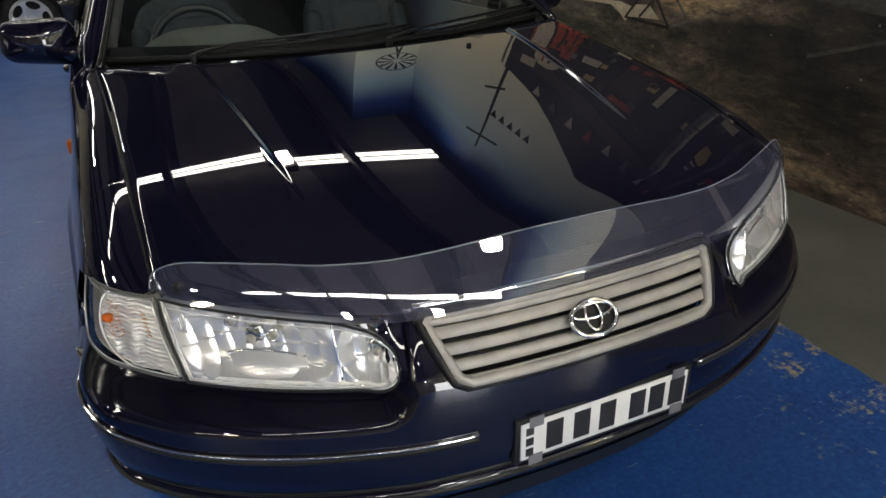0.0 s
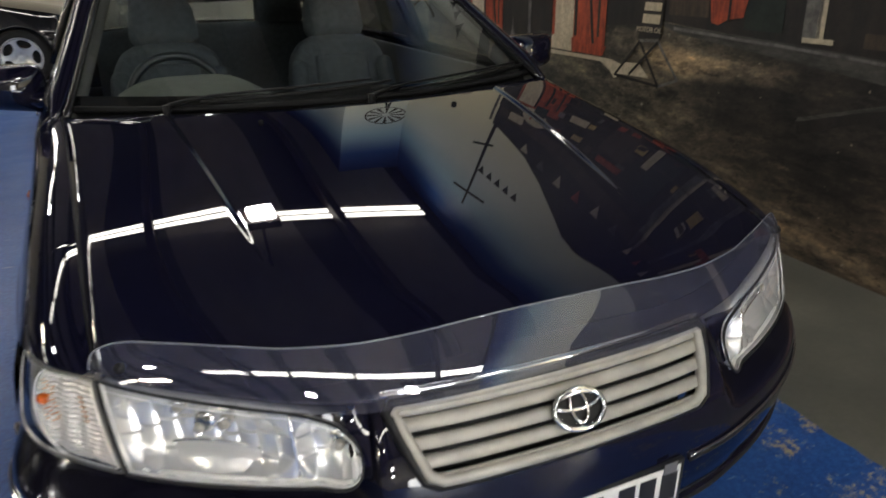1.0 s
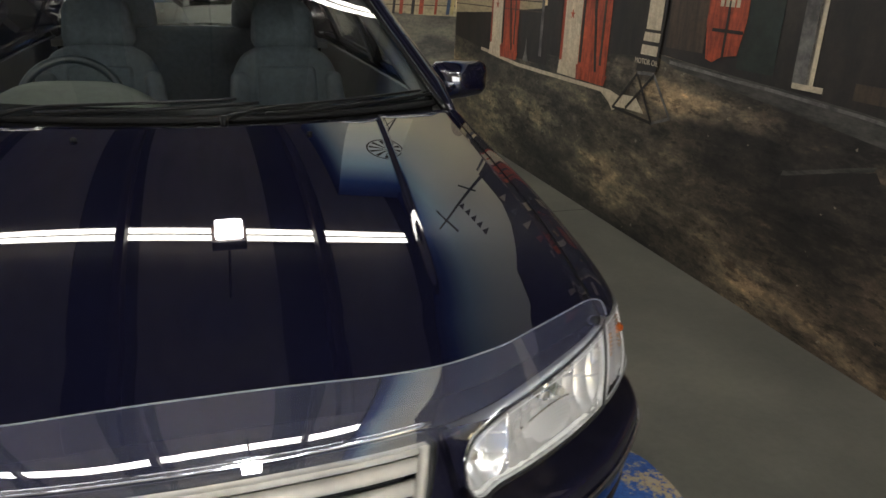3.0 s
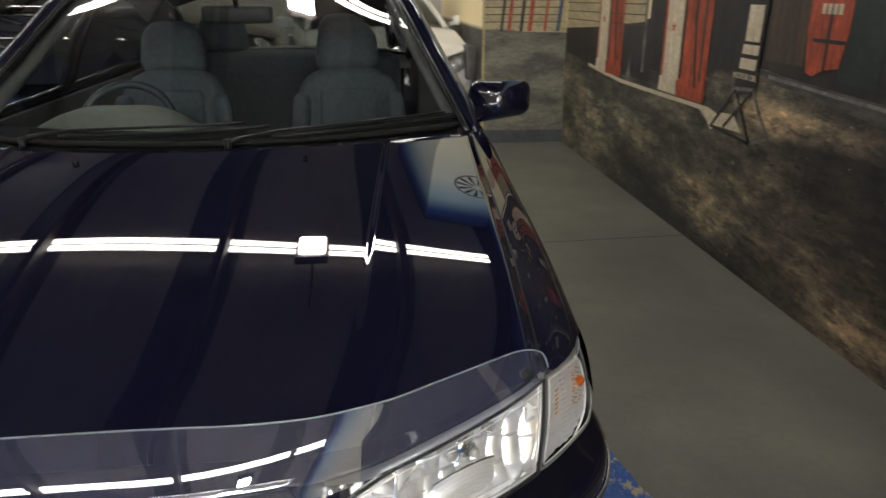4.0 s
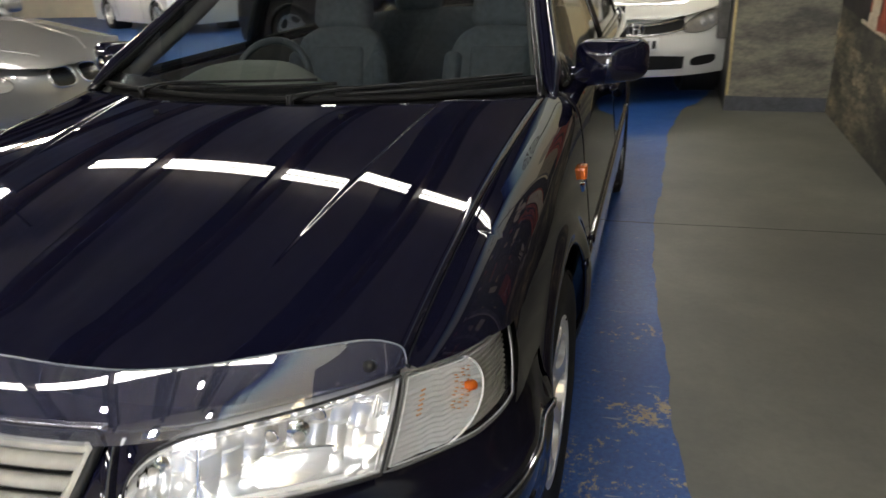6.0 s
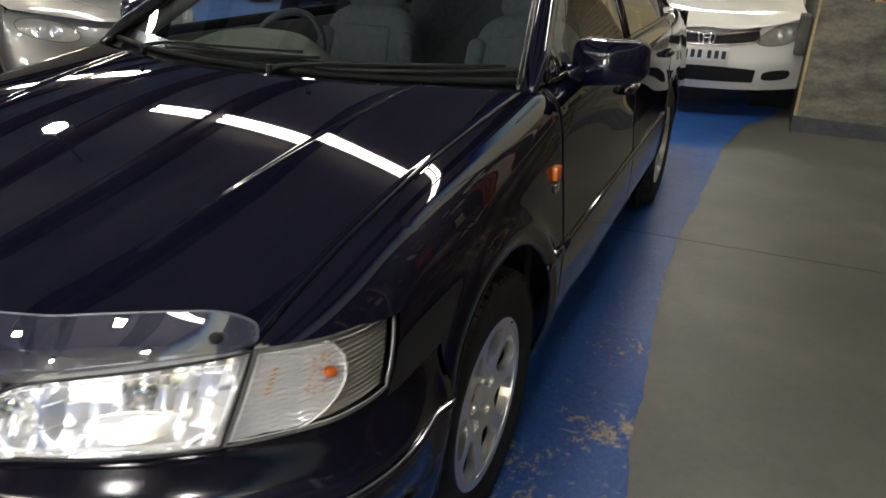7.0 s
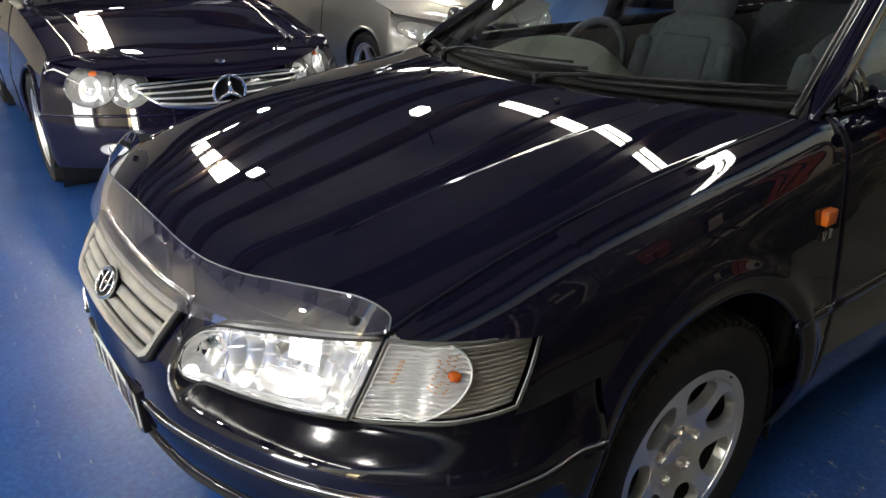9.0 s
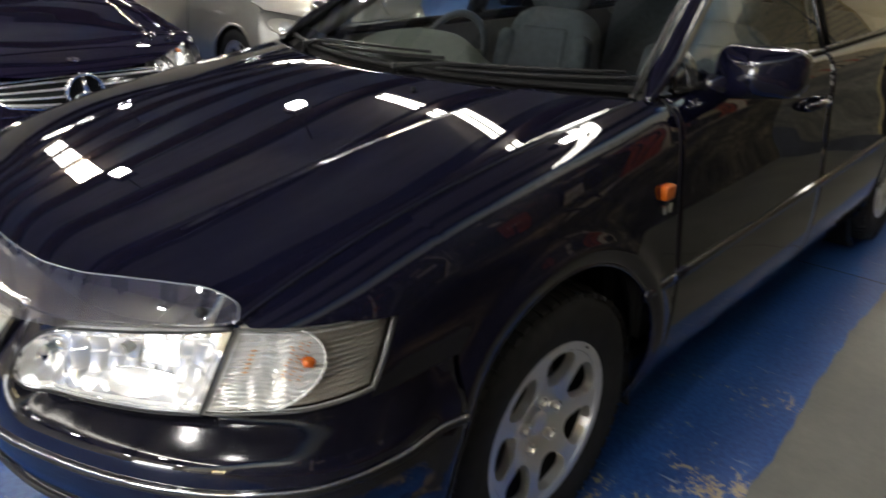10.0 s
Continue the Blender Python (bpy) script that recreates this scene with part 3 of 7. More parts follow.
HOOD_X = smooth_fn([0.06, 0.289, 0.5, 0.9, 1.32, 1.5, 1.8, 3.0, 3.7, 4.3, 4.75], [0.66, 0.68, 0.688, 0.70, 0.722, 0.748, 0.76, 0.76, 0.74, 0.69, 0.59])
CREASE_X = smooth_fn([0.2, 0.5, 1.2], [0.375, 0.405, 0.475])
CREASE_H = smooth_fn([0.35, 0.6, 0.8, 1.2], [0.0, 0.003, 0.0052, 0.0058])


def smoothed(f, y0, y1, degree, lo, hi):
    """f with its middle stretch drawn out into one even curve."""
    c = np.polyfit(lin(y0, y1, 40), [f(v) for v in lin(y0, y1, 40)], degree)
    return lambda y: f(y) + (float(np.polyval(c, y)) - f(y)) * step(lo, lo + 0.12, y) * (1 - step(hi - 0.12, hi, y))


HOOD_MID = smoothed(HOOD_MID, 0.22, 1.14, 4, 0.22, 1.30)
HOOD_SIDE = smoothed(HOOD_SIDE, 0.25, 1.34, 3, 0.25, 1.42)


def hood_z(x, y):
    """A smooth crown; along the crease the outer strip steps up and runs down again to the edge."""
    a, xe, xc = abs(x), HOOD_X(y), CREASE_X(y)
    crown = HOOD_MID(y) - (HOOD_MID(y) - HOOD_SIDE(y)) * min(a / xe, 1.02) ** 2.05
    return crown + CREASE_H(y) * step(xc - 0.011, xc + 0.005, a) * min(1.0, max(0.0, 1 - (a - xc) / (xe - xc)))


HOOD_FRONT = smooth_fn([0, 0.2, 0.304, 0.42, 0.5, 0.6, 0.66, 0.68], [0.093, 0.096, 0.104, 0.133, 0.17, 0.226, 0.268, 0.289])


def hood_rear(x):
    return 1.105 + 0.42 * x * x


def hood_pt(u, v):
    a = abs(u)
    yr = hood_rear(0.72 * a)
    yf = HOOD_FRONT(0.68 * a)
    y = yf + (yr - yf) * v
    x = u * (HOOD_X(y) - 0.0045)
    z = hood_z(x, y)
    return (x, y, z)


def apart(vals, gap):
    """Sorted values with near repeats left out."""
    out = []
    for v in sorted(vals):
        if not out or v - out[-1] > gap:
            out.append(v)
    return out


us = apart(set(lin(-1, 1, 71) + [s * (0.55 + 0.004 * k) for k in range(36) for s in (-1, 1)]), 0.0028)
vs = [0, 0.004] + [0.012 + 0.988 * (i / 60) for i in range(61)]
bonnet = sheet("bonnet", hood_pt, us, vs, NAVY, car, "glossy navy bonnet with two creases", 0.012)


# fenders, doors and rear quarters follow one section
def side_section(y):
    xe, ze, xc = HOOD_X(y), HOOD_SIDE(y), half_width(y)
    t = step(0.5, 0.95, y)
    w = xc - xe - 0.022 * t
    return [(xe, ze), (xe + 0.2 * w, ze - 0.008), (xe + (0.42 + 0.02 * t) * w, ze - 0.028 + 0.004 * t), (xe + (0.63 + 0.08 * t) * w, ze - 0.066 + 0.006 * t),
            (xe + (0.78 + 0.20 * t) * w, 0.725 + 0.035 * t), (xc - 0.022 + 0.010 * t, 0.62 + 0.04 * t), (xc, 0.5), (xc - 0.004, 0.39), (xc - 0.03, 0.28), (xc - 0.07, 0.19)]


_sec = {}


def side_pt(y, v, sg=1):
    k = round(y, 5)
    if k not in _sec:
        p = side_section(y)
        L = [0.0]
        for a, c in zip(p, p[1:]):
            L.append(L[-1] + math.hypot(a[0] - c[0], a[1] - c[1]))
        _sec[k] = (smooth_fn(L, [q[0] for q in p]), smooth_fn(L, [q[1] for q in p]), L[-1])
    fx, fz, L = _sec[k]
    return (sg * fx(v * L), y, fz(v * L))


AXLES, ARCH_R, ARCH_Z = (0.945, 3.615), 0.370, 0.335


def side_panel(name, y0, y1, sg, mat, label="", top=0.0, bottom=1.0, clip=None, ny=None):
    """A stretch of the flank, with the wheel arches cut out to a clean edge."""
    ny = ny or max(6, int((y1 - y0) / 0.022))
    ys, vs = lin(y0, y1, ny), lin(top, bottom, 46)
    pts, out = [], []
    for y in ys:
        for v in vs:
            p = side_pt(y, v, sg)
            inside = False
            for ay in AXLES:
                dy, dz = p[1] - ay, p[2] - ARCH_Z
                r = math.hypot(dy, dz)
                if r < ARCH_R:
                    inside = True
                    if r > ARCH_R - 0.03:
                        k = ARCH_R / max(r, 1e-5)
                        p = (p[0] + sg * 0.006, ay + dy * k, ARCH_Z + dz * k)
                        inside = False
            if clip and clip(p):
                inside = True
            pts.append(p)
            out.append(inside)
    nv = len(vs)
    faces = []
    for i in range(len(ys) - 1):
        for j in range(nv - 1):
            q = (i * nv + j, (i + 1) * nv + j, (i + 1) * nv + j + 1, i * nv + j + 1)
            if any(out[k] for k in q):
                continue
            faces.append(q if sg < 0 else q[::-1])
    ob = link_mesh(name, pts, faces, mat, car, label)
    thicken(ob, 0.006)
    return ob


_xz = {}


def side_x(y, z):
    """Half width of the flank at y and z."""
    k = round(y, 4)
    if k not in _xz:
        q = [side_pt(y, v) for v in lin(0, 1, 90)]
        _xz[k] = (np.array([p[2] for p in q])[::-1], np.array([p[0] for p in q])[::-1])
    return float(np.interp(z, *_xz[k]))


LAMP_TOP = smooth_fn([0.2, 0.289, 0.40, 0.501, 0.62], [0.778, 0.786, 0.781, 0.770, 0.770])


def lamp_rear(z):
    return 0.422 + 0.075 * (z - 0.66) / 0.112


def front_fender(sg):
    """The fender: over the corner lamp, behind it, and round the wheel arch, as one skin."""
    verts, faces = [], []

    def grid(rows):
        n0, nu, nv = len(verts), len(rows), len(rows[0])
        verts.extend(p for r in rows for p in r)
        for i in range(nu - 1):
            for j in range(nv - 1):
                q = (n0 + i * nv + j, n0 + (i + 1) * nv + j, n0 + (i + 1) * nv + j + 1, n0 + i * nv + j + 1)
                faces.append(q if sg < 0 else q[::-1])

    def zs(y, z1, n=16):
        z0 = HOOD_SIDE(y)
        return [z0 + (z1 - z0) * t for t in lin(0, 1, n)]

    def top_rows(y, zb, n=24):
        p = [side_pt(y, v) for v in lin(0, 1, 140)]
        cut = next(i for i, q in enumerate(p) if q[2] < zb)
        pts = p[:cut] + [(side_x(y, zb), y, zb)]
        L = [0.0]
        for a_, c_ in zip(pts, pts[1:]):
            L.append(L[-1] + math.dist(a_, c_))
        out = []
        for t in lin(0, L[-1], n):
            out.append((sg * float(np.interp(t, L, [q[0] for q in pts])), y, float(np.interp(t, L, [q[2] for q in pts]))))
        return out

    grid([top_rows(y, LAMP_TOP(y)) for y in lin(0.292, 0.502, 26) + lin(0.502, 0.612, 16)[1:]])
    grid([[(lambda y: (sg * side_x(y, z), y, z))(lamp_rear(z) + (0.612 - lamp_rear(z)) * t) for z in lin(0.770, 0.658, 12)] for t in lin(0, 1, 16)])
    # round the arch: rays from the wheel's centre out to the panel's rim
    ay, az = AXLES[0], ARCH_Z
    y0, y1, zb = 0.612, 1.384, 0.19
    column = [p[2] for p in top_rows(y0, 0.770)] + lin(0.770, 0.658, 12)[1:] + lin(0.658, 0.507, 16)[1:]
    met = [math.atan2(z - az, y0 - ay) for z in column]
    angs = lin(radians(-22), met[0], 104)[:-1] + met + lin(met[-1], radians(202), 26)[1:]
    rows = []
    for c in angs:
        dy, dz = math.cos(c), math.sin(c)
        r1 = 9.0
        if dy > 1e-6:
            r1 = min(r1, (y1 - ay) / dy)
        if dy < -1e-6:
            r1 = min(r1, (y0 - ay) / dy)
        if dz < -1e-6:
            r1 = min(r1, (zb - az) / dz)
        if dz > 0.05:
            lo, hi = 0.0, 1.2
            for _ in range(30):
                m_ = (lo + hi) / 2
                lo, hi = (m_, hi) if az + dz * m_ < HOOD_SIDE(ay + dy * m_) else (lo, m_)
            r1 = min(r1, lo)
        r1 = max(r1, ARCH_R + 0.004)
        row = []
        for t in lin(0, 1, 34):
            r = ARCH_R + (r1 - ARCH_R) * t
            y, z = ay + dy * r, az + dz * r
            flare = 0.011 * math.exp(-((r - ARCH_R - 0.035) / 0.028) ** 2)
            row.append((sg * (side_x(y, z) + flare), y, z))
        rows.append(row)
    n0 = len(faces)
    grid(rows)
    faces[n0:] = [f[::-1] for f in faces[n0:]]
    bm = bmesh.new()
    bv = [bm.verts.new(p) for p in verts]
    for f in faces:
        bm.faces.new([bv[i] for i in f])
    bmesh.ops.remove_doubles(bm, verts=bm.verts[:], dist=0.0012)
    ob = part("front_fender", bm, NAVY, car, "navy front fender")
    ob.data.set_sharp_from_angle(angle=math.pi)
    return ob


for sg in (1, -1):
    front_fender(sg)
    side_panel("front_door", 1.389, 2.42, sg, NAVY)
    side_panel("rear_door", 2.424, 3.40, sg, NAVY)
    side_panel("rear_quarter", 3.404, 4.60, sg, NAVY)
    for y in (1.3865, 2.422, 3.402):
        tube("shut_line", [(lambda p: (p[0] - sg * 0.005, p[1], p[2]))(side_pt(y, v, sg)) for v in lin(0.02, 0.98, 30)], 0.005, BLACK, car, sides=6)
    tube("bonnet_gap", [(sg * (HOOD_X(y) - 0.001), y, HOOD_SIDE(y) - 0.008) for y in lin(0.295, 1.32, 40)], 0.005, BLACK, car, sides=6)
    # rub strip along the doors
    zt = lambda y: 0.552 + 0.012 * (y - 1.4)
    tube("fender_moulding", [(sg * (side_x(y, zt(y)) + 0.001), y, zt(y)) for y in lin(1.235, 1.378, 8)], 0.010, NAVY, car, sides=8, flat=1.6, up=(0, 0, 1))
    tube("door_moulding", [(sg * (side_x(y, zt(y)) + 0.001), y, zt(y)) for y in lin(1.395, 3.22, 40)], 0.010, NAVY, car, sides=8, flat=1.6, up=(0, 0, 1))
    for ay in AXLES:
        pts = []
        for k in range(49):
            c = radians(-20 + 220 * k / 48)
            y, z = ay + (ARCH_R + 0.002) * math.cos(c), ARCH_Z + (ARCH_R + 0.002) * math.sin(c)
            pts.append((sg * (side_x(y, z) - 0.002), y, z))
        tube("arch_lip", pts, 0.007, NAVY, car, sides=8)
        prof = [(ARCH_R + 0.004, 0.775), (ARCH_R + 0.03, 0.765), (ARCH_R + 0.03, 0.45), (0.02, 0.44)]
        w = lathe("wheel_well", [(r, sg * h) for r, h in prof], BLACK, car, sides=48)
        w.matrix_basis = pose(0, ay, ARCH_Z)
    mf = sheet("mud_flap", lambda u, v: (sg * (0.62 + 0.18 * u), 1.29 + 0.03 * v, 0.35 - 0.17 * v), lin(0, 1, 4), lin(0, 1, 6), RUBBER, car, thick=0.006)

# bumper
def bumper_top(x, y):
    a = abs(x)
    if y > 0.3:
        return 0.655
    return 0.628 + (0.742 - 0.628) * step(0.262, 0.312, a) - (0.742 - 0.640) * step(0.352, 0.385, a) + 0.012 * step(0.45, 0.7, a)


def recess(s, z):
    """The shelf scooped out under and round the headlamp, with a rounded inner corner."""
    a = abs(s)
    x = float(np.interp(a, os_, ox))
    dx, dz = max(0.0, 0.385 - x), max(0.0, 0.635 - z)
    near = math.hypot(dx, dz) - 0.052
    return -0.036 * (1 - step(-0.048, 0.016, near)) * (1 - step(s_at_y(0.27), s_at_y(0.60), a))


S_END = s_at_y(0.6095)
ss = apart(lin(-S_END, S_END, 121) + [sg * s_at_x(x) for x in lin(0.24, 0.46, 56) for sg in (-1, 1)], 0.0028)


def bumper_skin(s, z, off=0.0):
    """The body skin, led over into the flank towards the wheel arch."""
    p = skin(s, z, off)
    w = step(s_at_y(0.44), s_at_y(0.59), abs(s))
    if w <= 0:
        return p
    r = math.hypot(p[1] - AXLES[0], z - ARCH_Z)
    flare = 0.011 * math.exp(-((r - ARCH_R - 0.035) / 0.028) ** 2)
    return (p[0] + (math.copysign(side_x(p[1], z) + off + flare, s) - p[0]) * w, p[1], p[2])


def bumper_pt(s, v):
    x0, y0 = np.interp(abs(s), os_, ox), np.interp(abs(s), os_, oy)
    top = bumper_top(x0, y0)
    z = 0.19 + 0.41 * v / 0.8 if v < 0.8 else 0.60 + (top - 0.60) * (v - 0.8) / 0.2
    if abs(s) > 0.8 * S_END and z < ARCH_Z + 0.175:
        ye = AXLES[0] - math.sqrt(max((ARCH_R + 0.002) ** 2 - (z - ARCH_Z) ** 2, 0.0)) if z > ARCH_Z else AXLES[0] - ARCH_R
        s = math.copysign(0.8 * S_END + (abs(s) - 0.8 * S_END) * min(1.0, (s_at_y(ye) - 0.8 * S_END) / (0.2 * S_END)), s)
    groove = -0.022 * (1 - step(s_at_y(0.40), s_at_y(0.5), abs(s))) * step(0.421, 0.426, z) * (1 - step(0.440, 0.445, z))
    return bumper_skin(s, z, recess(s, z) + groove)


bumper = sheet("front_bumper", bumper_pt, ss, lin(0, 1, 170), NAVY, car, "navy front bumper with a chrome strip", 0.006, turn=False)
bumper.data.materials.append(SATIN)
for i in range(len(ss) - 1):
    s_ = 0.5 * (ss[i] + ss[i + 1])
    top_ = bumper_top(float(np.interp(abs(s_), os_, ox)), float(np.interp(abs(s_), os_, oy)))
    for j in range(169):
        v_ = (j + 0.5) / 169
        z_ = 0.19 + 0.41 * v_ / 0.8 if v_ < 0.8 else 0.60 + (top_ - 0.60) * (v_ - 0.8) / 0.2
        if z_ > 0.585 and recess(s_, z_) < -0.002:
            bumper.data.polygons[i * 169 + j].material_index = 1
for sg in (1, -1):
    a0, a1 = s_at_x(0.232), s_at_y(0.607)
    pts = [bumper_skin(sg * s, 0.535 + 0.014 * step(0.7, 1.05, s), 0.003) for s in lin(a0, a1, 70)]
    tube("bumper_strip", pts, 0.0036, CHROME, bumper, "thin chrome strip", sides=8, flat=0.8)
    tube("strip_bed", [(p[0] * 0.998, p[1] + 0.002, p[2] - 0.009) for p in pts], 0.0055, BLACK, bumper, sides=8)
for sg in (1, -1):
    sheet("bumper_end_backing", lambda y, z: (sg * (side_x(y, z) - 0.012), y, z), lin(0.53, 0.66, 12), lin(0.52, 0.68, 12), NAVY, bumper, turn=sg > 0)
lip = [skin(s, 0.413, -0.002) for s in lin(-s_at_y(0.5), s_at_y(0.5), 90)]
tube("bumper_lip", lip, 0.008, BLACK, bumper, "black lower lip", sides=8, flat=0.9)
tube("bumper_slot", [skin(s, 0.433, -0.014) for s in lin(-s_at_y(0.48), s_at_y(0.48), 90)], 0.009, BLACK, bumper, sides=8)
sheet("lower_intake", lambda s, z: skin(s, z, 0.003), lin(-s_at_x(0.55), s_at_x(0.55), 40), lin(0.25, 0.36, 4), BLACK, bumper)

# number plate in its frame
PX = 0.022
TAPE = surface("grey_tape", (0.20, 0.20, 0.21), (0.13, 0.13, 0.14), 0.35)
frame_ob = box("plate_frame", (-0.19, -0.006, -0.049), (0.19, 0.010, 0.049), BLACK, car, "black number plate frame", 0.003)
frame_ob.matrix_basis = pose(PX, 0.004, 0.494, 2)
plate_ob = box("number_plate", (-0.18, -0.0085, -0.040), (0.18, -0.005, 0.040), WHITE, frame_ob, "white number plate with black bars", 0.0015)
for x in (-0.112, -0.055, 0.0, 0.066, 0.110, 0.156):
    box("plate_bar", (x - 0.017, -0.0095, -0.030), (x + 0.017, -0.0083, 0.030), INK, plate_ob)
for k in range(3):
    box("plate_bar", (-0.170, -0.0095, -0.032 + 0.023 * k), (-0.155, -0.0083, -0.016 + 0.023 * k), INK, plate_ob)

for x, z in ((-0.15, 0.042), (0.155, 0.042), (0.16, -0.042), (-0.15, -0.042)):
    box("plate_tape", (x - 0.014, -0.0102, z - 0.012), (x + 0.014, -0.0090, z + 0.010), TAPE, frame_ob, "strip of grey tape")

# grille: a pale frame with four slats before a black mesh
def gw(z):
    return 0.252 + (0.306 - 0.252) * (z - 0.636) / (0.735 - 0.636)


def nose_pt(x, z, off=0.0):
    return skin(math.copysign(s_at_x(abs(x)), x), z, off)


ring = [nose_pt(x, 0.636, 0.004) for x in lin(-gw(0.636) + 0.015, gw(0.636) - 0.015, 30)]
ring += [nose_pt(gw(z), z, 0.004) for z in lin(0.645, 0.726, 10)]
ring += [nose_pt(x, 0.735, 0.004) for x in lin(gw(0.735) - 0.015, -gw(0.735) + 0.015, 30)]
ring += [nose_pt(-gw(z), z, 0.004) for z in lin(0.726, 0.645, 10)]
grille = tube("grille", ring, 0.010, GRILLE_GREY, car, "pale grey plastic grille with four slats", sides=10, closed=True)
tube("grille_trim", [nose_pt(x, 0.748, 0.004) for x in lin(-0.318, 0.318, 40)], 0.0065, CHROME, car, "chrome strip above the grille", sides=8)
sheet("grille_backing", lambda u, z: nose_pt(u * gw(max(z, 0.63)), z, -0.045), lin(-1, 1, 20), lin(0.585, 0.75, 8), BLACK, grille)
tube("grille_gasket", [(p[0] * 1.035, p[1] - 0.001, 0.687 + (p[2] - 0.687) * 1.13) for p in ring], 0.008, BLACK, car, sides=8, closed=True)
for k in range(3):
    z0 = 0.6625 + 0.0235 * k
    prof = [(0.000, 0.0075), (0.004, 0.0055), (0.007, -0.0055), (0.004, -0.0075), (-0.008, -0.006), (-0.010, 0.005)]
    xs = lin(-gw(z0) + 0.004, gw(z0) - 0.004, 40)
    vv = []
    for x in xs:
        for o, dz in prof:
            p = nose_pt(x, z0 + dz * 0.95, o)
            vv.append(p)
    m = len(prof)
    ff = [(i * m + j, i * m + (j + 1) % m, (i + 1) * m + (j + 1) % m, (i + 1) * m + j) for i in range(len(xs) - 1) for j in range(m)]
    flip(link_mesh("slat", vv, ff, GRILLE_GREY, grille))
sheet("grille_brow", lambda x, v: nose_pt(x, 0.722 + 0.014 * v, 0.006), lin(-gw(0.725), gw(0.725), 40), lin(0, 1, 3), GRILLE_GREY, grille, thick=0.012)
sheet("grille_chin", lambda x, v: nose_pt(x, 0.637 + 0.011 * v, 0.006), lin(-gw(0.64), gw(0.64), 40), lin(0, 1, 3), GRILLE_GREY, grille, thick=0.012)

# badge: an oval ring with two crossed ovals
BN = Vector((0, -0.80, 0.60))
def oval(cx, cz, rx, rz, n=40):
    up = Vector((0, 0.60, 0.80))
    c0 = Vector((0, 0.030, 0.684)) + BN * 0.010
    return [c0 + Vector((1, 0, 0)) * (cx + rx * math.cos(2 * math.pi * i / n)) + up * (cz + rz * math.sin(2 * math.pi * i / n)) for i in range(n)]
badge = tube("badge", oval(0, 0, 0.045, 0.031), 0.0046, CHROME, car, "chrome oval badge", closed=True, up=BN)
tube("badge_oval", oval(0, 0.004, 0.015, 0.0255), 0.003, CHROME, badge, closed=True, up=BN)
tube("badge_oval", oval(0, 0.012, 0.040, 0.0125), 0.003, CHROME, badge, closed=True, up=BN)
bk = [p - BN * 0.004 for p in oval(0, 0, 0.043, 0.030)]
plate("badge_backing", bk, -BN, 0.01, BLACK, badge)

# headlamps and corner lamps
LAMP_GREY = surface("lamp_seal", (0.10, 0.10, 0.095), (0.07, 0.07, 0.065), 0.5)
SIDE_FIELD = surface("side_field", (0.42, 0.40, 0.36), (0.32, 0.30, 0.27), 0.4, 0.3, 20)
DIM_FIELD = surface("dim_field", (0.20, 0.20, 0.20), (0.12, 0.12, 0.12), 0.25, 0.6, 20)
FACET = surface("fluted_reflector", (0.92, 0.92, 0.92), (0.86, 0.86, 0.87), 0.17, 0.68, 30, rough2=0.25)
RIPPLE = surface("rippled_reflector", (0.96, 0.96, 0.95), (0.92, 0.92, 0.92), 0.12, 0.68, 30, rough2=0.18)
LENS_EDGE = surface("lens_edge", (0.75, 0.75, 0.74), (0.6, 0.6, 0.6), 0.15, 0.3, 30)
HL_EDGE = smooth_fn([0.34, 0.44, 0.50, 0.58, 0.668], [0.736, 0.751, 0.761, 0.772, 0.782])


def HL_TOP(x):
    q = max(0.0, (0.445 - x) / 0.093)
    return 0.672 + (HL_EDGE(x) - 0.672) * math.sqrt(max(0.0, 1 - min(q, 1.0) ** 2.2))


def HL_BOT(x):
    q = max(0.0, (0.388 - x) / 0.036)
    return 0.672 - (0.672 - 0.637 - 0.054 * max(0.0, x - 0.39)) * math.sqrt(max(0.0, 1 - min(q, 1.0) ** 2)) if x < 0.388 else 0.637 + 0.054 * (x - 0.388)


SX0, SXB, SXT = s_at_x(0.352), s_at_x(0.678), s_at_x(0.722)


def lamp_pt(sg, u, v, off=0.0, inset=0.0):
    u = u + (u * u - u) * (1 - u) * 0.8
    s = SX0 + (SXB + (SXT - SXB) * v - SX0) * u
    x = 0.352 + (0.668 - 0.352) * u
    z0, z1 = HL_BOT(x) + inset, HL_TOP(x) - inset
    z = z0 + (z1 - z0) * v
    return skin(sg * s, z, off + 0.006)


def ring_of(fn, n=24):
    return [fn(u, 0) for u in lin(0, 1, n)] + [fn(1, v) for v in lin(0, 1, 8)[1:]] + [fn(u, 1) for u in lin(1, 0, n)[1:]] + [fn(0, v) for v in lin(1, 0, 8)[1:-1]]


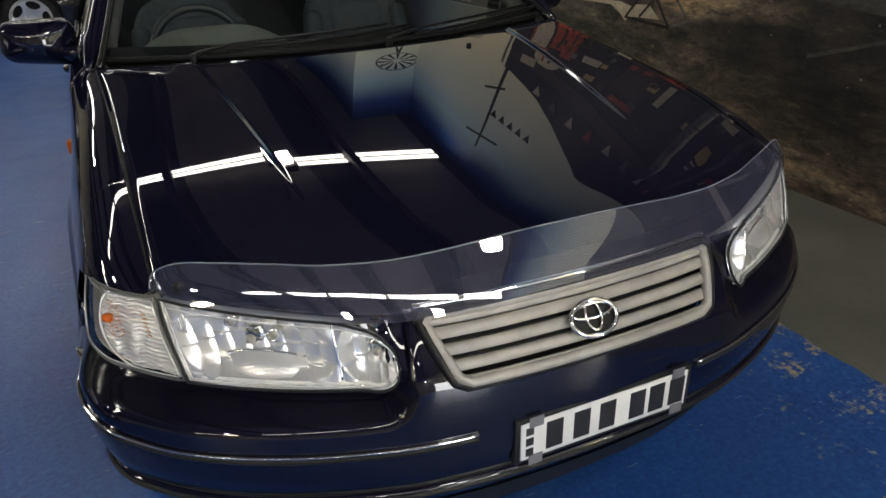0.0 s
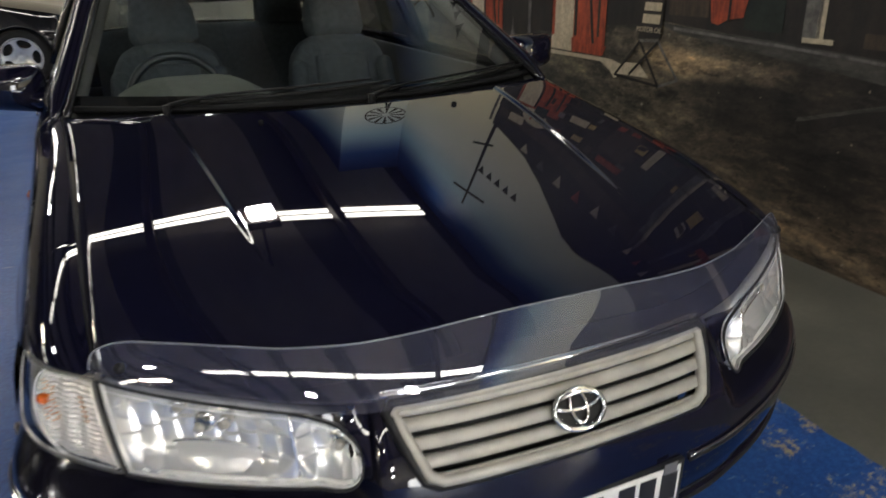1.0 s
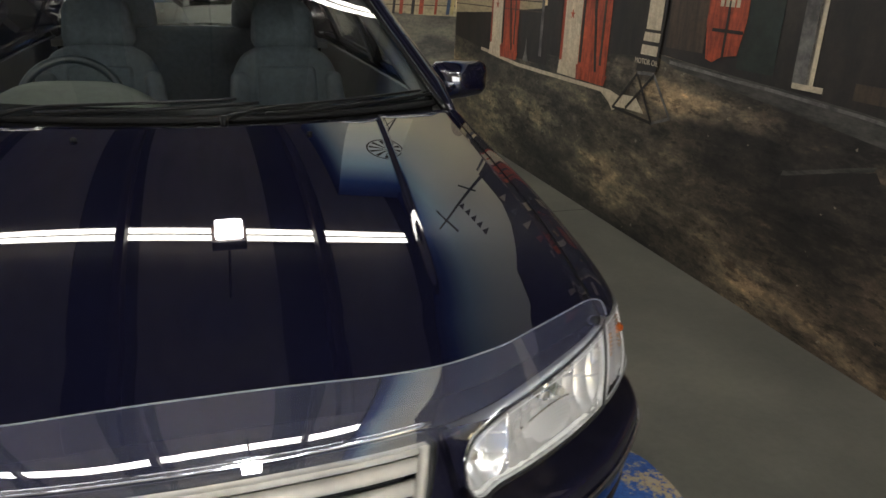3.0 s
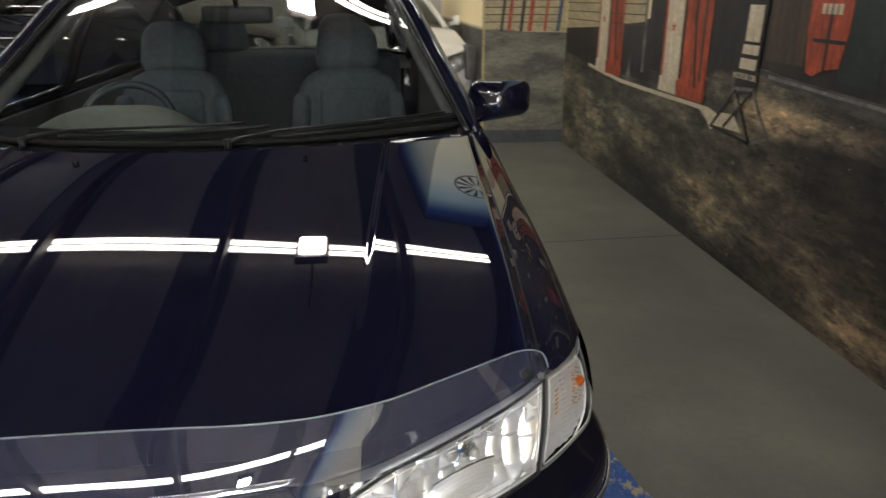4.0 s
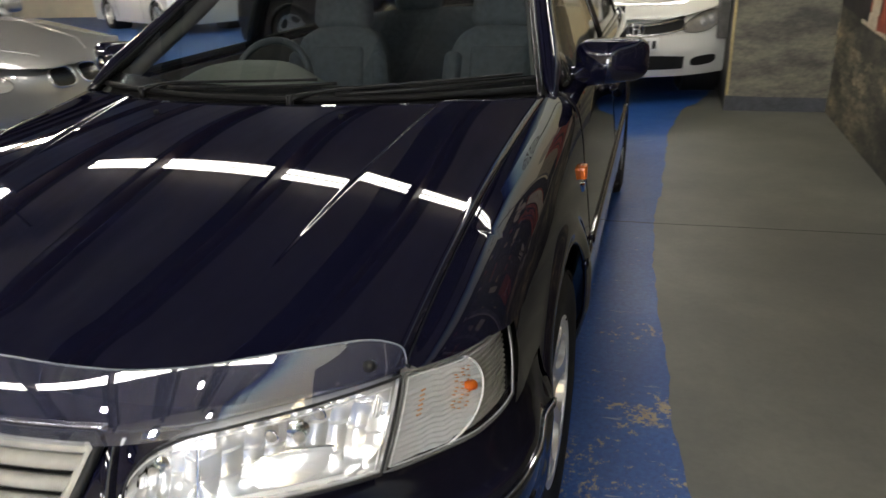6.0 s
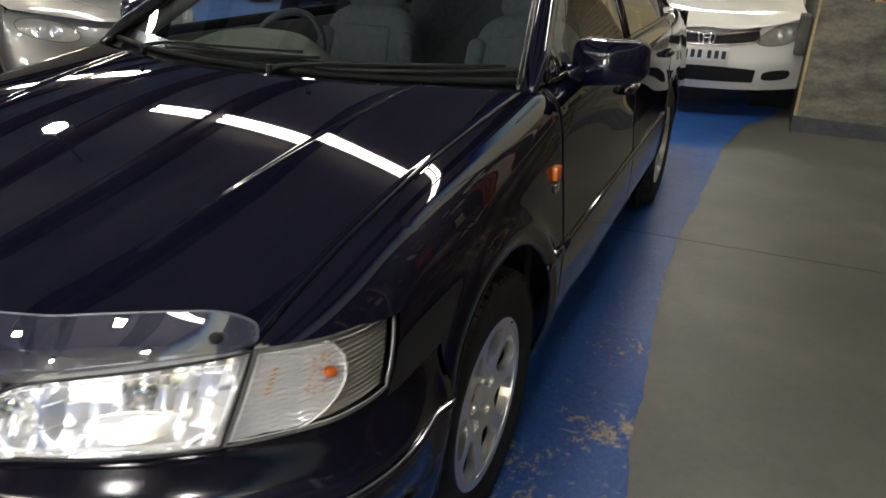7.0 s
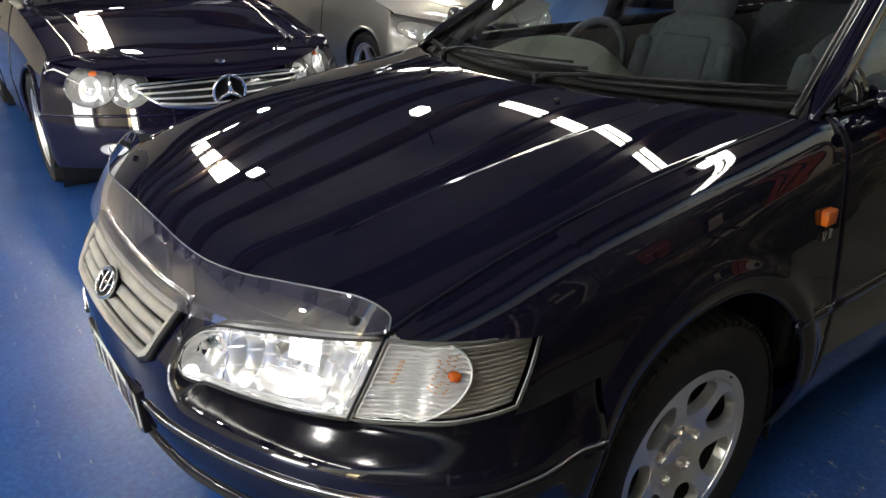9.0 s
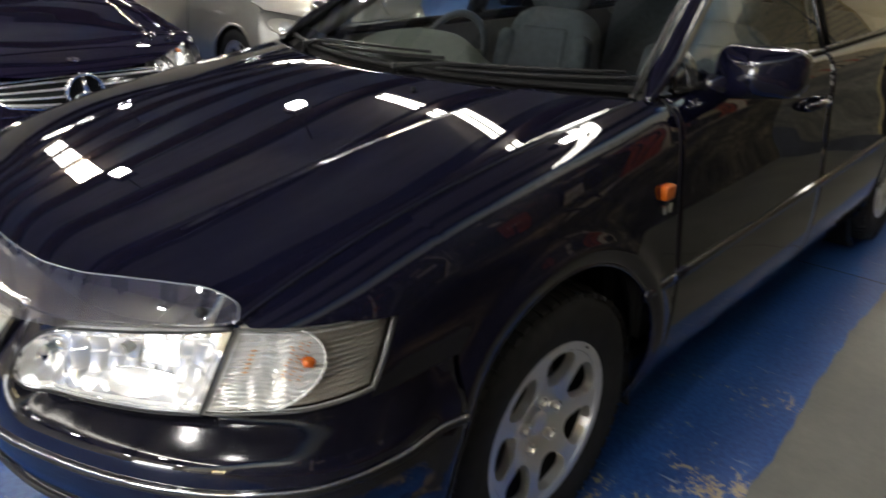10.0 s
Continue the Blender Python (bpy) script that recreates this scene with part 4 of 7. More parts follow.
for sg in (1, -1):
    lens = sheet("headlamp", lambda u, v: lamp_pt(sg, u, v), lin(0, 1, 30), lin(0, 1, 12), LENS, car, "clear headlamp with faceted chrome reflectors", turn=sg < 0)
    lens.visible_shadow = False
    tube("lamp_rim", ring_of(lambda u, v: lamp_pt(sg, u, v, -0.001)), 0.0026, BLACK, lens, sides=8, closed=True)
    tube("lamp_ledge", [lamp_pt(sg, u, 0.05, -0.012) for u in lin(0.12, 0.98, 30)], 0.004, WHITE, lens, "pale inner ledge", sides=8)
    # housing box behind the lens
    rim = ring_of(lambda u, v: lamp_pt(sg, u, v, -0.006))
    back = ring_of(lambda u, v: lamp_pt(sg, 0.06 + 0.88 * u, 0.1 + 0.8 * v, -0.085))
    n = len(rim)
    link_mesh("lamp_housing", rim + back, [(i, (i + 1) % n, n + (i + 1) % n, n + i) for i in range(n)] + [tuple(n + i for i in range(n))], SPARKLE, lens)
    # two reflector bowls cut into upright flutes, with a bright rib between them
    for cu, ru, nf, top in ((0.185, 0.185, 6, 0.97), (0.685, 0.305, 9, 0.97)):
        def bowl(p, q, cu=cu, ru=ru, nf=nf, top=top, sg=sg):
            u, v = cu + ru * p, 0.50 + (top - 0.50) * q
            r2 = min(1.0, (abs(p) ** 2.6 + abs(q) ** 2.6))
            col = ((p + 1) / 2 * nf) % 1.0
            row = ((q + 1) / 2 * 3.0 + 0.22 * math.floor((p + 1) / 2 * nf)) % 1.0
            flute = 0.0052 * (1 - (2 * col - 1) ** 2) + 0.0050 * (row - 0.5)
            return lamp_pt(sg, u, v, -0.046 + 0.036 * r2 + flute * (1 - 0.6 * r2))
        bw_ = sheet("reflector", bowl, lin(-1, 1, nf * 8 + 1), lin(-1, 1, 46), FACET, lens, "fluted chrome reflector bowl")
        bw_.data.set_sharp_from_angle(angle=radians(24))
        c0, c1 = Vector(lamp_pt(sg, cu, 0.58, -0.046)), Vector(lamp_pt(sg, cu, 0.60, -0.018))
        tube("bulb", [c0, c0.lerp(c1, 0.6), c1], [0.011, 0.011, 0.006], GLASS, lens, sides=10)
        tube("bulb_collar", [c0, c0.lerp(c1, 0.25)], [0.019, 0.016], CHROME, lens, sides=16)
        tube("bulb_cap", [c0.lerp(c1, 0.86), c1 + (c1 - c0) * 0.12], [0.0085, 0.0065], SIDE_FIELD, lens, "grey bulb cap", sides=12)
    dome = sheet("lamp_dome", lambda a, r: lamp_pt(sg, 0.66 + 0.25 * r * math.cos(a), 0.07 + 0.30 * r * math.sin(a), -0.016 - 0.022 * r * r + 0.00012 * math.sin(r * 60)), lin(0, math.pi, 41), lin(0.02, 1, 60), SPARKLE, lens, "smooth chrome dome with fine rings")
    tube("dome_rim", [lamp_pt(sg, 0.66 + 0.25 * math.cos(a), 0.07 + 0.30 * math.sin(a), -0.037) for a in lin(0, math.pi, 31)], 0.0022, CHROME, lens, sides=6)
    tube("lamp_divider", [lamp_pt(sg, 0.378, v, -0.013) for v in lin(0.06, 0.95, 10)], 0.0036, CHROME, lens, sides=8)
    for k in range(6):
        u = 0.925 + 0.012 * k
        tube("lamp_flute", [lamp_pt(sg, u, v, -0.014) for v in lin(0.60, 0.95, 6)], 0.0024, FACET, lens, sides=6)
    for u, v, r in ((0.74, 0.80, 0.009), (0.60, 0.68, 0.010)):
        c0, c1 = Vector(lamp_pt(sg, u, v, -0.045)), Vector(lamp_pt(sg, u, v, -0.020))
        sh_ = tube("bulb_shield", [c0, c0.lerp(c1, 0.7), c1], [r, r, r * 0.9], SIDE_FIELD, lens, "small grey bulb shield", sides=14)
        tube("shield_ring", [c1 + Vector((r * math.cos(a), 0, r * math.sin(a))) for a in lin(0, 2 * math.pi, 17)[:-1]], 0.0014, CHROME, sh_, closed=True, sides=5, up=(0, 1, 0))
    # a clear moulded step that follows the lens edge
    tube("lens_step", ring_of(lambda u, v: lamp_pt(sg, 0.035 + 0.93 * u, 0.07 + 0.86 * v, 0.0005)), 0.0012, LENS_EDGE, lens, closed=True, sides=5)
    sheet("lamp_surround", lambda x, v: skin(sg * s_at_x(x), HL_TOP(x) - 0.004 + (hood_z(x, HOOD_FRONT(x)) - 0.007 - HL_TOP(x) + 0.004) * v, 0.0), lin(0.340, 0.45, 40), lin(0, 1, 5), NAVY, bumper)

    # corner lamp: ribbed clear lens round to the fender
    S0, S00, S1 = s_at_x(0.683), s_at_x(0.728), s_at_y(0.505)
    def corner_pt(u, v, off=0.0, sg=sg):
        z0 = 0.654 + 0.012 * u
        z1 = 0.784 - 0.012 * u * u
        z = z0 + (z1 - z0) * v
        s0 = S0 + (S00 - S0) * v
        s = s0 + (S1 - 0.075 * (1 - v) - s0) * u
        return skin(sg * s, z, off + 0.006)
    cl = sheet("corner_lamp", corner_pt, lin(0, 1, 24), lin(0, 1, 12), LENS, car, "clear ribbed corner lamp with an amber bulb", turn=sg < 0)
    cl.visible_shadow = False
    tube("lamp_rim", ring_of(lambda u, v: corner_pt(u, v, -0.001)), 0.0026, LAMP_GREY, cl, sides=8, closed=True)
    tube("lens_edge", ring_of(lambda u, v: corner_pt(0.02 + 0.955 * u, 0.045 + 0.91 * v, 0.0005)), 0.0011, LENS_EDGE, cl, sides=5, closed=True)
    # ribbed inner lens, a rounded field at the front, and a grey field behind it
    sheet("side_field", lambda u, v: corner_pt(u, v, -0.017), lin(0, 1, 20), lin(0, 1, 10), SIDE_FIELD, cl)
    for k in range(15):
        v = 0.05 + 0.9 * k / 14
        tube("lens_rib", [corner_pt(u, v, -0.014) for u in lin(0.50, 0.98, 16)], 0.0022, GRILLE_GREY, cl, sides=5)
    def field(p, v, sg=sg):
        w = (v - 0.5) / 0.53
        u = 0.006 + p * (0.20 + 0.38 * math.sqrt(max(0.0, 1 - w * w)))
        ripple = math.sin(v * 104 + 1.5 * math.sin(u * 40 + 5.0 * v) * step(0.10, 0.26, u)) * (0.84 + 0.16 * math.sin(u * 90 + v * 23))
        return corner_pt(u, v, -0.006 - 0.005 * math.sin(math.pi * p) + 0.0024 * ripple)
    sheet("ribbed_reflector", field, lin(0, 1, 56), lin(0.02, 0.98, 230), RIPPLE, cl, "finely ribbed bright reflector", turn=sg > 0)
    edge_ = lambda v: 0.006 + 0.20 + 0.38 * math.sqrt(max(0.0, 1 - ((v - 0.5) / 0.53) ** 2))
    tube("reflector_edge", [corner_pt(edge_(v), v, -0.003) for v in lin(0.02, 0.98, 40)], 0.0018, REFLECTOR, cl, sides=6)
    bulb_ = tube("amber_bulb", [corner_pt(0.440, 0.60, -0.012), corner_pt(0.458, 0.60, -0.006), corner_pt(0.490, 0.585, -0.006), corner_pt(0.510, 0.57, -0.012)], [0.005, 0.0085, 0.0085, 0.005], AMBER, cl, "amber bulb", sides=14)
    # small amber bars draw the bulb's reflections in the ribs as solid colour
    for k in range(6):
        v = 0.50 + 0.050 * k
        tube("amber_reflection", [corner_pt(0.115, v, -0.0045), corner_pt(0.142, v + 0.008, -0.0045)], 0.0012, AMBER_DIM, bulb_, sides=6)
    for k in range(13):
        v = 0.40 + 0.036 * k
        for j in range(3):
            if (k * 5 + j * 3) % 4 == 0:
                continue
            u = 0.335 + 0.050 * j - 0.10 * (v - 0.6) ** 2 + 0.008 * math.sin(k * 2.1)
            tube("amber_reflection", [corner_pt(u, v, -0.0058), corner_pt(u + 0.022, v - 0.010, -0.0052)], [0.0007, 0.0013], AMBER_DIM, bulb_, sides=5)

# clear bonnet protector
DEF_BASE = smooth_fn([0, 0.3, 0.55, 0.64, 0.70], [0.082, 0.08, 0.065, 0.055, 0.052])


def DEF_LIFT(a):
    q = min(1.0, max(0.0, (a - 0.612) / 0.072))
    return 0.004 + DEF_BASE(a) * math.sqrt(max(0.0, 1 - q ** 2.2))


def deflector_pt(u, v):
    x = 0.684 * u
    a = abs(x)
    y0 = HOOD_FRONT(min(a, 0.68)) - 0.012
    z0 = hood_z(min(a, 0.67), y0 + 0.012) + 0.004
    lift = DEF_LIFT(a)
    nx = 0.35 * lift * v * step(0.3, 0.66, a)
    stand = (0.029 - 0.018 * step(0.1, 0.6, a)) * (1 - v) * min(1.0, lift / 0.05)
    return (math.copysign(a - nx * 0.2, u), y0 - stand - 0.002 * math.sin(math.pi * v) + 0.44 * lift * v, z0 + lift * v)


DEF_U = [-1 + 0.09 * (i / 24) ** 2 for i in range(24)] + lin(-0.91, 0.91, 91) + [1 - 0.09 * (i / 24) ** 2 for i in range(23, -1, -1)]
deflector = sheet("bonnet_protector", deflector_pt, DEF_U, lin(0, 1, 14), ACRYLIC, car, "clear smoked acrylic bonnet protector")
deflector.visible_shadow = False
edge = [deflector_pt(u, 1.0) for u in DEF_U]
tube("protector_edge", edge, 0.0014, ACRYLIC_EDGE, deflector, sides=6)
for sg in (1, -1):
    c0 = Vector(deflector_pt(sg * 0.94, 0.45))
    tube("protector_stud", [c0 + Vector((0, 0.012, -0.006)), c0 + Vector((0, -0.004, 0.002))], [0.008, 0.0085], BLACK, deflector, sides=12)

# cowl, windscreen, roof
def scuttle_y(x):
    return 1.195 + 0.36 * x * x


sheet("cowl", lambda x, v: (x, hood_rear(x) + 0.003 + (scuttle_y(x) + 0.02 - hood_rear(x)) * v, 0.968 + 0.03 * v - 0.02 * math.sin(math.pi * v) - 0.02 * x * x), lin(-0.71, 0.71, 40), lin(0, 1, 8), COWL, car, "black plastic cowl below the windscreen")


def screen_pt(u, v, off=0.0):
    bx, tx = 0.690 * u, 0.56 * u
    p = Vector((bx, scuttle_y(bx), 0.988 + 0.008 * (u * u)))
    q = Vector((tx, 2.02 + 0.16 * tx * tx, 1.388 - 0.07 * tx * tx))
    r = p.lerp(q, v)
    k = math.sin(math.pi * v) * (-0.006 + 0.026 * u * u) + off
    return (r.x, r.y - 0.46 * k, r.z + 0.89 * k)


ws = sheet("windscreen", screen_pt, lin(-1, 1, 30), lin(0, 1, 20), GLASS, car, "clear windscreen glass")
ws.visible_shadow = False
tube("screen_seal", [screen_pt(u, 0.0) for u in lin(-1, 1, 40)], 0.009, COWL, ws, sides=8)
sheet("screen_band", lambda u, v: screen_pt(u, v, -0.003), lin(-1, 1, 30), lin(0, 0.07, 3), GLOSSBLACK, ws)
ROOF_Z0 = smooth_fn([2.0, 2.15, 2.5, 2.9, 3.25, 3.45], [1.387, 1.402, 1.42, 1.42, 1.40, 1.38])


def rail(y):
    """The roof rail's outer edge."""
    x = smooth_fn([1.33, 1.7, 2.08, 2.6, 3.2, 3.55, 4.0], [0.738, 0.650, 0.568, 0.565, 0.56, 0.575, 0.62])(y)
    z = smooth_fn([1.33, 1.7, 2.08, 2.35, 2.8, 3.2, 3.55, 4.0], [0.975, 1.172, 1.362, 1.382, 1.385, 1.36, 1.27, 1.03])(y)
    return x, z


def roof_pt(u, v):
    y = 2.03 + 0.05 * u * u + (3.42 - 2.05) * v
    x, z = rail(y)
    return (u * x, y, ROOF_Z0(y) + (z - ROOF_Z0(y)) * abs(u) ** 2.2)


sheet("roof", roof_pt, lin(-1, 1, 30), lin(0, 1, 30), NAVY, car, "", 0.02)
sheet("rear_window", lambda u, v: (u * (0.54 + 0.06 * v), 3.40 + 0.62 * v - 0.05 * u * u, 1.378 - 0.36 * v + 0.015 * math.sin(math.pi * v) - 0.03 * u * u), lin(-1, 1, 16), lin(0, 1, 12), DARKGLASS, car)
sheet("boot_lid", lambda u, v: (u * 0.72, 3.98 + 0.72 * v - 0.03 * u * u, 1.025 - 0.07 * v ** 3 - 0.03 * u * u), lin(-1, 1, 20), lin(0, 1, 12), NAVY, car, "", 0.01)
S_R0, S_R1 = s_at_y(4.22), float(os_[np.argmin(np.abs(ox) + 10 * (oy < 4.7))])
sheet("rear_bumper", lambda s, z: skin(s, z) if s <= S_R1 else (lambda p: (-p[0], p[1], p[2]))(skin(2 * S_R1 - s, z)), lin(S_R0, 2 * S_R1 - S_R0, 70), lin(0.2, 0.75, 14), NAVY, car, "", 0.006)
sheet("tail_panel", lambda u, v: (0.74 * u, 4.70 - 0.10 * u * u, 0.70 + 0.26 * v), lin(-1, 1, 20), lin(0, 1, 6), NAVY, car, "", 0.006)

for sg in (1, -1):
    # A-pillar, window frames and side glass
    def glass_pt(y, v, off=0.0, sg=sg):
        rx, rz = rail(y)
        bx, bz = HOOD_X(y) + 0.004, HOOD_SIDE(y) + 0.004
        x, z = bx + (rx - bx) * v, bz + (rz - bz) * v
        k = math.sin(math.pi * v) * 0.02 + off
        return (sg * (x + k * 0.8), y, z + k * 0.4)
    pil = []
    for y in lin(1.335, 2.10, 24):
        pil.append((sg * rail(y)[0], y, rail(y)[1]))
    tube("front_pillar", pil, [0.010, 0.018, 0.026] + [0.034] * 21, NAVY, car, sides=12, flat=0.75)
    tube("pillar_trim", [(p[0] - sg * 0.030, p[1] - 0.020, p[2] + 0.006) for p in pil], 0.011, GLOSSBLACK, car, sides=8)
    tube("inner_pillar", [(p[0] - sg * 0.03, p[1] + 0.03, p[2] - 0.03) for p in pil], 0.026, TRIM, car, sides=8)
    tube("roof_rail", [(sg * rail(y)[0], y, rail(y)[1]) for y in lin(2.08, 3.98, 40)], 0.028, NAVY, car, sides=10)
    for nm, y0, y1 in (("front_window", 1.50, 2.40), ("rear_side_window", 2.46, 3.36)):
        g = sheet(nm, glass_pt, lin(y0, y1, 20), lin(0.0, 0.95, 10), DARKGLASS if "rear" in nm else GLASS, car, turn=sg > 0)
        g.visible_shadow = False
        tube("window_frame", [glass_pt(y0 + (0.0 if nm[0] == "r" else 0.0), v) for v in lin(0, 0.95, 8)] + [glass_pt(y, 0.95) for y in lin(y0, y1, 20)] + [glass_pt(y1, v) for v in lin(0.95, 0, 8)], 0.008, GLOSSBLACK, g, sides=8)
        tube("window_seal", [glass_pt(y, 0.0) for y in lin(y0 - 0.06, y1, 20)], 0.009, GLOSSBLACK, g, sides=8)
    sheet("centre_pillar", lambda y, v: glass_pt(y, v, -0.004), lin(2.38, 2.48, 4), lin(0, 0.97, 8), GLOSSBLACK, car, thick=0.03)
    sheet("rear_pillar", lambda y, v: glass_pt(y, v, -0.002), lin(3.34, 3.98, 14), lin(0, 1.0, 8), NAVY, car, thick=0.02)
    sheet("mirror_sail", lambda y, v: glass_pt(y, v, 0.002), lin(1.425, 1.545, 6), lin(0, 0.93, 6), GLOSSBLACK, car, thick=0.01)
    for y in (2.25, 3.22):
        p = Vector(side_pt(y, 0.19, sg))
        h = tube("door_handle", [p + Vector((sg * 0.004, -0.09, 0)), p + Vector((sg * 0.024, -0.07, 0.002)), p + Vector((sg * 0.026, 0.05, 0.002)), p + Vector((sg * 0.004, 0.08, 0))], 0.014, NAVY, car, sides=10)

    # door mirror
    bm = box_bm(bmesh.new(), (-0.104, -0.055, -0.066), (0.104, 0.055, 0.066), 0.038, 6)
    bmesh.ops.subdivide_edges(bm, edges=[e for e in bm.edges if e.calc_length() > 0.05], cuts=5, use_grid_fill=True)
    for v in bm.verts:
        k = (v.co.x * sg + 0.104) / 0.208
        if v.co.y < 0:
            v.co.y -= 0.022 * max(0.0, 1 - (v.co.x / 0.104) ** 2) * max(0.0, 1 - (v.co.z / 0.066) ** 2)
        v.co.z = v.co.z * (1.06 - 0.20 * k) + 0.012 * k
        v.co.y = v.co.y * (0.7 + 0.3 * (1 - abs(2 * k - 1))) + 0.03 * k
    mir = part("door_mirror", bm, NAVY, car, "navy door mirror housing")
    mir.matrix_basis = pose(sg * 0.862, 1.64, 1.02)
    tube("mirror_arm", [(-sg * 0.13, -0.04, -0.03), (-sg * 0.10, -0.04, -0.03), (-sg * 0.05, -0.02, -0.015)], [0.035, 0.026, 0.03], NAVY, mir, sides=12)
    sheet("mirror_glass", lambda u, v: (0.085 * u, 0.052, 0.05 * v), lin(-1, 1, 6), lin(-1, 1, 4), CHROME, mir, thick=0.004)

    # side repeater and the small badge under it
    p = Vector(side_pt(1.325, 0.285, sg))
    rep = part("side_repeater", box_bm(bmesh.new(), (-0.012, -0.021, -0.018), (0.012, 0.021, 0.018), 0.006, 3), AMBER, car, "orange side repeater lamp")
    rep.matrix_basis = pose(sg * (side_x(1.322, 0.785) + 0.004), 1.322, 0.785)
    for i, (dy, tl) in enumerate(((-0.012, 14), (-0.002, -14), (0.014, 0))):
        bd = box("engine_badge", (-0.002, -0.003, -0.011), (0.003, 0.003 + (0.008 if i == 2 else 0), 0.011), CHROME, car, "small chrome engine badge")
        bd.matrix_basis = pose(sg * (side_x(1.32, 0.744) + 0.002), 1.318 + dy * (1 if sg > 0 else 1), 0.744, tl)

# wipers and washer jets
def wiper(px, x1, v1, lift):
    a = Vector((px, hood_rear(px) + 0.05, 0.995))
    pts = []
    for i in range(14):
        t = i / 13
        u = (px + (x1 - px) * t) / 0.66
        q = Vector(screen_pt(u, 0.02 + v1 * t ** 0.8, 0.014 + lift * math.sin(math.pi * t)))
        pts.append(a.lerp(q, min(1, t * 5)))
    w = tube("wiper", pts, [0.009, 0.008] + [0.0042] * 12, WIPER, car, "black windscreen wiper", sides=8)
    bl = []
    for i in range(16):
        t = 0.18 + 0.92 * i / 15
        u = (px + (x1 - px) * t) / 0.66
        bl.append(screen_pt(u, 0.015 + v1 * t ** 0.8 - 0.015, 0.010))
    tube("wiper_blade", bl, 0.0036, WIPER, w, sides=6, flat=1.5)
    tube("wiper_pivot", [a + Vector((0, 0, -0.03)), a + Vector((0, 0, 0.012))], [0.011, 0.009], WIPER, w, sides=12)


wiper(-0.467, 0.10, 0.060, 0.004)
wiper(0.066, 0.625, 0.034, 0.004)
for sg in (1, -1):
    jz = hood_z(0.262, 1.04)
    tube("washer_jet", [(sg * 0.265, 1.04, jz - 0.004), (sg * 0.265, 1.04, jz + 0.006), (sg * 0.265, 1.04, jz + 0.008)], [0.008, 0.007, 0.003], COWL, bonnet, sides=12)

# cabin
sheet("dashboard", lambda x, v: (x, scuttle_y(x) + 0.03 + (1.78 - scuttle_y(x)) * v, 0.945 + 0.0 * v - 0.03 * step(0.2, 0.8, v) - 0.25 * step(0.86, 1.0, v) + 0.10 * step(0.1, 0.7, v) * math.exp(-((x + 0.36) / 0.24) ** 4)), lin(-0.66, 0.66, 50), lin(0, 1, 30), DASH, car, "grey-green vinyl dashboard", 0.01)
box("cabin_floor", (-0.76, 1.30, 0.27), (0.76, 3.95, 0.31), BLACK, car)
box("firewall", (-0.74, 1.22, 0.25), (0.74, 1.28, 0.95), BLACK, car)
box("parcel_shelf", (-0.70, 3.45, 0.95), (0.70, 4.0, 0.98), TRIM, car)
sheet("headlining", lambda u, v: tuple(a - c for a, c in zip(roof_pt(u * 0.98, v), (0, 0, 0.03))), lin(-1, 1, 10), lin(0, 1, 8), TRIM, car)
for sg in (1, -1):
    box("door_lining", (sg * 0.75 - 0.02, 1.42, 0.32), (sg * 0.75 + 0.0, 3.9, 0.965), TRIM, car)
wheel_c = Vector((-0.385, 1.86, 0.918))
wt = [wheel_c + Vector((0.155 * math.cos(a), 0.155 * math.sin(a) * 0.42, 0.155 * math.sin(a) * 0.905)) for a in lin(0, 2 * math.pi, 41)[:-1]]
stw = tube("steering_wheel", wt, 0.0145, surface("wheel_vinyl", (0.022, 0.030, 0.036), (0.016, 0.022, 0.026), 0.4), car, "dark vinyl steering wheel", closed=True)
part("wheel_hub", box_bm(bmesh.new(), (-0.43, 1.80, 0.90), (-0.29, 1.86, 0.98), 0.02, 3), DASH, stw)
for a in (0.1, math.pi - 0.1, -math.pi / 2):
    tube("wheel_spoke", [wheel_c + Vector((0, -0.02, 0)), wheel_c + Vector((0.16 * math.cos(a), 0.16 * math.sin(a) * 0.42, 0.16 * math.sin(a) * 0.9))], 0.015, DASH, stw, sides=8)
tube("steering_column", [(-0.36, 1.60, 0.86), (-0.36, 1.82, 0.935)], 0.035, DASH, car)


def cushion(lo, hi, bevel, taper=0.0, crown=0.0, pinch=0.0):
    """A padded block: narrower to the top, domed in front, drawn in at the edges."""
    bm = box_bm(bmesh.new(), lo, hi, bevel, 5)
    bmesh.ops.subdivide_edges(bm, edges=[e for e in bm.edges if e.calc_length() > 0.12], cuts=6, use_grid_fill=True)
    cx, w, h = (lo[0] + hi[0]) / 2, (hi[0] - lo[0]) / 2, hi[2] - lo[2]
    for v in bm.verts:
        q, t = (v.co.x - cx) / w, (v.co.z - lo[2]) / h
        v.co.x = cx + (v.co.x - cx) * (1 - taper * max(0.0, t - 0.35) ** 1.6)
        v.co.z -= pinch * abs(q) ** 3 * t
        v.co.y -= crown * (1 - min(1.0, abs(q)) ** 2) * math.sin(math.pi * min(max(t, 0), 1)) * (1 if v.co.y < (lo[1] + hi[1]) / 2 else 0)
    return bm


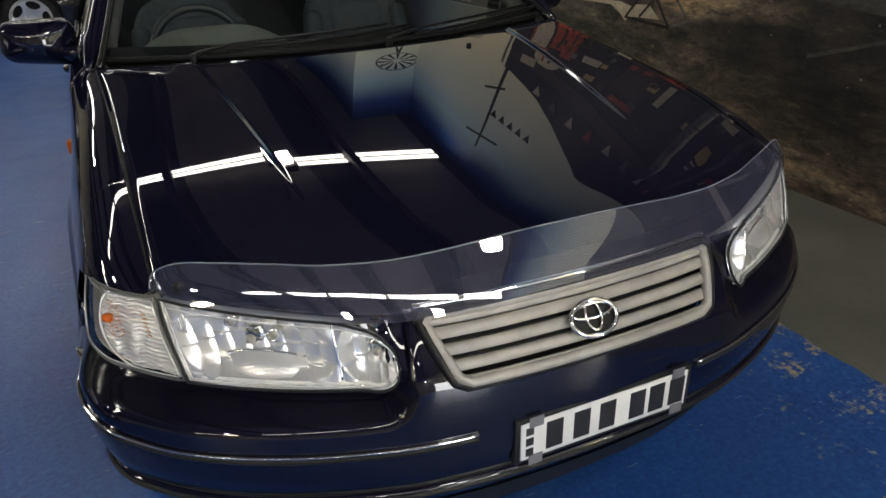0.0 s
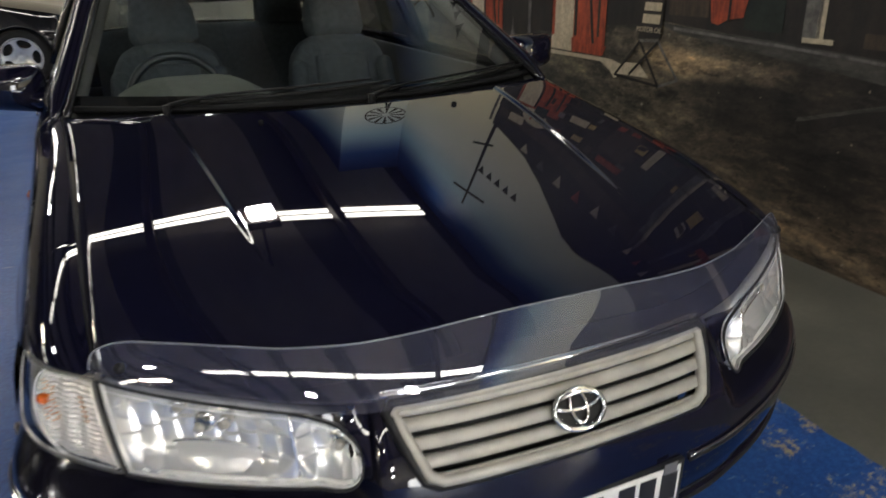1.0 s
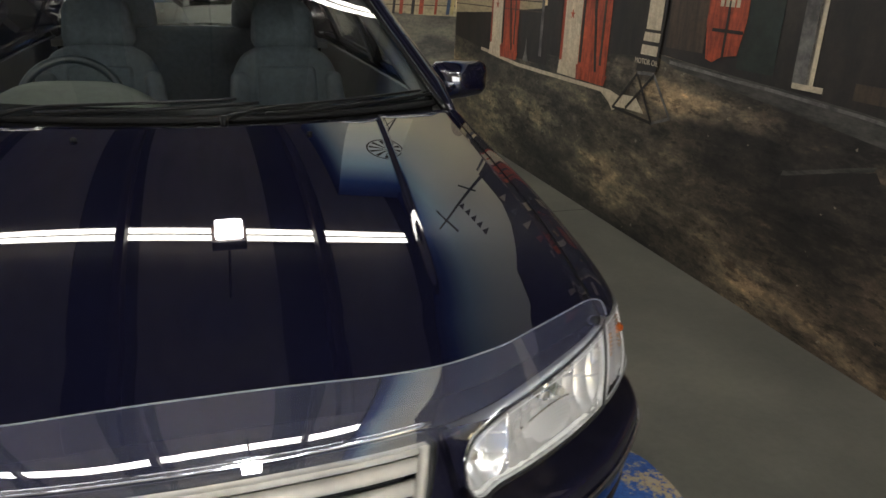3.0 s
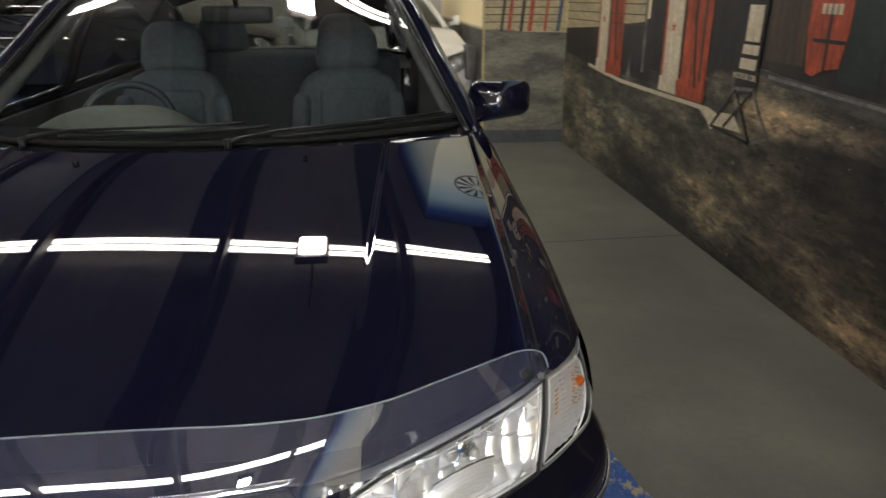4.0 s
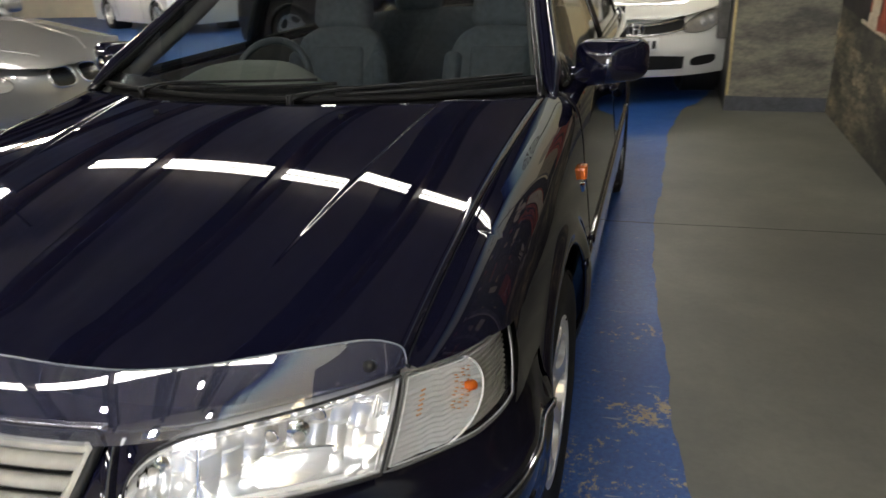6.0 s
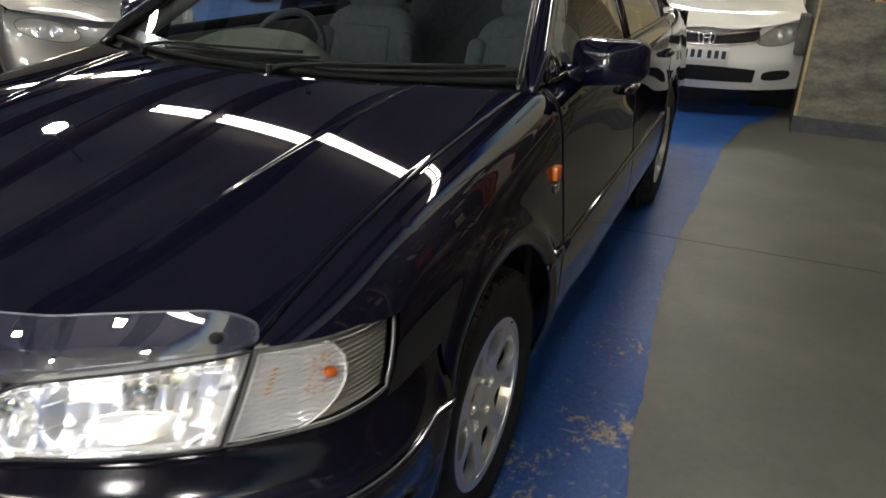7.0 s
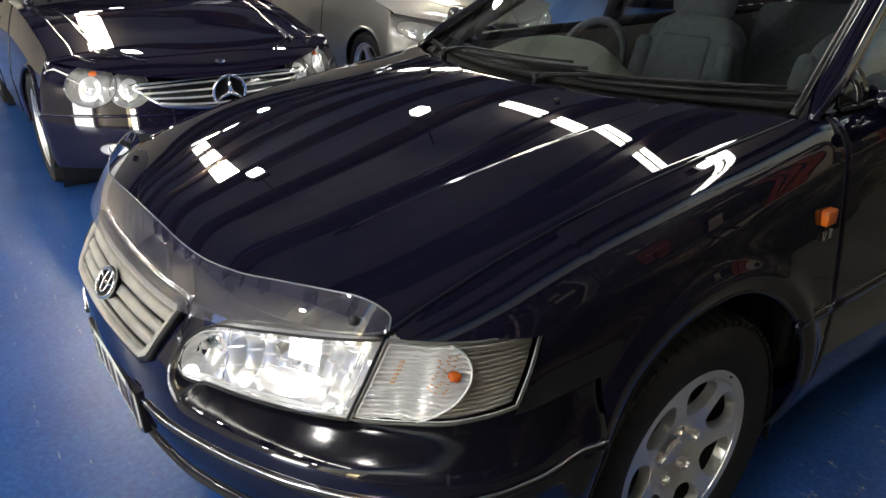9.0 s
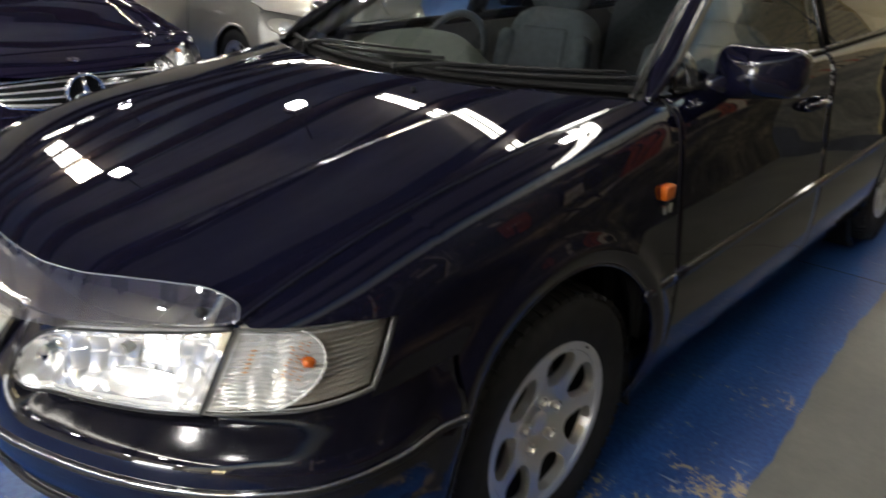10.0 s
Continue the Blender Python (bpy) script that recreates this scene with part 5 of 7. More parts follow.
def seat(x, y, w, rear=False):
    sb = part("seat_back", cushion((-w / 2, -0.06, -0.02), (w / 2, 0.08, 0.60), 0.055, 0.0 if rear else 0.34, 0.02, 0.03 if rear else 0.075), FABRIC, car, "grey-blue velour seat back")
    sb.matrix_basis = pose(x, y, 0.475, -14)
    if not rear:
        for s in (-1, 1):
            bo = part("seat_bolster", cushion((-0.04, -0.055, -0.25), (0.04, 0.05, 0.21), 0.035, 0.2), FABRIC, sb)
            bo.matrix_basis = pose(s * (w / 2 - 0.045), -0.045, 0.27, 0, -s * 5, s * 14)
        part("seat_panel", cushion((-0.13, -0.083, 0.05), (0.13, -0.03, 0.50), 0.022, 0.15, 0.012), FABRIC, sb)
    part("seat_cushion", cushion((x - w / 2, y - 0.5, 0.36), (x + w / 2, y, 0.54), 0.06), FABRIC, car, "grey-blue velour seat cushion")
    for hx in ((0,) if not rear else (-0.32, 0.32)):
        part("headrest", cushion((hx - 0.135, -0.06, 0.575), (hx + 0.135, 0.06, 0.79), 0.055, 0.25, 0.012, 0.03), FABRIC, sb, "grey-blue velour headrest")
        for s in (-0.05, 0.05):
            tube("headrest_post", [(hx + s, 0, 0.54), (hx + s, 0, 0.62)], 0.006, CHROME, sb)


seat(-0.36, 2.36, 0.50)
seat(0.36, 2.36, 0.50)
seat(0, 3.30, 1.28, True)
im = part("rear_view_mirror", box_bm(bmesh.new(), (-0.12, 1.93, 1.255), (0.12, 1.965, 1.315), 0.015, 3), BLACK, car, "black rear-view mirror")
tube("mirror_stem", [(0, 1.95, 1.30), (0, 1.90, 1.345)], 0.009, BLACK, im)


# wheels: seven-spoke alloy
def alloy_wheel(name, parent, at, sg, R=0.314, rim=0.205, width=0.2, spokes=7, mat=ALLOY, sunk=0.78):
    """A wheel whose outer face looks along x * sg."""
    h = width / 2
    tyre = lathe(name, [(rim - 0.012, -h * sg), (R - 0.05, -h * sg), (R - 0.012, -h * 0.86 * sg), (R, -h * 0.6 * sg), (R, h * 0.6 * sg), (R - 0.012, h * 0.86 * sg), (R - 0.035, h * sg), (R - 0.075, h * 0.985 * sg), (rim + 0.004, h * 0.9 * sg), (rim - 0.012, h * 0.8 * sg)], RUBBER, parent, "black tyre on a silver alloy rim", sides=56)
    tyre.matrix_basis = pose(*at)
    bm = bmesh.new()
    for k in range(64):
        for row, (x0, x1) in enumerate(((-0.92, -0.48), (-0.38, -0.06), (0.06, 0.38), (0.48, 0.92))):
            a0, a1 = 2 * math.pi * (k + 0.25 * (row % 2)) / 64, 2 * math.pi * (k + 0.25 * (row % 2) + 0.74) / 64
            vs_ = []
            for rr_ in (R - 0.004, R + 0.005):
                for a_ in (a0, a1):
                    for x_ in (x0, x1):
                        drop = 0.010 * max(0.0, abs(x_) - 0.6) / 0.32
                        vs_.append(bm.verts.new((x_ * h * sg, (rr_ - drop) * math.cos(a_), (rr_ - drop) * math.sin(a_))))
            for f_ in ((4, 5, 7, 6), (0, 1, 5, 4), (2, 3, 7, 6), (0, 2, 6, 4), (1, 3, 7, 5)):
                bm.faces.new([vs_[i] for i in f_])
    part("tread", bm, RUBBER, tyre, smooth=False)
    hub = h
    h = h * sunk
    lathe("rim", [(rim + 0.010, hub * 0.80 * sg), (rim + 0.008, hub * 0.90 * sg), (rim - 0.004, hub * 0.90 * sg), (rim - 0.016, h * 0.90 * sg), (rim - 0.022, h * 0.6 * sg)], mat, tyre, sides=56)
    # barrel and backing disc are black, standing in for shade inside the wheel
    lathe("rim_barrel", [(rim - 0.020, h * 0.62 * sg), (rim - 0.03, h * 0.2 * sg), (rim - 0.03, -h * 0.8 * sg)], BLACK, tyre, sides=56)
    lathe("brake_disc", [(0.02, h * 0.02 * sg), (0.14, h * 0.02 * sg), (0.14, -h * 0.1 * sg)], STEEL, tyre, sides=32)
    lathe("wheel_back", [(0.01, -h * 0.3 * sg), (rim - 0.02, -h * 0.3 * sg)], BLACK, tyre, sides=32)
    # a dished face with a rounded window between each pair of spokes
    n, seg, nr = spokes, 22, 26
    R1 = rim - 0.018
    k0 = rim / 0.205
    face = smooth_fn([0, 0.04 * k0, 0.075 * k0, 0.12 * k0, R1], [0.50, 0.52, 0.66, 0.80, 0.88])
    rc, hr_, ha = 0.140 * k0, 0.043 * k0, math.pi / n * 0.72

    def inside(r, a):
        d = ((a * n / (2 * math.pi)) % 1.0 - 0.5) * 2 * math.pi / n
        t = (r - rc) / hr_
        w_ = ha * (1.0 + 0.18 * t)
        return (abs(t) ** 2.6 + abs(d / w_) ** 2.6) ** (1 / 2.6), d, t, w_

    bm = bmesh.new()
    rows = []
    for i in range(nr):
        r = 0.012 + (R1 - 0.012) * i / (nr - 1)
        row = []
        for k in range(n * seg):
            a = 2 * math.pi * k / (n * seg)
            f, d, t, w_ = inside(r, a)
            rr, aa = r, a
            if 0.80 < f < 1.0:
                rr, aa = rc + hr_ * t / f, a - d + d / f
            v = bm.verts.new((h * face(rr) * sg, rr * math.cos(aa), rr * math.sin(aa)))
            row.append((v, f <= 0.80))
        rows.append(row)
    m = n * seg
    for i in range(nr - 1):
        for k in range(m):
            q = (rows[i][k], rows[i][(k + 1) % m], rows[i + 1][(k + 1) % m], rows[i + 1][k])
            if any(x[1] for x in q):
                continue
            bm.faces.new([x[0] for x in q])
    bmesh.ops.delete(bm, geom=[v for v in bm.verts if not v.link_faces], context="VERTS")
    rimmed = [e for e in bm.edges if e.is_boundary and 0.03 < math.hypot(e.verts[0].co.y, e.verts[0].co.z) < R1 - 0.004]
    ex = bmesh.ops.extrude_edge_only(bm, edges=rimmed)
    for v in [g for g in ex["geom"] if isinstance(g, bmesh.types.BMVert)]:
        rho, ang = math.hypot(v.co.y, v.co.z), math.atan2(v.co.z, v.co.y)
        hubside = min(1.0, max(0.0, (rc + 0.5 * hr_ - rho) / hr_))
        v.co.x -= 0.024 * sg
        rho += 0.005 * k0 * hubside
        v.co.y, v.co.z = rho * math.cos(ang), rho * math.sin(ang)
    part("spokes", bm, mat, tyre)
    lathe("hub_cap", [(0.001, h * 0.66 * sg), (0.024, h * 0.65 * sg), (0.030, h * 0.58 * sg)], mat, tyre, sides=20)
    for k in range(5):
        a = 2 * math.pi * (k + 0.3) / 5
        well = lathe("nut_well", [(0.0165, h * 0.70 * sg), (0.0145, h * 0.72 * sg), (0.0125, h * 0.60 * sg), (0.011, h * 0.50 * sg)], mat, tyre, sides=14)
        well.matrix_basis = pose(0, 0.060 * math.cos(a), 0.060 * math.sin(a))
        lathe("wheel_nut", [(0.001, h * 0.80 * sg), (0.006, h * 0.79 * sg), (0.0095, h * 0.72 * sg), (0.0095, h * 0.50 * sg)], mat, tyre, sides=6).matrix_basis = pose(0, 0.060 * math.cos(a), 0.060 * math.sin(a))
    lathe("valve", [(0.0005, h * 0.95 * sg), (0.003, h * 0.95 * sg), (0.003, h * 0.7 * sg)], BLACK, tyre, sides=6).matrix_basis = pose(0, 0.12, rim * 0.78)
    return tyre


for sg in (1, -1):
    for ay in AXLES:
        alloy_wheel("wheel", car, (sg * 0.730, ay - 0.024, 0.327), sg, R=0.322, rim=0.204, sunk=0.98)


# ---- what the mural shows, as thin painted cut-outs ----
def strokes(name, c1, c2, rough=0.6, metal=0.0, scale=9.0, stretch=(1, 1, 1)):
    """Wall paint laid on in strokes: two tones, streaks and fine scumble."""
    m, nt, b = nodes_of(name)
    n1, n2 = noise_tex(nt, scale, 7.0, 0.68, stretch=stretch), noise_tex(nt, 38.0, 6.0, 0.72, stretch=(1, 0.7, 1.1))
    r1 = ramp(nt, n1.outputs[0], [(0.36, c1), (0.62, c2)])
    r2 = ramp(nt, n2.outputs[0], [(0.34, (0.45, 0.45, 0.46)), (0.5, (1, 1, 1)), (0.68, (1.6, 1.55, 1.45))])
    mu = nt.nodes.new("ShaderNodeMix")
    mu.data_type, mu.blend_type = "RGBA", "MULTIPLY"
    mu.inputs[0].default_value = 0.4
    nt.links.new(r1.outputs[0], mu.inputs[6])
    nt.links.new(r2.outputs[0], mu.inputs[7])
    nt.links.new(mu.outputs[2], b.inputs["Base Color"])
    b.inputs["Roughness"].default_value = rough
    return m


P_RED = strokes("mural_red", (0.42, 0.072, 0.026), (0.17, 0.026, 0.012), 0.6, 0, 9, stretch=(1, 3, 0.6))
P_CREAM = strokes("mural_cream", (0.56, 0.48, 0.34), (0.42, 0.35, 0.25), 0.6, 0, 9, stretch=(1, 3, 0.6))
P_DARK = strokes("mural_dark", (0.006, 0.006, 0.006), (0.022, 0.016, 0.013), 0.6, 0, 3, stretch=(1, 2.5, 0.7))
P_BROWN = strokes("mural_brown", (0.030, 0.020, 0.014), (0.065, 0.042, 0.027), 0.6, 0, 6, stretch=(1, 4, 0.5))
P_GREY = strokes("mural_grey", (0.17, 0.16, 0.15), (0.05, 0.047, 0.045), 0.6, 0, 10)
P_KERB = strokes("mural_kerb", (0.078, 0.073, 0.063), (0.024, 0.022, 0.020), 0.6, 0, 12, stretch=(1, 0.4, 2))
P_GREEN = strokes("mural_green", (0.006, 0.011, 0.008), (0.013, 0.021, 0.017), 0.6, 0, 8)
P_YELLOW = strokes("mural_yellow", (0.46, 0.36, 0.15), (0.34, 0.27, 0.12), 0.6, 0, 6)
P_TAN = strokes("mural_boards", (0.40, 0.33, 0.19), (0.28, 0.23, 0.14), 0.6, 0, 7, stretch=(1, 0.6, 3))
P_MOSS = strokes("mural_dust", (0.190, 0.174, 0.124), (0.058, 0.055, 0.046), 0.6, 0, 3.8, stretch=(0.75, 1, 1.9))
P_BLUE = strokes("mural_blue", (0.05, 0.08, 0.14), (0.03, 0.05, 0.09), 0.6, 0, 8)


def on_wall(name, yz, mat, layer=1, label=""):
    """A painted shape on the long wall; layer lifts it by fractions of a millimetre over what it covers."""
    d = 0.0022 * layer
    pts = [(wall_x(y) - d, y, z) for y, z in yz]
    return plate(name, pts, (1, 0, 0), 0.0015, mat, wall_e, label)


def on_pier(name, xz, mat, layer=1, label=""):
    pts = [(x, WALL_END - 0.0022 * layer, z) for x, z in xz]
    return plate(name, pts, (0, 1, 0), 0.0015, mat, pier, label)


def rect(y0, y1, z0, z1, lean=0.0):
    return [(y0, z0), (y1, z0), (y1 + lean, z1), (y0 + lean, z1)]


def wob(pts, amp=0.012, n=6, seed=0.0):
    """An outline with its straight runs brushed a little uneven."""
    out = []
    for i, (a, c) in enumerate(zip(pts, pts[1:] + pts[:1])):
        for k in range(n):
            t = k / n
            y, z = a[0] + (c[0] - a[0]) * t, a[1] + (c[1] - a[1]) * t
            q = noise.noise((y * 4 + seed, z * 4, 0.7)) * amp * (0 if k == 0 else 1)
            out.append((y + q, z + q * 0.7))
    return out


# the store: dark interior, verandah kerb, posts, roof against the sky
on_wall("painted_store", wob([(3.95, 0.88), (2.5, 1.02), (1.25, 0.95), (0.4, 0.90), (-2.0, 0.85), (-3.2, 0.82), (-3.2, 3.0), (-2.0, 3.05), (0.7, 3.18), (2.3, 3.34), (3.3, 2.92), (3.95, 2.75)]), P_DARK, 1, "dark painted shop front")
on_wall("painted_kerb", wob([(2.66, 1.03), (2.4, 0.965), (1.25, 0.865), (0.2, 0.77), (-1.5, 0.66), (-1.5, 0.80), (0.2, 0.88), (1.25, 0.955), (2.4, 1.01)], 0.006), P_KERB, 2)
for y, w, z0, mat in ((1.56, 0.045, 1.0, P_GREY), (1.515, 0.02, 1.0, P_CREAM), (1.115, 0.03, 1.02, P_GREY), (0.80, 0.03, 1.0, P_CREAM), (0.25, 0.05, 0.93, P_GREY), (-0.6, 0.06, 0.9, P_CREAM)):
    on_wall("painted_post", rect(y - w, y + w, z0, 2.7, 0.02), mat, 3)
# the tan board fence beyond the pumps, with dark ground at its foot
on_wall("painted_shade", wob([(5.925, 0.84), (5.2, 0.79), (3.9, 0.80), (3.9, 1.20), (4.6, 1.13), (5.925, 1.06)], 0.02), P_DARK, 1)
on_wall("painted_fence", wob([(5.925, 1.045), (4.9, 1.10), (4.02, 1.17), (4.02, 2.05), (5.925, 1.95)], 0.012), P_TAN, 2)
for k in range(12):
    z = 1.12 + 0.068 * k
    on_wall("painted_board_gap", wob([(5.92, z), (4.03, z + 0.02), (4.03, z + 0.028), (5.92, z + 0.008)], 0.006, 10, k), P_BROWN, 3)
on_wall("painted_doorway", rect(3.70, 3.93, 0.88, 2.3, 0.02), P_DARK, 3)
on_wall("painted_post_foot", rect(1.44, 1.60, 0.99, 1.012), P_CREAM, 4)
on_wall("painted_door", rect(1.72, 1.95, 1.02, 2.4), P_GREEN, 2)
on_wall("painted_board", rect(2.2, 2.5, 1.06, 2.2), P_BROWN, 2)
on_wall("painted_bench", rect(0.72, 1.02, 1.07, 1.10), P_GREY, 3)
on_wall("painted_bench", rect(0.6, 1.3, 0.99, 1.05), P_BROWN, 2)
on_wall("painted_verandah", wob([(3.9, 2.32), (2.3, 2.55), (0.5, 2.5), (-3.2, 2.45), (-3.2, 2.58), (0.5, 2.68), (2.3, 2.72), (3.9, 2.5)]), P_BROWN, 3)
# red vending box
on_wall("painted_machine", wob([(2.20, 1.20), (2.17, 1.04), (2.12, 1.03), (2.06, 1.06), (1.96, 1.075), (1.93, 1.22), (1.93, 1.62), (2.2, 1.6)], 0.004), P_RED, 3, "red painted vending box")
on_wall("painted_machine_seam", rect(1.94, 2.15, 1.165, 1.18), P_DARK, 4)
on_wall("painted_machine_seam", rect(2.045, 2.06, 1.05, 1.3), P_DARK, 4)
for k in range(4):
    on_wall("painted_bar", rect(1.985 + 0.036 * k, 2.008 + 0.036 * k, 1.275, 1.315), P_CREAM, 5)
# two petrol pumps with pale front panels and red flanks
for y0, y1, zb in ((4.98, 4.42, 0.785), (3.68, 3.07, 0.79)):
    w = y1 - y0
    on_wall("painted_pump", wob([(y0, zb), (y1, zb + 0.005), (y1 + 0.01, 2.05), (y0 - 0.01, 2.05)], 0.004), P_RED, 3, "red and cream painted petrol pump")
    on_wall("painted_pump_panel", rect(y0 + 0.02 * w, y0 + 0.42 * w, zb + 0.07, 2.0), P_CREAM, 4)
    on_wall("painted_pump_base", wob([(y0 - 0.03 * w, zb - 0.012), (y0 + 0.5 * w, zb - 0.012), (y0 + 0.46 * w, zb + 0.075), (y0, zb + 0.075)], 0.004), P_CREAM, 5)
    on_wall("painted_pump_edge", rect(y0 - 0.005 * w, y0 + 0.05 * w, zb + 0.08, 2.0), P_RED, 4.6)
    on_wall("painted_pump_corner", wob([(y0 + 0.42 * w, zb - 0.016), (y0 + 0.52 * w, zb - 0.012), (y0 + 0.54 * w, zb + 0.05), (y0 + 0.47 * w, zb + 0.078), (y0 + 0.40 * w, zb + 0.075)], 0.003), P_RED, 5.6)
    on_wall("painted_pump_foot", wob([(y0 + 0.52 * w, zb - 0.012), (y1 + 0.01, zb - 0.01), (y1 - 0.02, zb + 0.05), (y0 + 0.54 * w, zb + 0.06)], 0.004), P_RED, 4.4)
    on_wall("painted_pump_fold", wob([(y0 + 0.44 * w, zb + 0.09), (y0 + 0.49 * w, zb + 0.09), (y0 + 0.47 * w, 2.0), (y0 + 0.43 * w, 2.0)], 0.004), P_DARK, 4.4)
    on_wall("painted_hose", wob([(y0 + 0.62 * w, 1.9), (y0 + 0.66 * w, 1.9), (y0 + 0.72 * w, 1.2), (y0 + 0.82 * w, zb + 0.06), (y0 + 0.78 * w, zb + 0.05), (y0 + 0.67 * w, 1.2)], 0.006), P_DARK, 4)
    on_wall("painted_hose", rect(y0 + 0.86 * w, y0 + 0.90 * w, zb + 0.1, 1.9), P_BROWN, 4)
    for k, z in enumerate((1.16, 1.5)):
        on_wall("painted_star", [(y0 + 0.22 * w + 0.032 * (1 if i % 2 == 0 else 0.4) * math.sin(math.pi * i / 5), z + 0.032 * (1 if i % 2 == 0 else 0.4) * math.cos(math.pi * i / 5)) for i in range(10)], P_RED, 5)
    on_wall("painted_globe", [((y0 + y1) / 2 + 0.2 * math.cos(2 * math.pi * i / 24), 2.22 + 0.19 * math.sin(2 * math.pi * i / 24)) for i in range(24)], P_CREAM, 3)
on_wall("painted_pole", rect(3.985, 4.025, 0.85, 2.7), P_GREY, 3)
on_wall("painted_funnel", [(4.30, 0.79), (4.20, 0.79), (4.235, 0.86), (4.25, 0.95), (4.265, 0.86)], P_GREY, 4)
on_wall("painted_ledge", wob([(5.2, 0.80), (4.4, 0.76), (3.0, 0.77), (2.78, 0.735), (2.95, 0.66), (3.0, 0.70), (3.1, 0.745), (4.4, 0.735), (5.2, 0.775)], 0.005), P_CREAM, 2)
on_wall("painted_slab", [(2.94, 0.69), (2.62, 0.70), (2.72, 0.775), (2.86, 0.765)], P_CREAM, 3)
# sandwich board on a pipe frame; its words are painted bars
on_wall("painted_sign", wob([(2.735, 0.915), (2.545, 0.93), (2.50, 1.62), (2.66, 1.62)], 0.003), P_DARK, 5, "dark painted pavement sign")
for z0, z1, a, c in ((1.135, 1.30, 2.555, 2.685), (1.075, 1.12, 2.555, 2.70), (1.005, 1.055, 2.56, 2.71)):
    on_wall("painted_bar", rect(a, c, z0, z1, -0.006), P_CREAM, 6)
fc = bpy.data.curves.new("painted_words", "FONT")
fc.body, fc.size, fc.extrude, fc.align_x = "MOTOR OIL", 0.040, 0.0006, "CENTER"
fo = bpy.data.objects.new("painted_words", fc)
words = bpy.data.meshes.new_from_object(fo)
bpy.data.objects.remove(fo)
words.materials.clear()
words.materials.append(P_CREAM)
wo = new("painted_words", words)
wo.matrix_basis = Matrix(((0, 0, -1, wall_x(2.64) - 0.0022 * 6.4), (-1, 0, 0, 2.645), (0, 1, 0, 0.957), (0, 0, 0, 1)))
wo.parent = wall_e
for p in (((2.72, 0.90), (2.94, 0.68)), ((2.72, 0.90), (2.53, 0.665)), ((2.56, 0.91), (2.37, 0.715)), ((2.94, 0.685), (2.53, 0.665)), ((2.53, 0.665), (2.37, 0.72)), ((2.72, 0.905), (2.56, 0.915)), ((2.56, 0.91), (2.80, 0.70))):
    (a, z0), (c, z1) = p
    L = math.hypot(c - a, z1 - z0)
    ny, nz = -(z1 - z0) / L * 0.008, (c - a) / L * 0.008
    on_wall("painted_frame", [(a + ny, z0 + nz), (c + ny, z1 + nz), (c - ny, z1 - nz), (a - ny, z0 - nz)], P_GREY if z1 > 0.7 else P_DARK, 5)
on_wall("painted_log", wob([(1.57, 0.640), (1.34, 0.705), (1.14, 0.765), (1.13, 0.785), (1.34, 0.722), (1.56, 0.662)], 0.010, 8), P_KERB, 1.5)
on_wall("painted_log_shade", wob([(1.55, 0.585), (1.34, 0.655), (1.10, 0.73), (1.13, 0.765), (1.34, 0.705), (1.57, 0.640)], 0.014, 8), P_DARK, 1)
on_wall("painted_kerb_edge", wob([(2.45, 0.985), (1.25, 0.935), (0.2, 0.862), (0.2, 0.872), (1.25, 0.948), (2.45, 1.0)], 0.006, 12), P_GREY, 2.6)
# signs, shelves and bunting in the shade of the verandah
P_LIGHT = strokes("mural_ochre", (0.50, 0.36, 0.12), (0.36, 0.25, 0.10), 0.6, 0, 9)
for y, z, w, h, m in ((3.62, 2.42, 0.22, 0.16, P_CREAM), (3.30, 2.05, 0.16, 0.22, P_GREEN), (2.85, 1.9, 0.2, 0.13, P_CREAM), (2.75, 2.2, 0.12, 0.1, P_LIGHT), (2.30, 2.3, 0.3, 0.08, P_RED), (1.35, 1.75, 0.16, 0.2, P_CREAM), (1.3, 2.1, 0.1, 0.12, P_LIGHT), (0.45, 1.6, 0.25, 0.3, P_GREY), (-0.3, 1.9, 0.2, 0.25, P_CREAM), (-1.2, 1.7, 0.4, 0.5, P_BROWN), (0.9, 2.2, 0.22, 0.07, P_RED), (2.0, 1.95, 0.07, 0.3, P_CREAM)):
    on_wall("painted_panel", wob(rect(y - 0.5 * w, y + 0.5 * w, z - 0.5 * h, z + 0.5 * h), 0.006), m, 4)
for k in range(16):
    y = 3.4 - 0.3 * k
    on_wall("painted_pennant", [(y, 2.86 + 0.06 * math.sin(k * 0.9)), (y - 0.12, 2.85 + 0.06 * math.sin(k * 0.9)), (y - 0.05, 2.72 + 0.05 * math.sin(k * 0.9))], (P_CREAM, P_GREY, P_CREAM, P_RED)[k % 4], 4)
# goods on the shelves behind the shop windows
rng = random.Random(7)
goods = (P_CREAM, P_BROWN, P_RED, P_GREY, P_BROWN, P_LIGHT, P_GREEN, P_GREY, P_BROWN)
for k in range(84):
    y, z = rng.uniform(-2.6, 3.6), rng.choice((1.50, 1.68, 1.86, 2.04, 2.20)) + rng.uniform(-0.015, 0.015)
    w, h = rng.uniform(0.025, 0.11), rng.uniform(0.04, 0.13)
    on_wall("painted_goods", wob(rect(y, y + w, z, z + h, rng.uniform(-0.012, 0.012)), 0.005, 3, k), rng.choice(goods), 3.4 + 0.006 * k)
for z in (1.47, 1.65, 1.83, 2.01):
    on_wall("painted_shelf", wob(rect(-2.7, 3.7, z, z + 0.016), 0.006, 12), P_BROWN, 3)
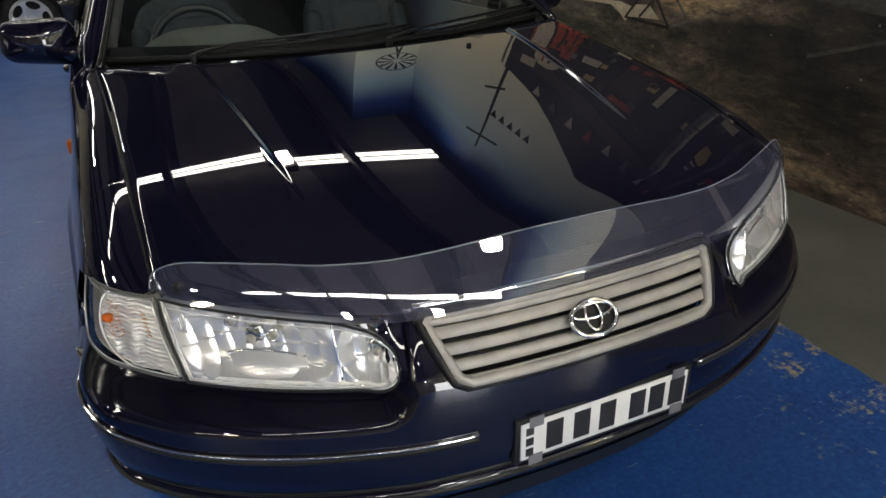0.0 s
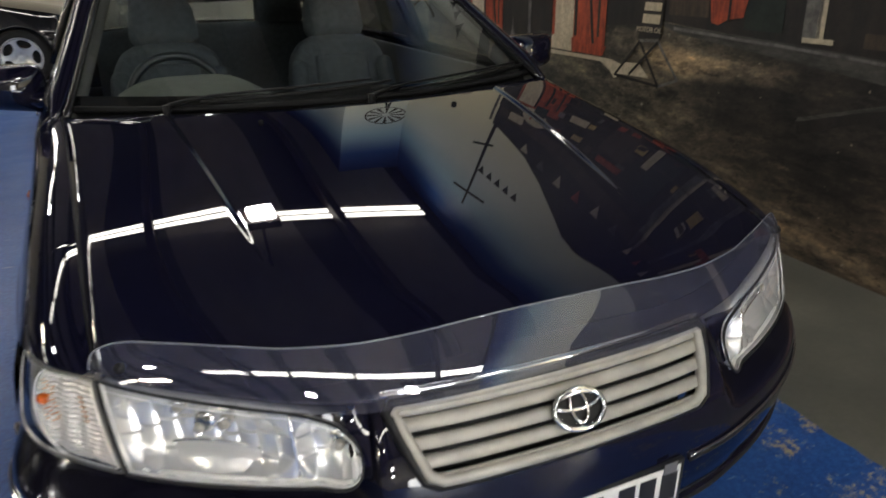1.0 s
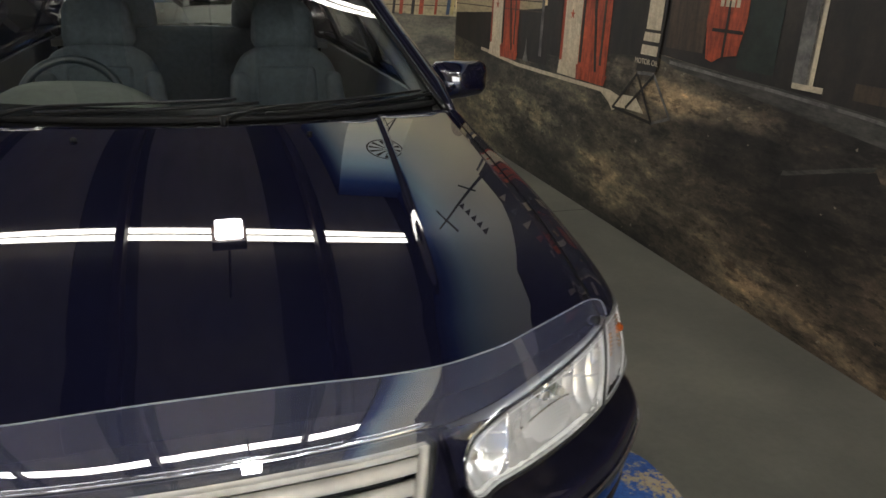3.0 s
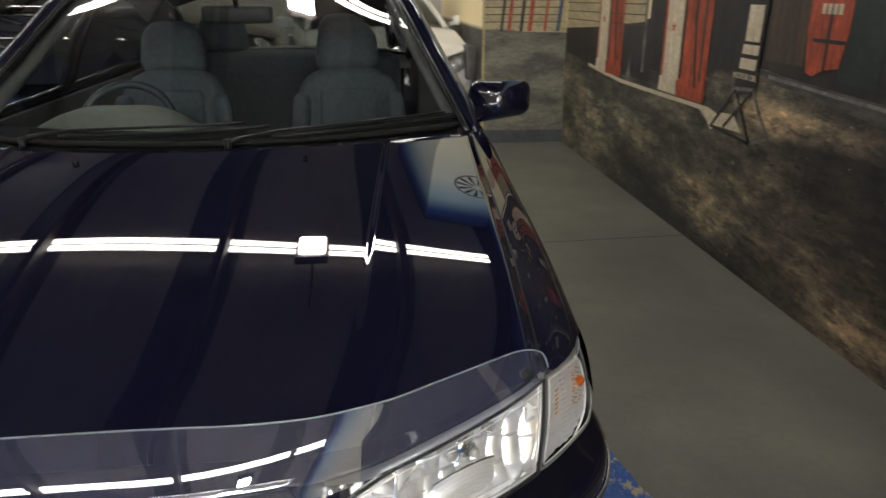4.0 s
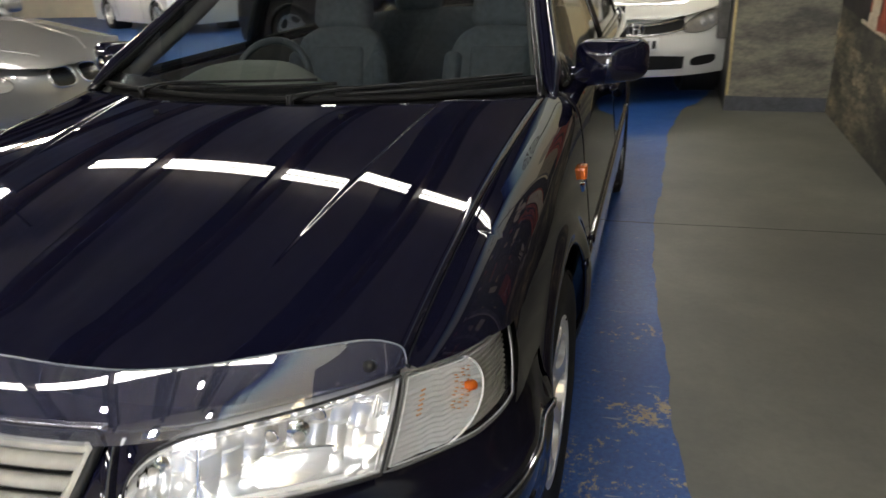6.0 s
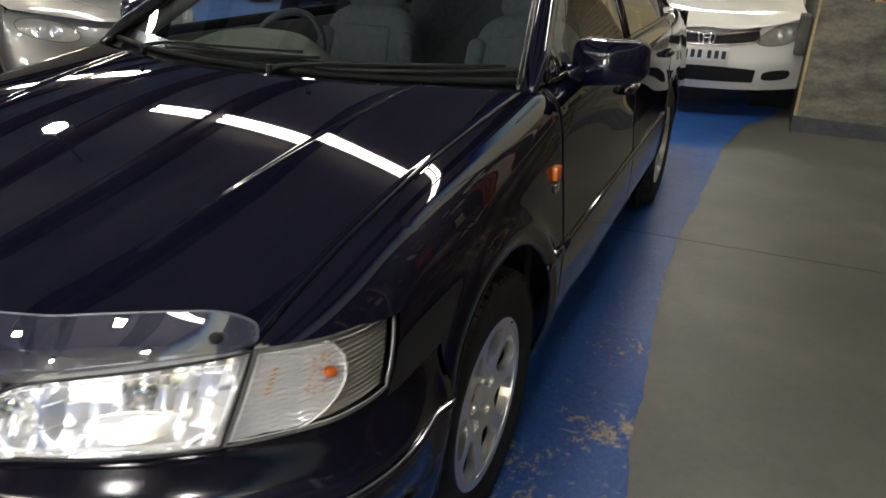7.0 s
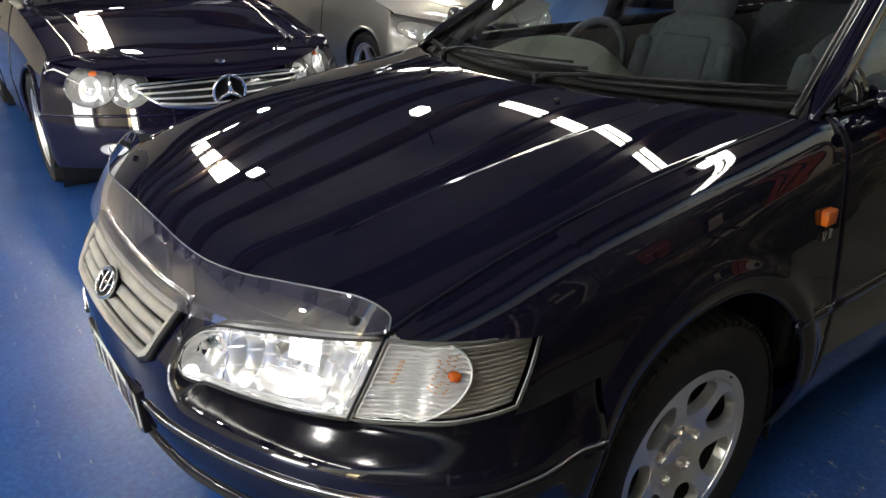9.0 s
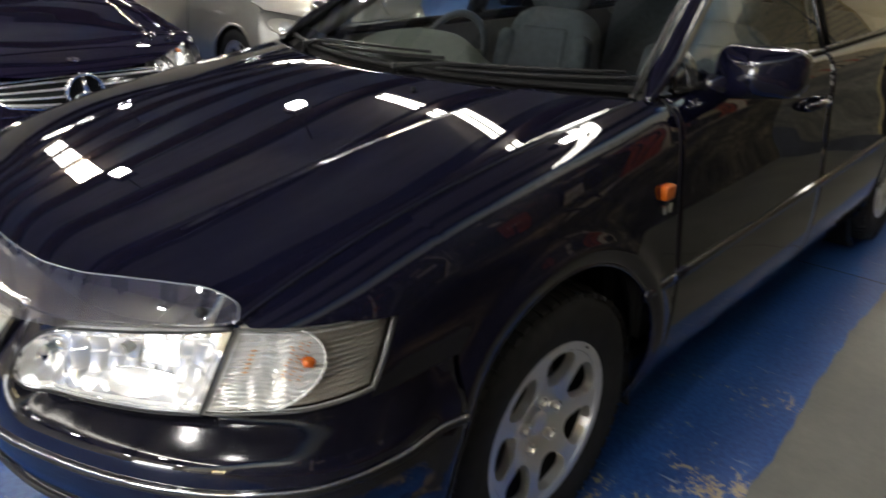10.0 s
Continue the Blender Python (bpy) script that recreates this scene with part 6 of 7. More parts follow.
# telegraph pole with crossarms and wires, and the windmill by the corner
on_wall("painted_mast", [(3.84, 2.6), (3.90, 2.6), (4.07, 4.3), (4.03, 4.3)], P_DARK, 2)
for z, w in ((4.05, 0.35), (3.2, 0.18)):
    on_wall("painted_crossarm", [(4.0 - w, z - 0.12), (4.0 - w, z - 0.08), (4.0 + w, z + 0.10), (4.0 + w, z + 0.06)], P_DARK, 2)
for k in range(5):
    on_wall("painted_flag", [(3.15 + 0.17 * k, 3.52 + 0.02 * k), (3.27 + 0.17 * k, 3.53 + 0.02 * k), (3.2 + 0.17 * k, 3.40 + 0.02 * k)], P_DARK, 2)
for k in range(12):
    a = 2 * math.pi * k / 12
    on_pier("painted_vane", [(2.06 + r * math.cos(a + d), 3.72 + r * math.sin(a + d)) for r, d in ((0.05, -0.1), (0.24, -0.1), (0.24, 0.1), (0.05, 0.1))], P_BROWN, 2)
wr_ = [(2.06 + r * math.cos(c), 3.72 + r * math.sin(c)) for r, cs_ in ((0.27, lin(0, 2 * math.pi - 0.02, 40)), (0.25, lin(2 * math.pi - 0.02, 0, 40))) for c in cs_]
on_pier("painted_wheel_ring", wr_, P_BROWN, 2)
# fence, legs and yellow grass on the pier's face
on_pier("painted_ground", wob([(PIER_X, 0.118), (2.31, 0.11), (2.31, 1.03), (PIER_X, 1.04)], 0.012, 10), P_MOSS, 0.6)
on_pier("painted_field", wob([(PIER_X, 1.03), (2.31, 1.0), (2.31, 1.75), (PIER_X, 1.75)], 0.02), P_TAN, 0.8)
for z in lin(1.09, 1.72, 11):
    on_pier("painted_rail", wob([(PIER_X, z), (2.3, z), (2.3, z + 0.008), (PIER_X, z + 0.008)], 0.006), P_BROWN, 1.4)
for x, w, m, z1 in ((1.77, 0.016, P_RED, 1.36), (1.88, 0.015, P_DARK, 1.33), (1.96, 0.02, P_RED, 1.36), (2.10, 0.012, P_RED, 1.36), (2.22, 0.016, P_BLUE, 1.3), (2.26, 0.014, P_YELLOW, 1.3), (1.70, 0.012, P_DARK, 1.3)):
    on_pier("painted_leg", [(x - w, 1.015), (x + w, 1.015), (x + w + 0.03, z1), (x - w + 0.03, z1)], m, 2)
on_pier("painted_corner", wob([(PIER_X, 0.13), (PIER_X + 0.022, 0.13), (PIER_X + 0.016, 1.75), (PIER_X, 1.75)], 0.003, 14), P_YELLOW, 1.8)
on_pier("painted_hill", wob([(PIER_X, 1.74), (2.31, 1.74), (2.31, 2.62), (2.0, 2.72), (1.75, 2.60), (PIER_X, 2.66)], 0.02, 10), strokes("mural_hill", (0.30, 0.245, 0.125), (0.17, 0.145, 0.078), 0.6, 0, 4, stretch=(1, 1, 2)), 0.8)


def tower_bar(a, c, w, m):
    L = math.hypot(c[0] - a[0], c[1] - a[1])
    nx, nz = -(c[1] - a[1]) / L * w, (c[0] - a[0]) / L * w
    on_pier("painted_tower_bar", [(a[0] + nx, a[1] + nz), (a[0] - nx, a[1] - nz), (c[0] - nx, c[1] - nz), (c[0] + nx, c[1] + nz)], m, 2.4)


for k in range(7):
    z0, z1 = 1.36 + 0.30 * k, 1.66 + 0.30 * k
    h0, h1 = 0.21 - 0.028 * k, 0.21 - 0.028 * (k + 1)
    for q in (-1, 1):
        tower_bar((2.0 + 0.008 * k + q * h0, z0), (2.008 + 0.008 * k + q * h1, z1), 0.010, P_DARK)
        tower_bar((2.0 + 0.008 * k + q * h0, z0), (2.008 + 0.008 * k - q * h1, z1), 0.006, P_DARK)
    tower_bar((2.0 + 0.008 * k - h0, z0), (2.0 + 0.008 * k + h0, z0), 0.007, P_DARK)
on_pier("painted_kick", wob([(PIER_X, 0.0), (2.31, 0.0), (2.31, 0.115), (PIER_X, 0.125)], 0.006), strokes("kick_paint", (0.060, 0.064, 0.074), (0.036, 0.038, 0.044), 0.6, 0, 6), 1)
tagged(box("pier_block", (PIER_X - 0.09, 6.25, 0.55), (PIER_X - 0.002, 6.6, 0.86), surface("block_stone", (0.10, 0.095, 0.085), (0.06, 0.058, 0.05), 0.8, 0, 14, bumpy=0.3), None, "", 0.012), "rough grey stone block on the pier flank", "stone block", kind="structure")

# ---- lamps of the hall ----
def floodlight(at, size, rz=0.0):
    t = thing("floodlight", at, "square white floodlight hung from the roof beams", "ceiling lamp", "hall lamps", rz)
    box("lamp_body", (-size / 2, -size / 2, 0.02), (size / 2, size / 2, 0.16), STEEL, t, "", 0.01)
    box("lamp_glass", (-size / 2 + 0.03, -size / 2 + 0.03, -0.085), (size / 2 - 0.03, size / 2 - 0.03, 0.02), LAMPGLOW, t, "glowing white lamp glass", 0.02)
    tube("lamp_stem", [(0, 0, 0.16), (0, 0, ROOF_Z + 0.02 - at[2])], 0.012, STEEL, t)


# lamps 1-5 follow visible reflections; the rest are unseen, added to raise the light
for p in ((0.13, 3.72, 3.75), (-6.15, 4.25, 4.1), (-6.95, 1.8, 4.1), (0.1, -2.45, 4.2), (1.3, -2.25, 3.9), (-2.6, -5.6, 4.1), (0.3, -4.9, 4.1), (-0.9, -8.3, 4.1), (1.5, -7.9, 4.1), (-6.5, -3.5, 4.1), (-5.0, 10.0, 4.1), (-12.0, 4.0, 4.1)):
    floodlight(p, 0.28)


# ---- the other cars ----
class Shell:
    """A car body from its measures: an outline seen from above, a shoulder height along it, and a cabin."""

    def __init__(self, L, W, tops, bow=0.30, tail=0.16, low=0.19, power=2.7):
        self.L, self.W = L, W
        self.top = smooth_fn([a for a, _ in tops], [z for _, z in tops])
        pts = []
        h = W / 2
        for i in range(33):
            x = h * math.sin(math.pi / 2 * i / 32)
            pts.append((x, bow * (x / h) ** power))
        y0 = pts[-1][1]
        side = [(h * (0.985 + 0.015 * math.sin(math.pi * t)), y0 + 0.02 + (L - y0 - tail - 0.04) * t) for t in lin(0, 1, 60)]
        side[0] = (h * 0.993, side[0][1])
        rear = [(h * 0.985 * math.cos(math.pi / 2 * t), L - tail * (math.cos(math.pi / 2 * t)) ** 3) for t in lin(0.02, 1, 30)]
        self.pts = [Vector((x, y, 0)) for x, y in pts + side + rear]
        s = [0.0]
        for a, c in zip(self.pts, self.pts[1:]):
            s.append(s[-1] + (c - a).length)
        self.s, self.low = np.array(s), low
        self.x, self.y = np.array([p.x for p in self.pts]), np.array([p.y for p in self.pts])
        tx, ty = np.gradient(self.x, self.s), np.gradient(self.y, self.s)
        k = np.ones(7) / 7
        self.tx, self.ty = [np.convolve(np.pad(a, 3, "edge"), k, "valid") for a in (tx, ty)]
        self.S = float(self.s[-1])

    def at_x(self, x):
        return float(np.interp(x, self.x[:33], self.s[:33]))

    def at_y(self, y):
        k = slice(20, 33 + 60)
        return float(np.interp(y, self.y[k], self.s[k]))

    def skin(self, s, z, off=0.0):
        sg = 1 if s >= 0 else -1
        a = min(abs(s), self.S)
        x, y, tx, ty = [float(np.interp(a, self.s, v)) for v in (self.x, self.y, self.tx, self.ty)]
        t = self.top(y)
        v = min(max((z - self.low) / (t - self.low), 0), 1)
        o = off - 0.085 * max(0, (v - 0.45) / 0.55) ** 2.2 - 0.03 * max(0, 1 - v / 0.28) ** 2 + 0.012 * math.exp(-((v - 0.42) / 0.12) ** 2)
        return (sg * (x + ty * o), y - tx * o, z)

    def deck_pt(self, u, y):
        a = self.at_y(y) if y > self.y[28] else float(np.interp(y, self.y[:33], self.s[:33]))
        if y > self.L - 0.25:
            a = float(np.interp(y, self.y[90:], self.s[90:]))
        p = self.skin(a, self.top(y))
        return (u * p[0], y, self.top(y) + 0.05 * (1 - abs(u) ** 2.4) * min(1, p[0] / 0.6))


def car_body(root, sh, mat, axles, wheel_r, cabin, spokes, rim_mat=ALLOY, glass_mat=GLASS, rim=0.215):
    """Panels, cabin and wheels; returns the body part. cabin: screen base, roof front, roof rear, rear base, roof height, half widths below and above."""
    R = wheel_r + 0.035
    ss, zs = lin(-sh.S, sh.S, 300), lin(0, 1, 34)
    verts, drop = [], []
    for s in ss:
        for v in zs:
            y = float(np.interp(abs(s), sh.s, sh.y))
            p = sh.skin(s, sh.low + (sh.top(y) - sh.low) * v)
            cut = False
            for ay in axles:
                r = math.hypot(p[1] - ay, p[2] - wheel_r)
                if r < R and abs(p[0]) > 0.5:
                    if r > R - 0.045:
                        k = R / r
                        p = (p[0], ay + (p[1] - ay) * k, wheel_r + (p[2] - wheel_r) * k)
                    else:
                        cut = True
            verts.append(p)
            drop.append(cut)
    nv = len(zs)
    faces = []
    for i in range(len(ss) - 1):
        for j in range(nv - 1):
            q = (i * nv + j, (i + 1) * nv + j, (i + 1) * nv + j + 1, i * nv + j + 1)
            if not any(drop[k] for k in q):
                faces.append(q)
    body = link_mesh("body", verts, faces, mat, root)
    c0, r0, r1, c1, H, wb, wr = cabin
    bonnet_o = sheet("bonnet", lambda u, v: sh.deck_pt(u * 0.995, 0.004 + (c0 + 0.12 - 0.004) * v ** 1.5), lin(-1, 1, 40), lin(0, 1, 40), mat, root)
    sheet("boot_lid", lambda u, v: sh.deck_pt(u * 0.995, c1 - 0.1 + (sh.L - 0.006 - c1 + 0.1) * (1 - (1 - v) ** 1.5)), lin(-1, 1, 20), lin(0, 1, 16), mat, root)
    sheet("belt_deck", lambda u, v: (lambda p: (p[0], p[1], p[2] - 0.06 * (1 - abs(u) ** 6)))(sh.deck_pt(u, c0 + (c1 - c0) * v)), lin(-1, 1, 24), lin(0, 1, 20), TRIM, root)
    box("underbody", (-sh.W / 2 + 0.2, 0.6, sh.low - 0.02), (sh.W / 2 - 0.2, sh.L - 0.5, sh.low + 0.12), BLACK, root)

    def zb(y):
        return sh.top(y) + 0.02

    def scr(u, v):
        a = Vector((u * wb * 0.97, c0 + 0.16 * u * u, zb(c0) + 0.03 * (1 - u * u)))
        c = Vector((u * wr * 0.95, r0 + 0.08 * u * u, H - 0.03 * u * u - 0.012))
        return tuple(a.lerp(c, v) + Vector((0, -0.012, 0.02)) * math.sin(math.pi * v))

    def rear(u, v):
        a = Vector((u * wr * 0.95, r1 - 0.05 * u * u, H - 0.03 * u * u - 0.012))
        c = Vector((u * wb * 0.95, c1 - 0.1 * u * u, zb(c1) + 0.02 * (1 - u * u)))
        return tuple(a.lerp(c, v) + Vector((0, 0.01, 0.015)) * math.sin(math.pi * v))

    def flank(sg, t, v):
        b_ = Vector((wb, c0 + 0.16 + (c1 - 0.1 - c0 - 0.16) * t, 0))
        b_.z = zb(b_.y) - 0.01
        yt = r0 + 0.08 + (r1 - 0.05 - r0 - 0.08) * t
        q = Vector((wr, yt, H - 0.045))
        p = b_.lerp(q, v)
        return (sg * (p.x + 0.02 * math.sin(math.pi * v)), p.y, p.z)

    ws_ = sheet("windscreen", scr, lin(-1, 1, 16), lin(0, 1, 10), glass_mat, root)
    rw = sheet("rear_window", rear, lin(-1, 1, 16), lin(0, 1, 10), DARKGLASS, root)
    sheet("roof", lambda u, v: (u * wr, r0 + 0.08 * u * u + (r1 - r0 - 0.13 * u * u) * v, H - 0.035 * abs(u) ** 2.5 + 0.012 * math.sin(math.pi * v)), lin(-1, 1, 16), lin(0, 1, 14), mat, root, "", 0.03)
    for sg in (1, -1):
        g = sheet("side_window", lambda t, v: flank(sg, t, v), lin(0.03, 0.97, 20), lin(0, 1, 8), DARKGLASS, root)
        for o in (ws_, rw, g):
            o.visible_shadow = False
        for t, r in ((0.0, 0.03), (0.48, 0.035), (1.0, 0.05)):
            tube("pillar", [flank(sg, t, v) for v in lin(0, 1, 8)], r, mat if t != 0.48 else GLOSSBLACK, root, sides=8)
        tube("window_trim", [flank(sg, t, 0.0) for t in lin(0, 1, 20)], 0.014, GLOSSBLACK, root, sides=6)
        tube("roof_rail", [flank(sg, t, 1.0) for t in lin(0, 1, 16)], 0.022, mat, root, sides=8)
        # mirror, handle, door shut lines
        m = part("door_mirror", box_bm(bmesh.new(), (-0.09, -0.05, -0.055), (0.09, 0.05, 0.055), 0.04, 4), mat, root)
        m.matrix_basis = pose(sg * (sh.W / 2 + 0.075), c0 + 0.38, zb(c0 + 0.3) + 0.055)
        tube("mirror_arm", [(-sg * 0.12, 0, -0.04), (0, 0, -0.02)], 0.022, mat, m, sides=8)
        for ay in axles:
            w = lathe("wheel_well", [(R + 0.02, sg * (sh.W / 2 - 0.05)), (R + 0.02, sg * 0.5), (0.02, sg * 0.49)], BLACK, root, sides=32)
            w.matrix_basis = pose(0, ay, wheel_r)
            tube("arch_lip", [(sg * (abs(sh.skin(sh.at_y(ay + R * math.cos(c)), wheel_r + R * math.sin(c))[0]) + 0.002), ay + R * math.cos(c), wheel_r + R * math.sin(c)) for c in lin(radians(-5), radians(185), 30)], 0.012, mat, root, sides=6)
            alloy_wheel("wheel", root, (sg * (sh.W / 2 - 0.115), ay, wheel_r), sg, wheel_r, rim, 0.21, spokes, rim_mat)
        for y in (c0 + 0.32, (c0 + c1) / 2 + 0.1):
            tube("door_gap", [sh.skin(sg * sh.at_y(y), z, 0.001) for z in lin(0.28, sh.top(y), 14)], 0.004, GLOSSBLACK, root, sides=5)
        p = sh.skin(sg * sh.at_y((c0 + c1) / 2 - 0.05), sh.top(2.2) - 0.14)
        tube("door_handle", [(p[0], p[1] - 0.1, p[2]), (p[0] + sg * 0.03, p[1] - 0.06, p[2]), (p[0] + sg * 0.03, p[1] + 0.06, p[2]), (p[0], p[1] + 0.09, p[2])], 0.014, mat, root, sides=8)
    # seats and wheel inside
    for x in (-0.36, 0.36):
        sb = part("seat_back", box_bm(bmesh.new(), (x - 0.24, c0 + 1.05, 0.5), (x + 0.24, c0 + 1.2, 1.05), 0.05, 3), BLACK, root)
        part("headrest", box_bm(bmesh.new(), (x - 0.12, c0 + 1.1, 1.07), (x + 0.12, c0 + 1.2, 1.22), 0.04, 3), BLACK, sb)
    c = Vector((-0.36, c0 + 0.62, zb(c0) - 0.01))
    tube("steering_wheel", [c + Vector((0.18 * math.cos(a), 0.07 * math.sin(a), 0.16 * math.sin(a))) for a in lin(0, 2 * math.pi, 31)[:-1]], 0.014, BLACK, root, closed=True, sides=8)
    sheet("dashboard", lambda x, v: (x, c0 + 0.02 + 0.5 * v + 0.14 * (x / 0.66) ** 2 * (1 - v), zb(c0) + 0.01 - 0.02 * v), lin(-0.66, 0.66, 12), lin(0, 1, 6), BLACK, root)
    return bonnet_o


def patch(name, sh, root, s0, z0, rs, rz, mat, off=0.004, dome=0.0, tilt=0.0, shape=2.0, label="", grow=0.0, rings=8):
    """A rounded patch that follows the body, swelling by dome."""
    def fn(a, r):
        ca, sa = math.cos(a), math.sin(a)
        q = (abs(ca) ** shape + abs(sa) ** shape) ** (-1 / shape)
        du, dz = rs * r * q * ca, rz * r * q * sa
        dz += tilt * du + grow * du * dz
        return sh.skin(s0 + du, z0 + dz, off + dome * (1 - r * r))
    ob = sheet(name, fn, lin(0, 2 * math.pi, 49), lin(0.0, 1, rings), mat, root, label)
    return ob


def lamp(name, sh, root, s0, z0, rs, rz, label, tilt=0.0, shape=2.0, grow=0.0, bowls=((0, 0, 0.8),), amber=False, bed_mat=REFLECTOR):
    bed = patch(name, sh, root, s0, z0, rs, rz, bed_mat, 0.004, -0.003, tilt, shape, label, grow)
    ring = [sh.skin(s0 + rs * (abs(math.cos(a)) ** shape + abs(math.sin(a)) ** shape) ** (-1 / shape) * math.cos(a), z0 + (lambda q, du: rz * q * math.sin(a) * (1 + grow * du) + tilt * du)((abs(math.cos(a)) ** shape + abs(math.sin(a)) ** shape) ** (-1 / shape), rs * (abs(math.cos(a)) ** shape + abs(math.sin(a)) ** shape) ** (-1 / shape) * math.cos(a)), 0.006) for a in lin(0, 2 * math.pi, 49)[:-1]]
    tube("lamp_rim", ring, 0.003, LAMP_GREY, bed, closed=True, sides=6)
    for du, dz, k in bowls:
        rr = min(abs(rs), rz) * k
        sg = 1 if rs > 0 else 1
        patch("lamp_bowl", sh, bed, s0 + du, z0 + dz, rr, rr, SPARKLE, 0.008, 0.006, rings=6)
        patch("bulb_eye", sh, bed, s0 + du, z0 + dz, rr * 0.6, rr * 0.6, SPARKLE, 0.011, 0.014, rings=6)
        patch("bulb_core", sh, bed, s0 + du, z0 + dz, rr * 0.16, rr * 0.16, GLOSSBLACK, 0.022, 0.006, rings=5)
    if amber:
        patch("amber_bulb", sh, bed, s0 + rs * 0.1, z0 + rz * 0.6, rz * 0.22, rz * 0.12, AMBER, 0.012, 0.004, rings=5)
    ln = patch("lamp_lens", sh, bed, s0, z0, rs * 0.99, rz * 0.99, LENS, 0.02, 0.018, tilt, shape, "", grow)
    ln.visible_shadow = False
    return bed


# indigo coupe with twin oval lamps
mb = thing("coupe", (-2.35, 1.2, 0), "glossy indigo coupe with twin oval headlamps and slatted grille", "car", "parked cars", 88)
ms = Shell(4.64, 1.76, [(0, 0.66), (0.25, 0.722), (0.7, 0.815), (1.25, 0.915), (1.6, 0.95), (3.4, 0.985), (4.2, 0.95), (4.64, 0.88)], 0.42, 0.2, power=2.3)
mbon = car_body(mb, ms, INDIGO, (0.86, 3.58), 0.32, (1.32, 2.0, 3.0, 3.85, 1.40, 0.72, 0.54), 7, rim=0.225)
for sg in (1, -1):
    lamp("headlamp", ms, mb, sg * ms.at_x(0.67), 0.632, 0.138, 0.102, "large clear oval headlamp with an amber bulb", bed_mat=DIM_FIELD, amber=True, bowls=((0, -0.012, 0.60),))
    lamp("headlamp", ms, mb, sg * (ms.at_x(0.67) - 0.205), 0.615, 0.106, 0.090, "smaller clear oval headlamp", bed_mat=DIM_FIELD, bowls=((0, 0, 0.58),))
    lamp("fog_lamp", ms, mb, sg * ms.at_x(0.60), 0.305, 0.075, 0.034, "small chrome fog lamp", bowls=((0, 0, 0.8),))
    tube("bonnet_crease", [(lambda q: (q[0], q[1], q[2] + 0.001))(ms.deck_pt(sg * (0.62 + 0.16 * t), 0.2 + 1.1 * t)) for t in lin(0, 1, 20)], 0.008, INDIGO, mbon, sides=8, flat=0.5)
    for q_, r_ in ((0.70, 0.012), (0.84, 0.014)):
        tube("wing_rib", [(lambda p: (p[0], p[1], p[2] - 0.004))(ms.deck_pt(sg * (q_ + 0.05 * t), 0.30 + 1.0 * t)) for t in lin(0, 1, 20)], r_, INDIGO, mbon, sides=10, flat=0.7)
    tube("bumper_strip", [ms.skin(sg * s, 0.485, 0.006) for s in lin(ms.at_x(0.25), ms.at_y(0.50), 30)], 0.008, INDIGO, mb, sides=8)
gs = 0.50
gfn = lambda u, v, o=0.0: ms.skin(u * ms.at_x(gs * (0.70 + 0.3 * v)), 0.50 + (0.152 - 0.02 * u * u) * v + 0.03 * u * u * (1 - v), o)
mg = sheet("grille", lambda u, v: gfn(u, v, 0.005), lin(-1, 1, 30), lin(0, 1, 6), GLOSSBLACK, mb, "black grille with chrome slats and a star")
tube("grille_rim", ring_of(lambda u, v: gfn(2 * u - 1, v, 0.008)), 0.011, CHROME, mg, closed=True, sides=8)
for k in range(4):
    tube("slat", [gfn(u, 0.14 + 0.24 * k, 0.016) for u in lin(-0.97, 0.97, 24)], 0.0068, ALLOY, mg, sides=8, flat=0.8)
sc0 = Vector(gfn(0, 0.5, 0.045))
star = tube("star_ring", [sc0 + Vector((0.088 * math.cos(a), -0.02 * math.sin(a) + 0.01, 0.088 * math.sin(a))) for a in lin(0, 2 * math.pi, 37)[:-1]], 0.0085, CHROME, mg, "chrome ring badge with three arms", closed=True, up=(0, 1, 0))
plate("ring_back", [sc0 + Vector((0.08 * math.cos(a), 0.014, 0.08 * math.sin(a))) for a in lin(0, 2 * math.pi, 33)[:-1]], (0, 1, 0), 0.004, GLOSSBLACK, star)
for k in range(3):
    a = math.pi / 2 + 2 * math.pi * k / 3
    tube("star_arm", [sc0 + Vector((0, -0.006, 0)), sc0 + Vector((0.08 * math.cos(a), 0.006, 0.08 * math.sin(a)))], [0.014, 0.004], CHROME, star, sides=8)
q = ms.deck_pt(0, 0.10)
lathe("bonnet_badge", [(0.001, 0.006), (0.024, 0.005), (0.028, 0)], CHROME, mbon, sides=24, axis="z").matrix_basis = pose(0, 0.10, q[2] + 0.002, 14)
sheet("lower_intake", lambda u, v: ms.skin(u * ms.at_x(0.48), 0.26 + 0.13 * v, 0.003), lin(-1, 1, 20), lin(0, 1, 4), BLACK, mb)
card = link_mesh("price_card", [(0.40, 1.58, 1.09), (0.70, 1.64, 1.08), (0.68, 1.84, 1.22), (0.38, 1.78, 1.23)], [(0, 1, 2, 3)], WHITE, mb, "white price card behind the windscreen", smooth=False)
thicken(card, 0.002)

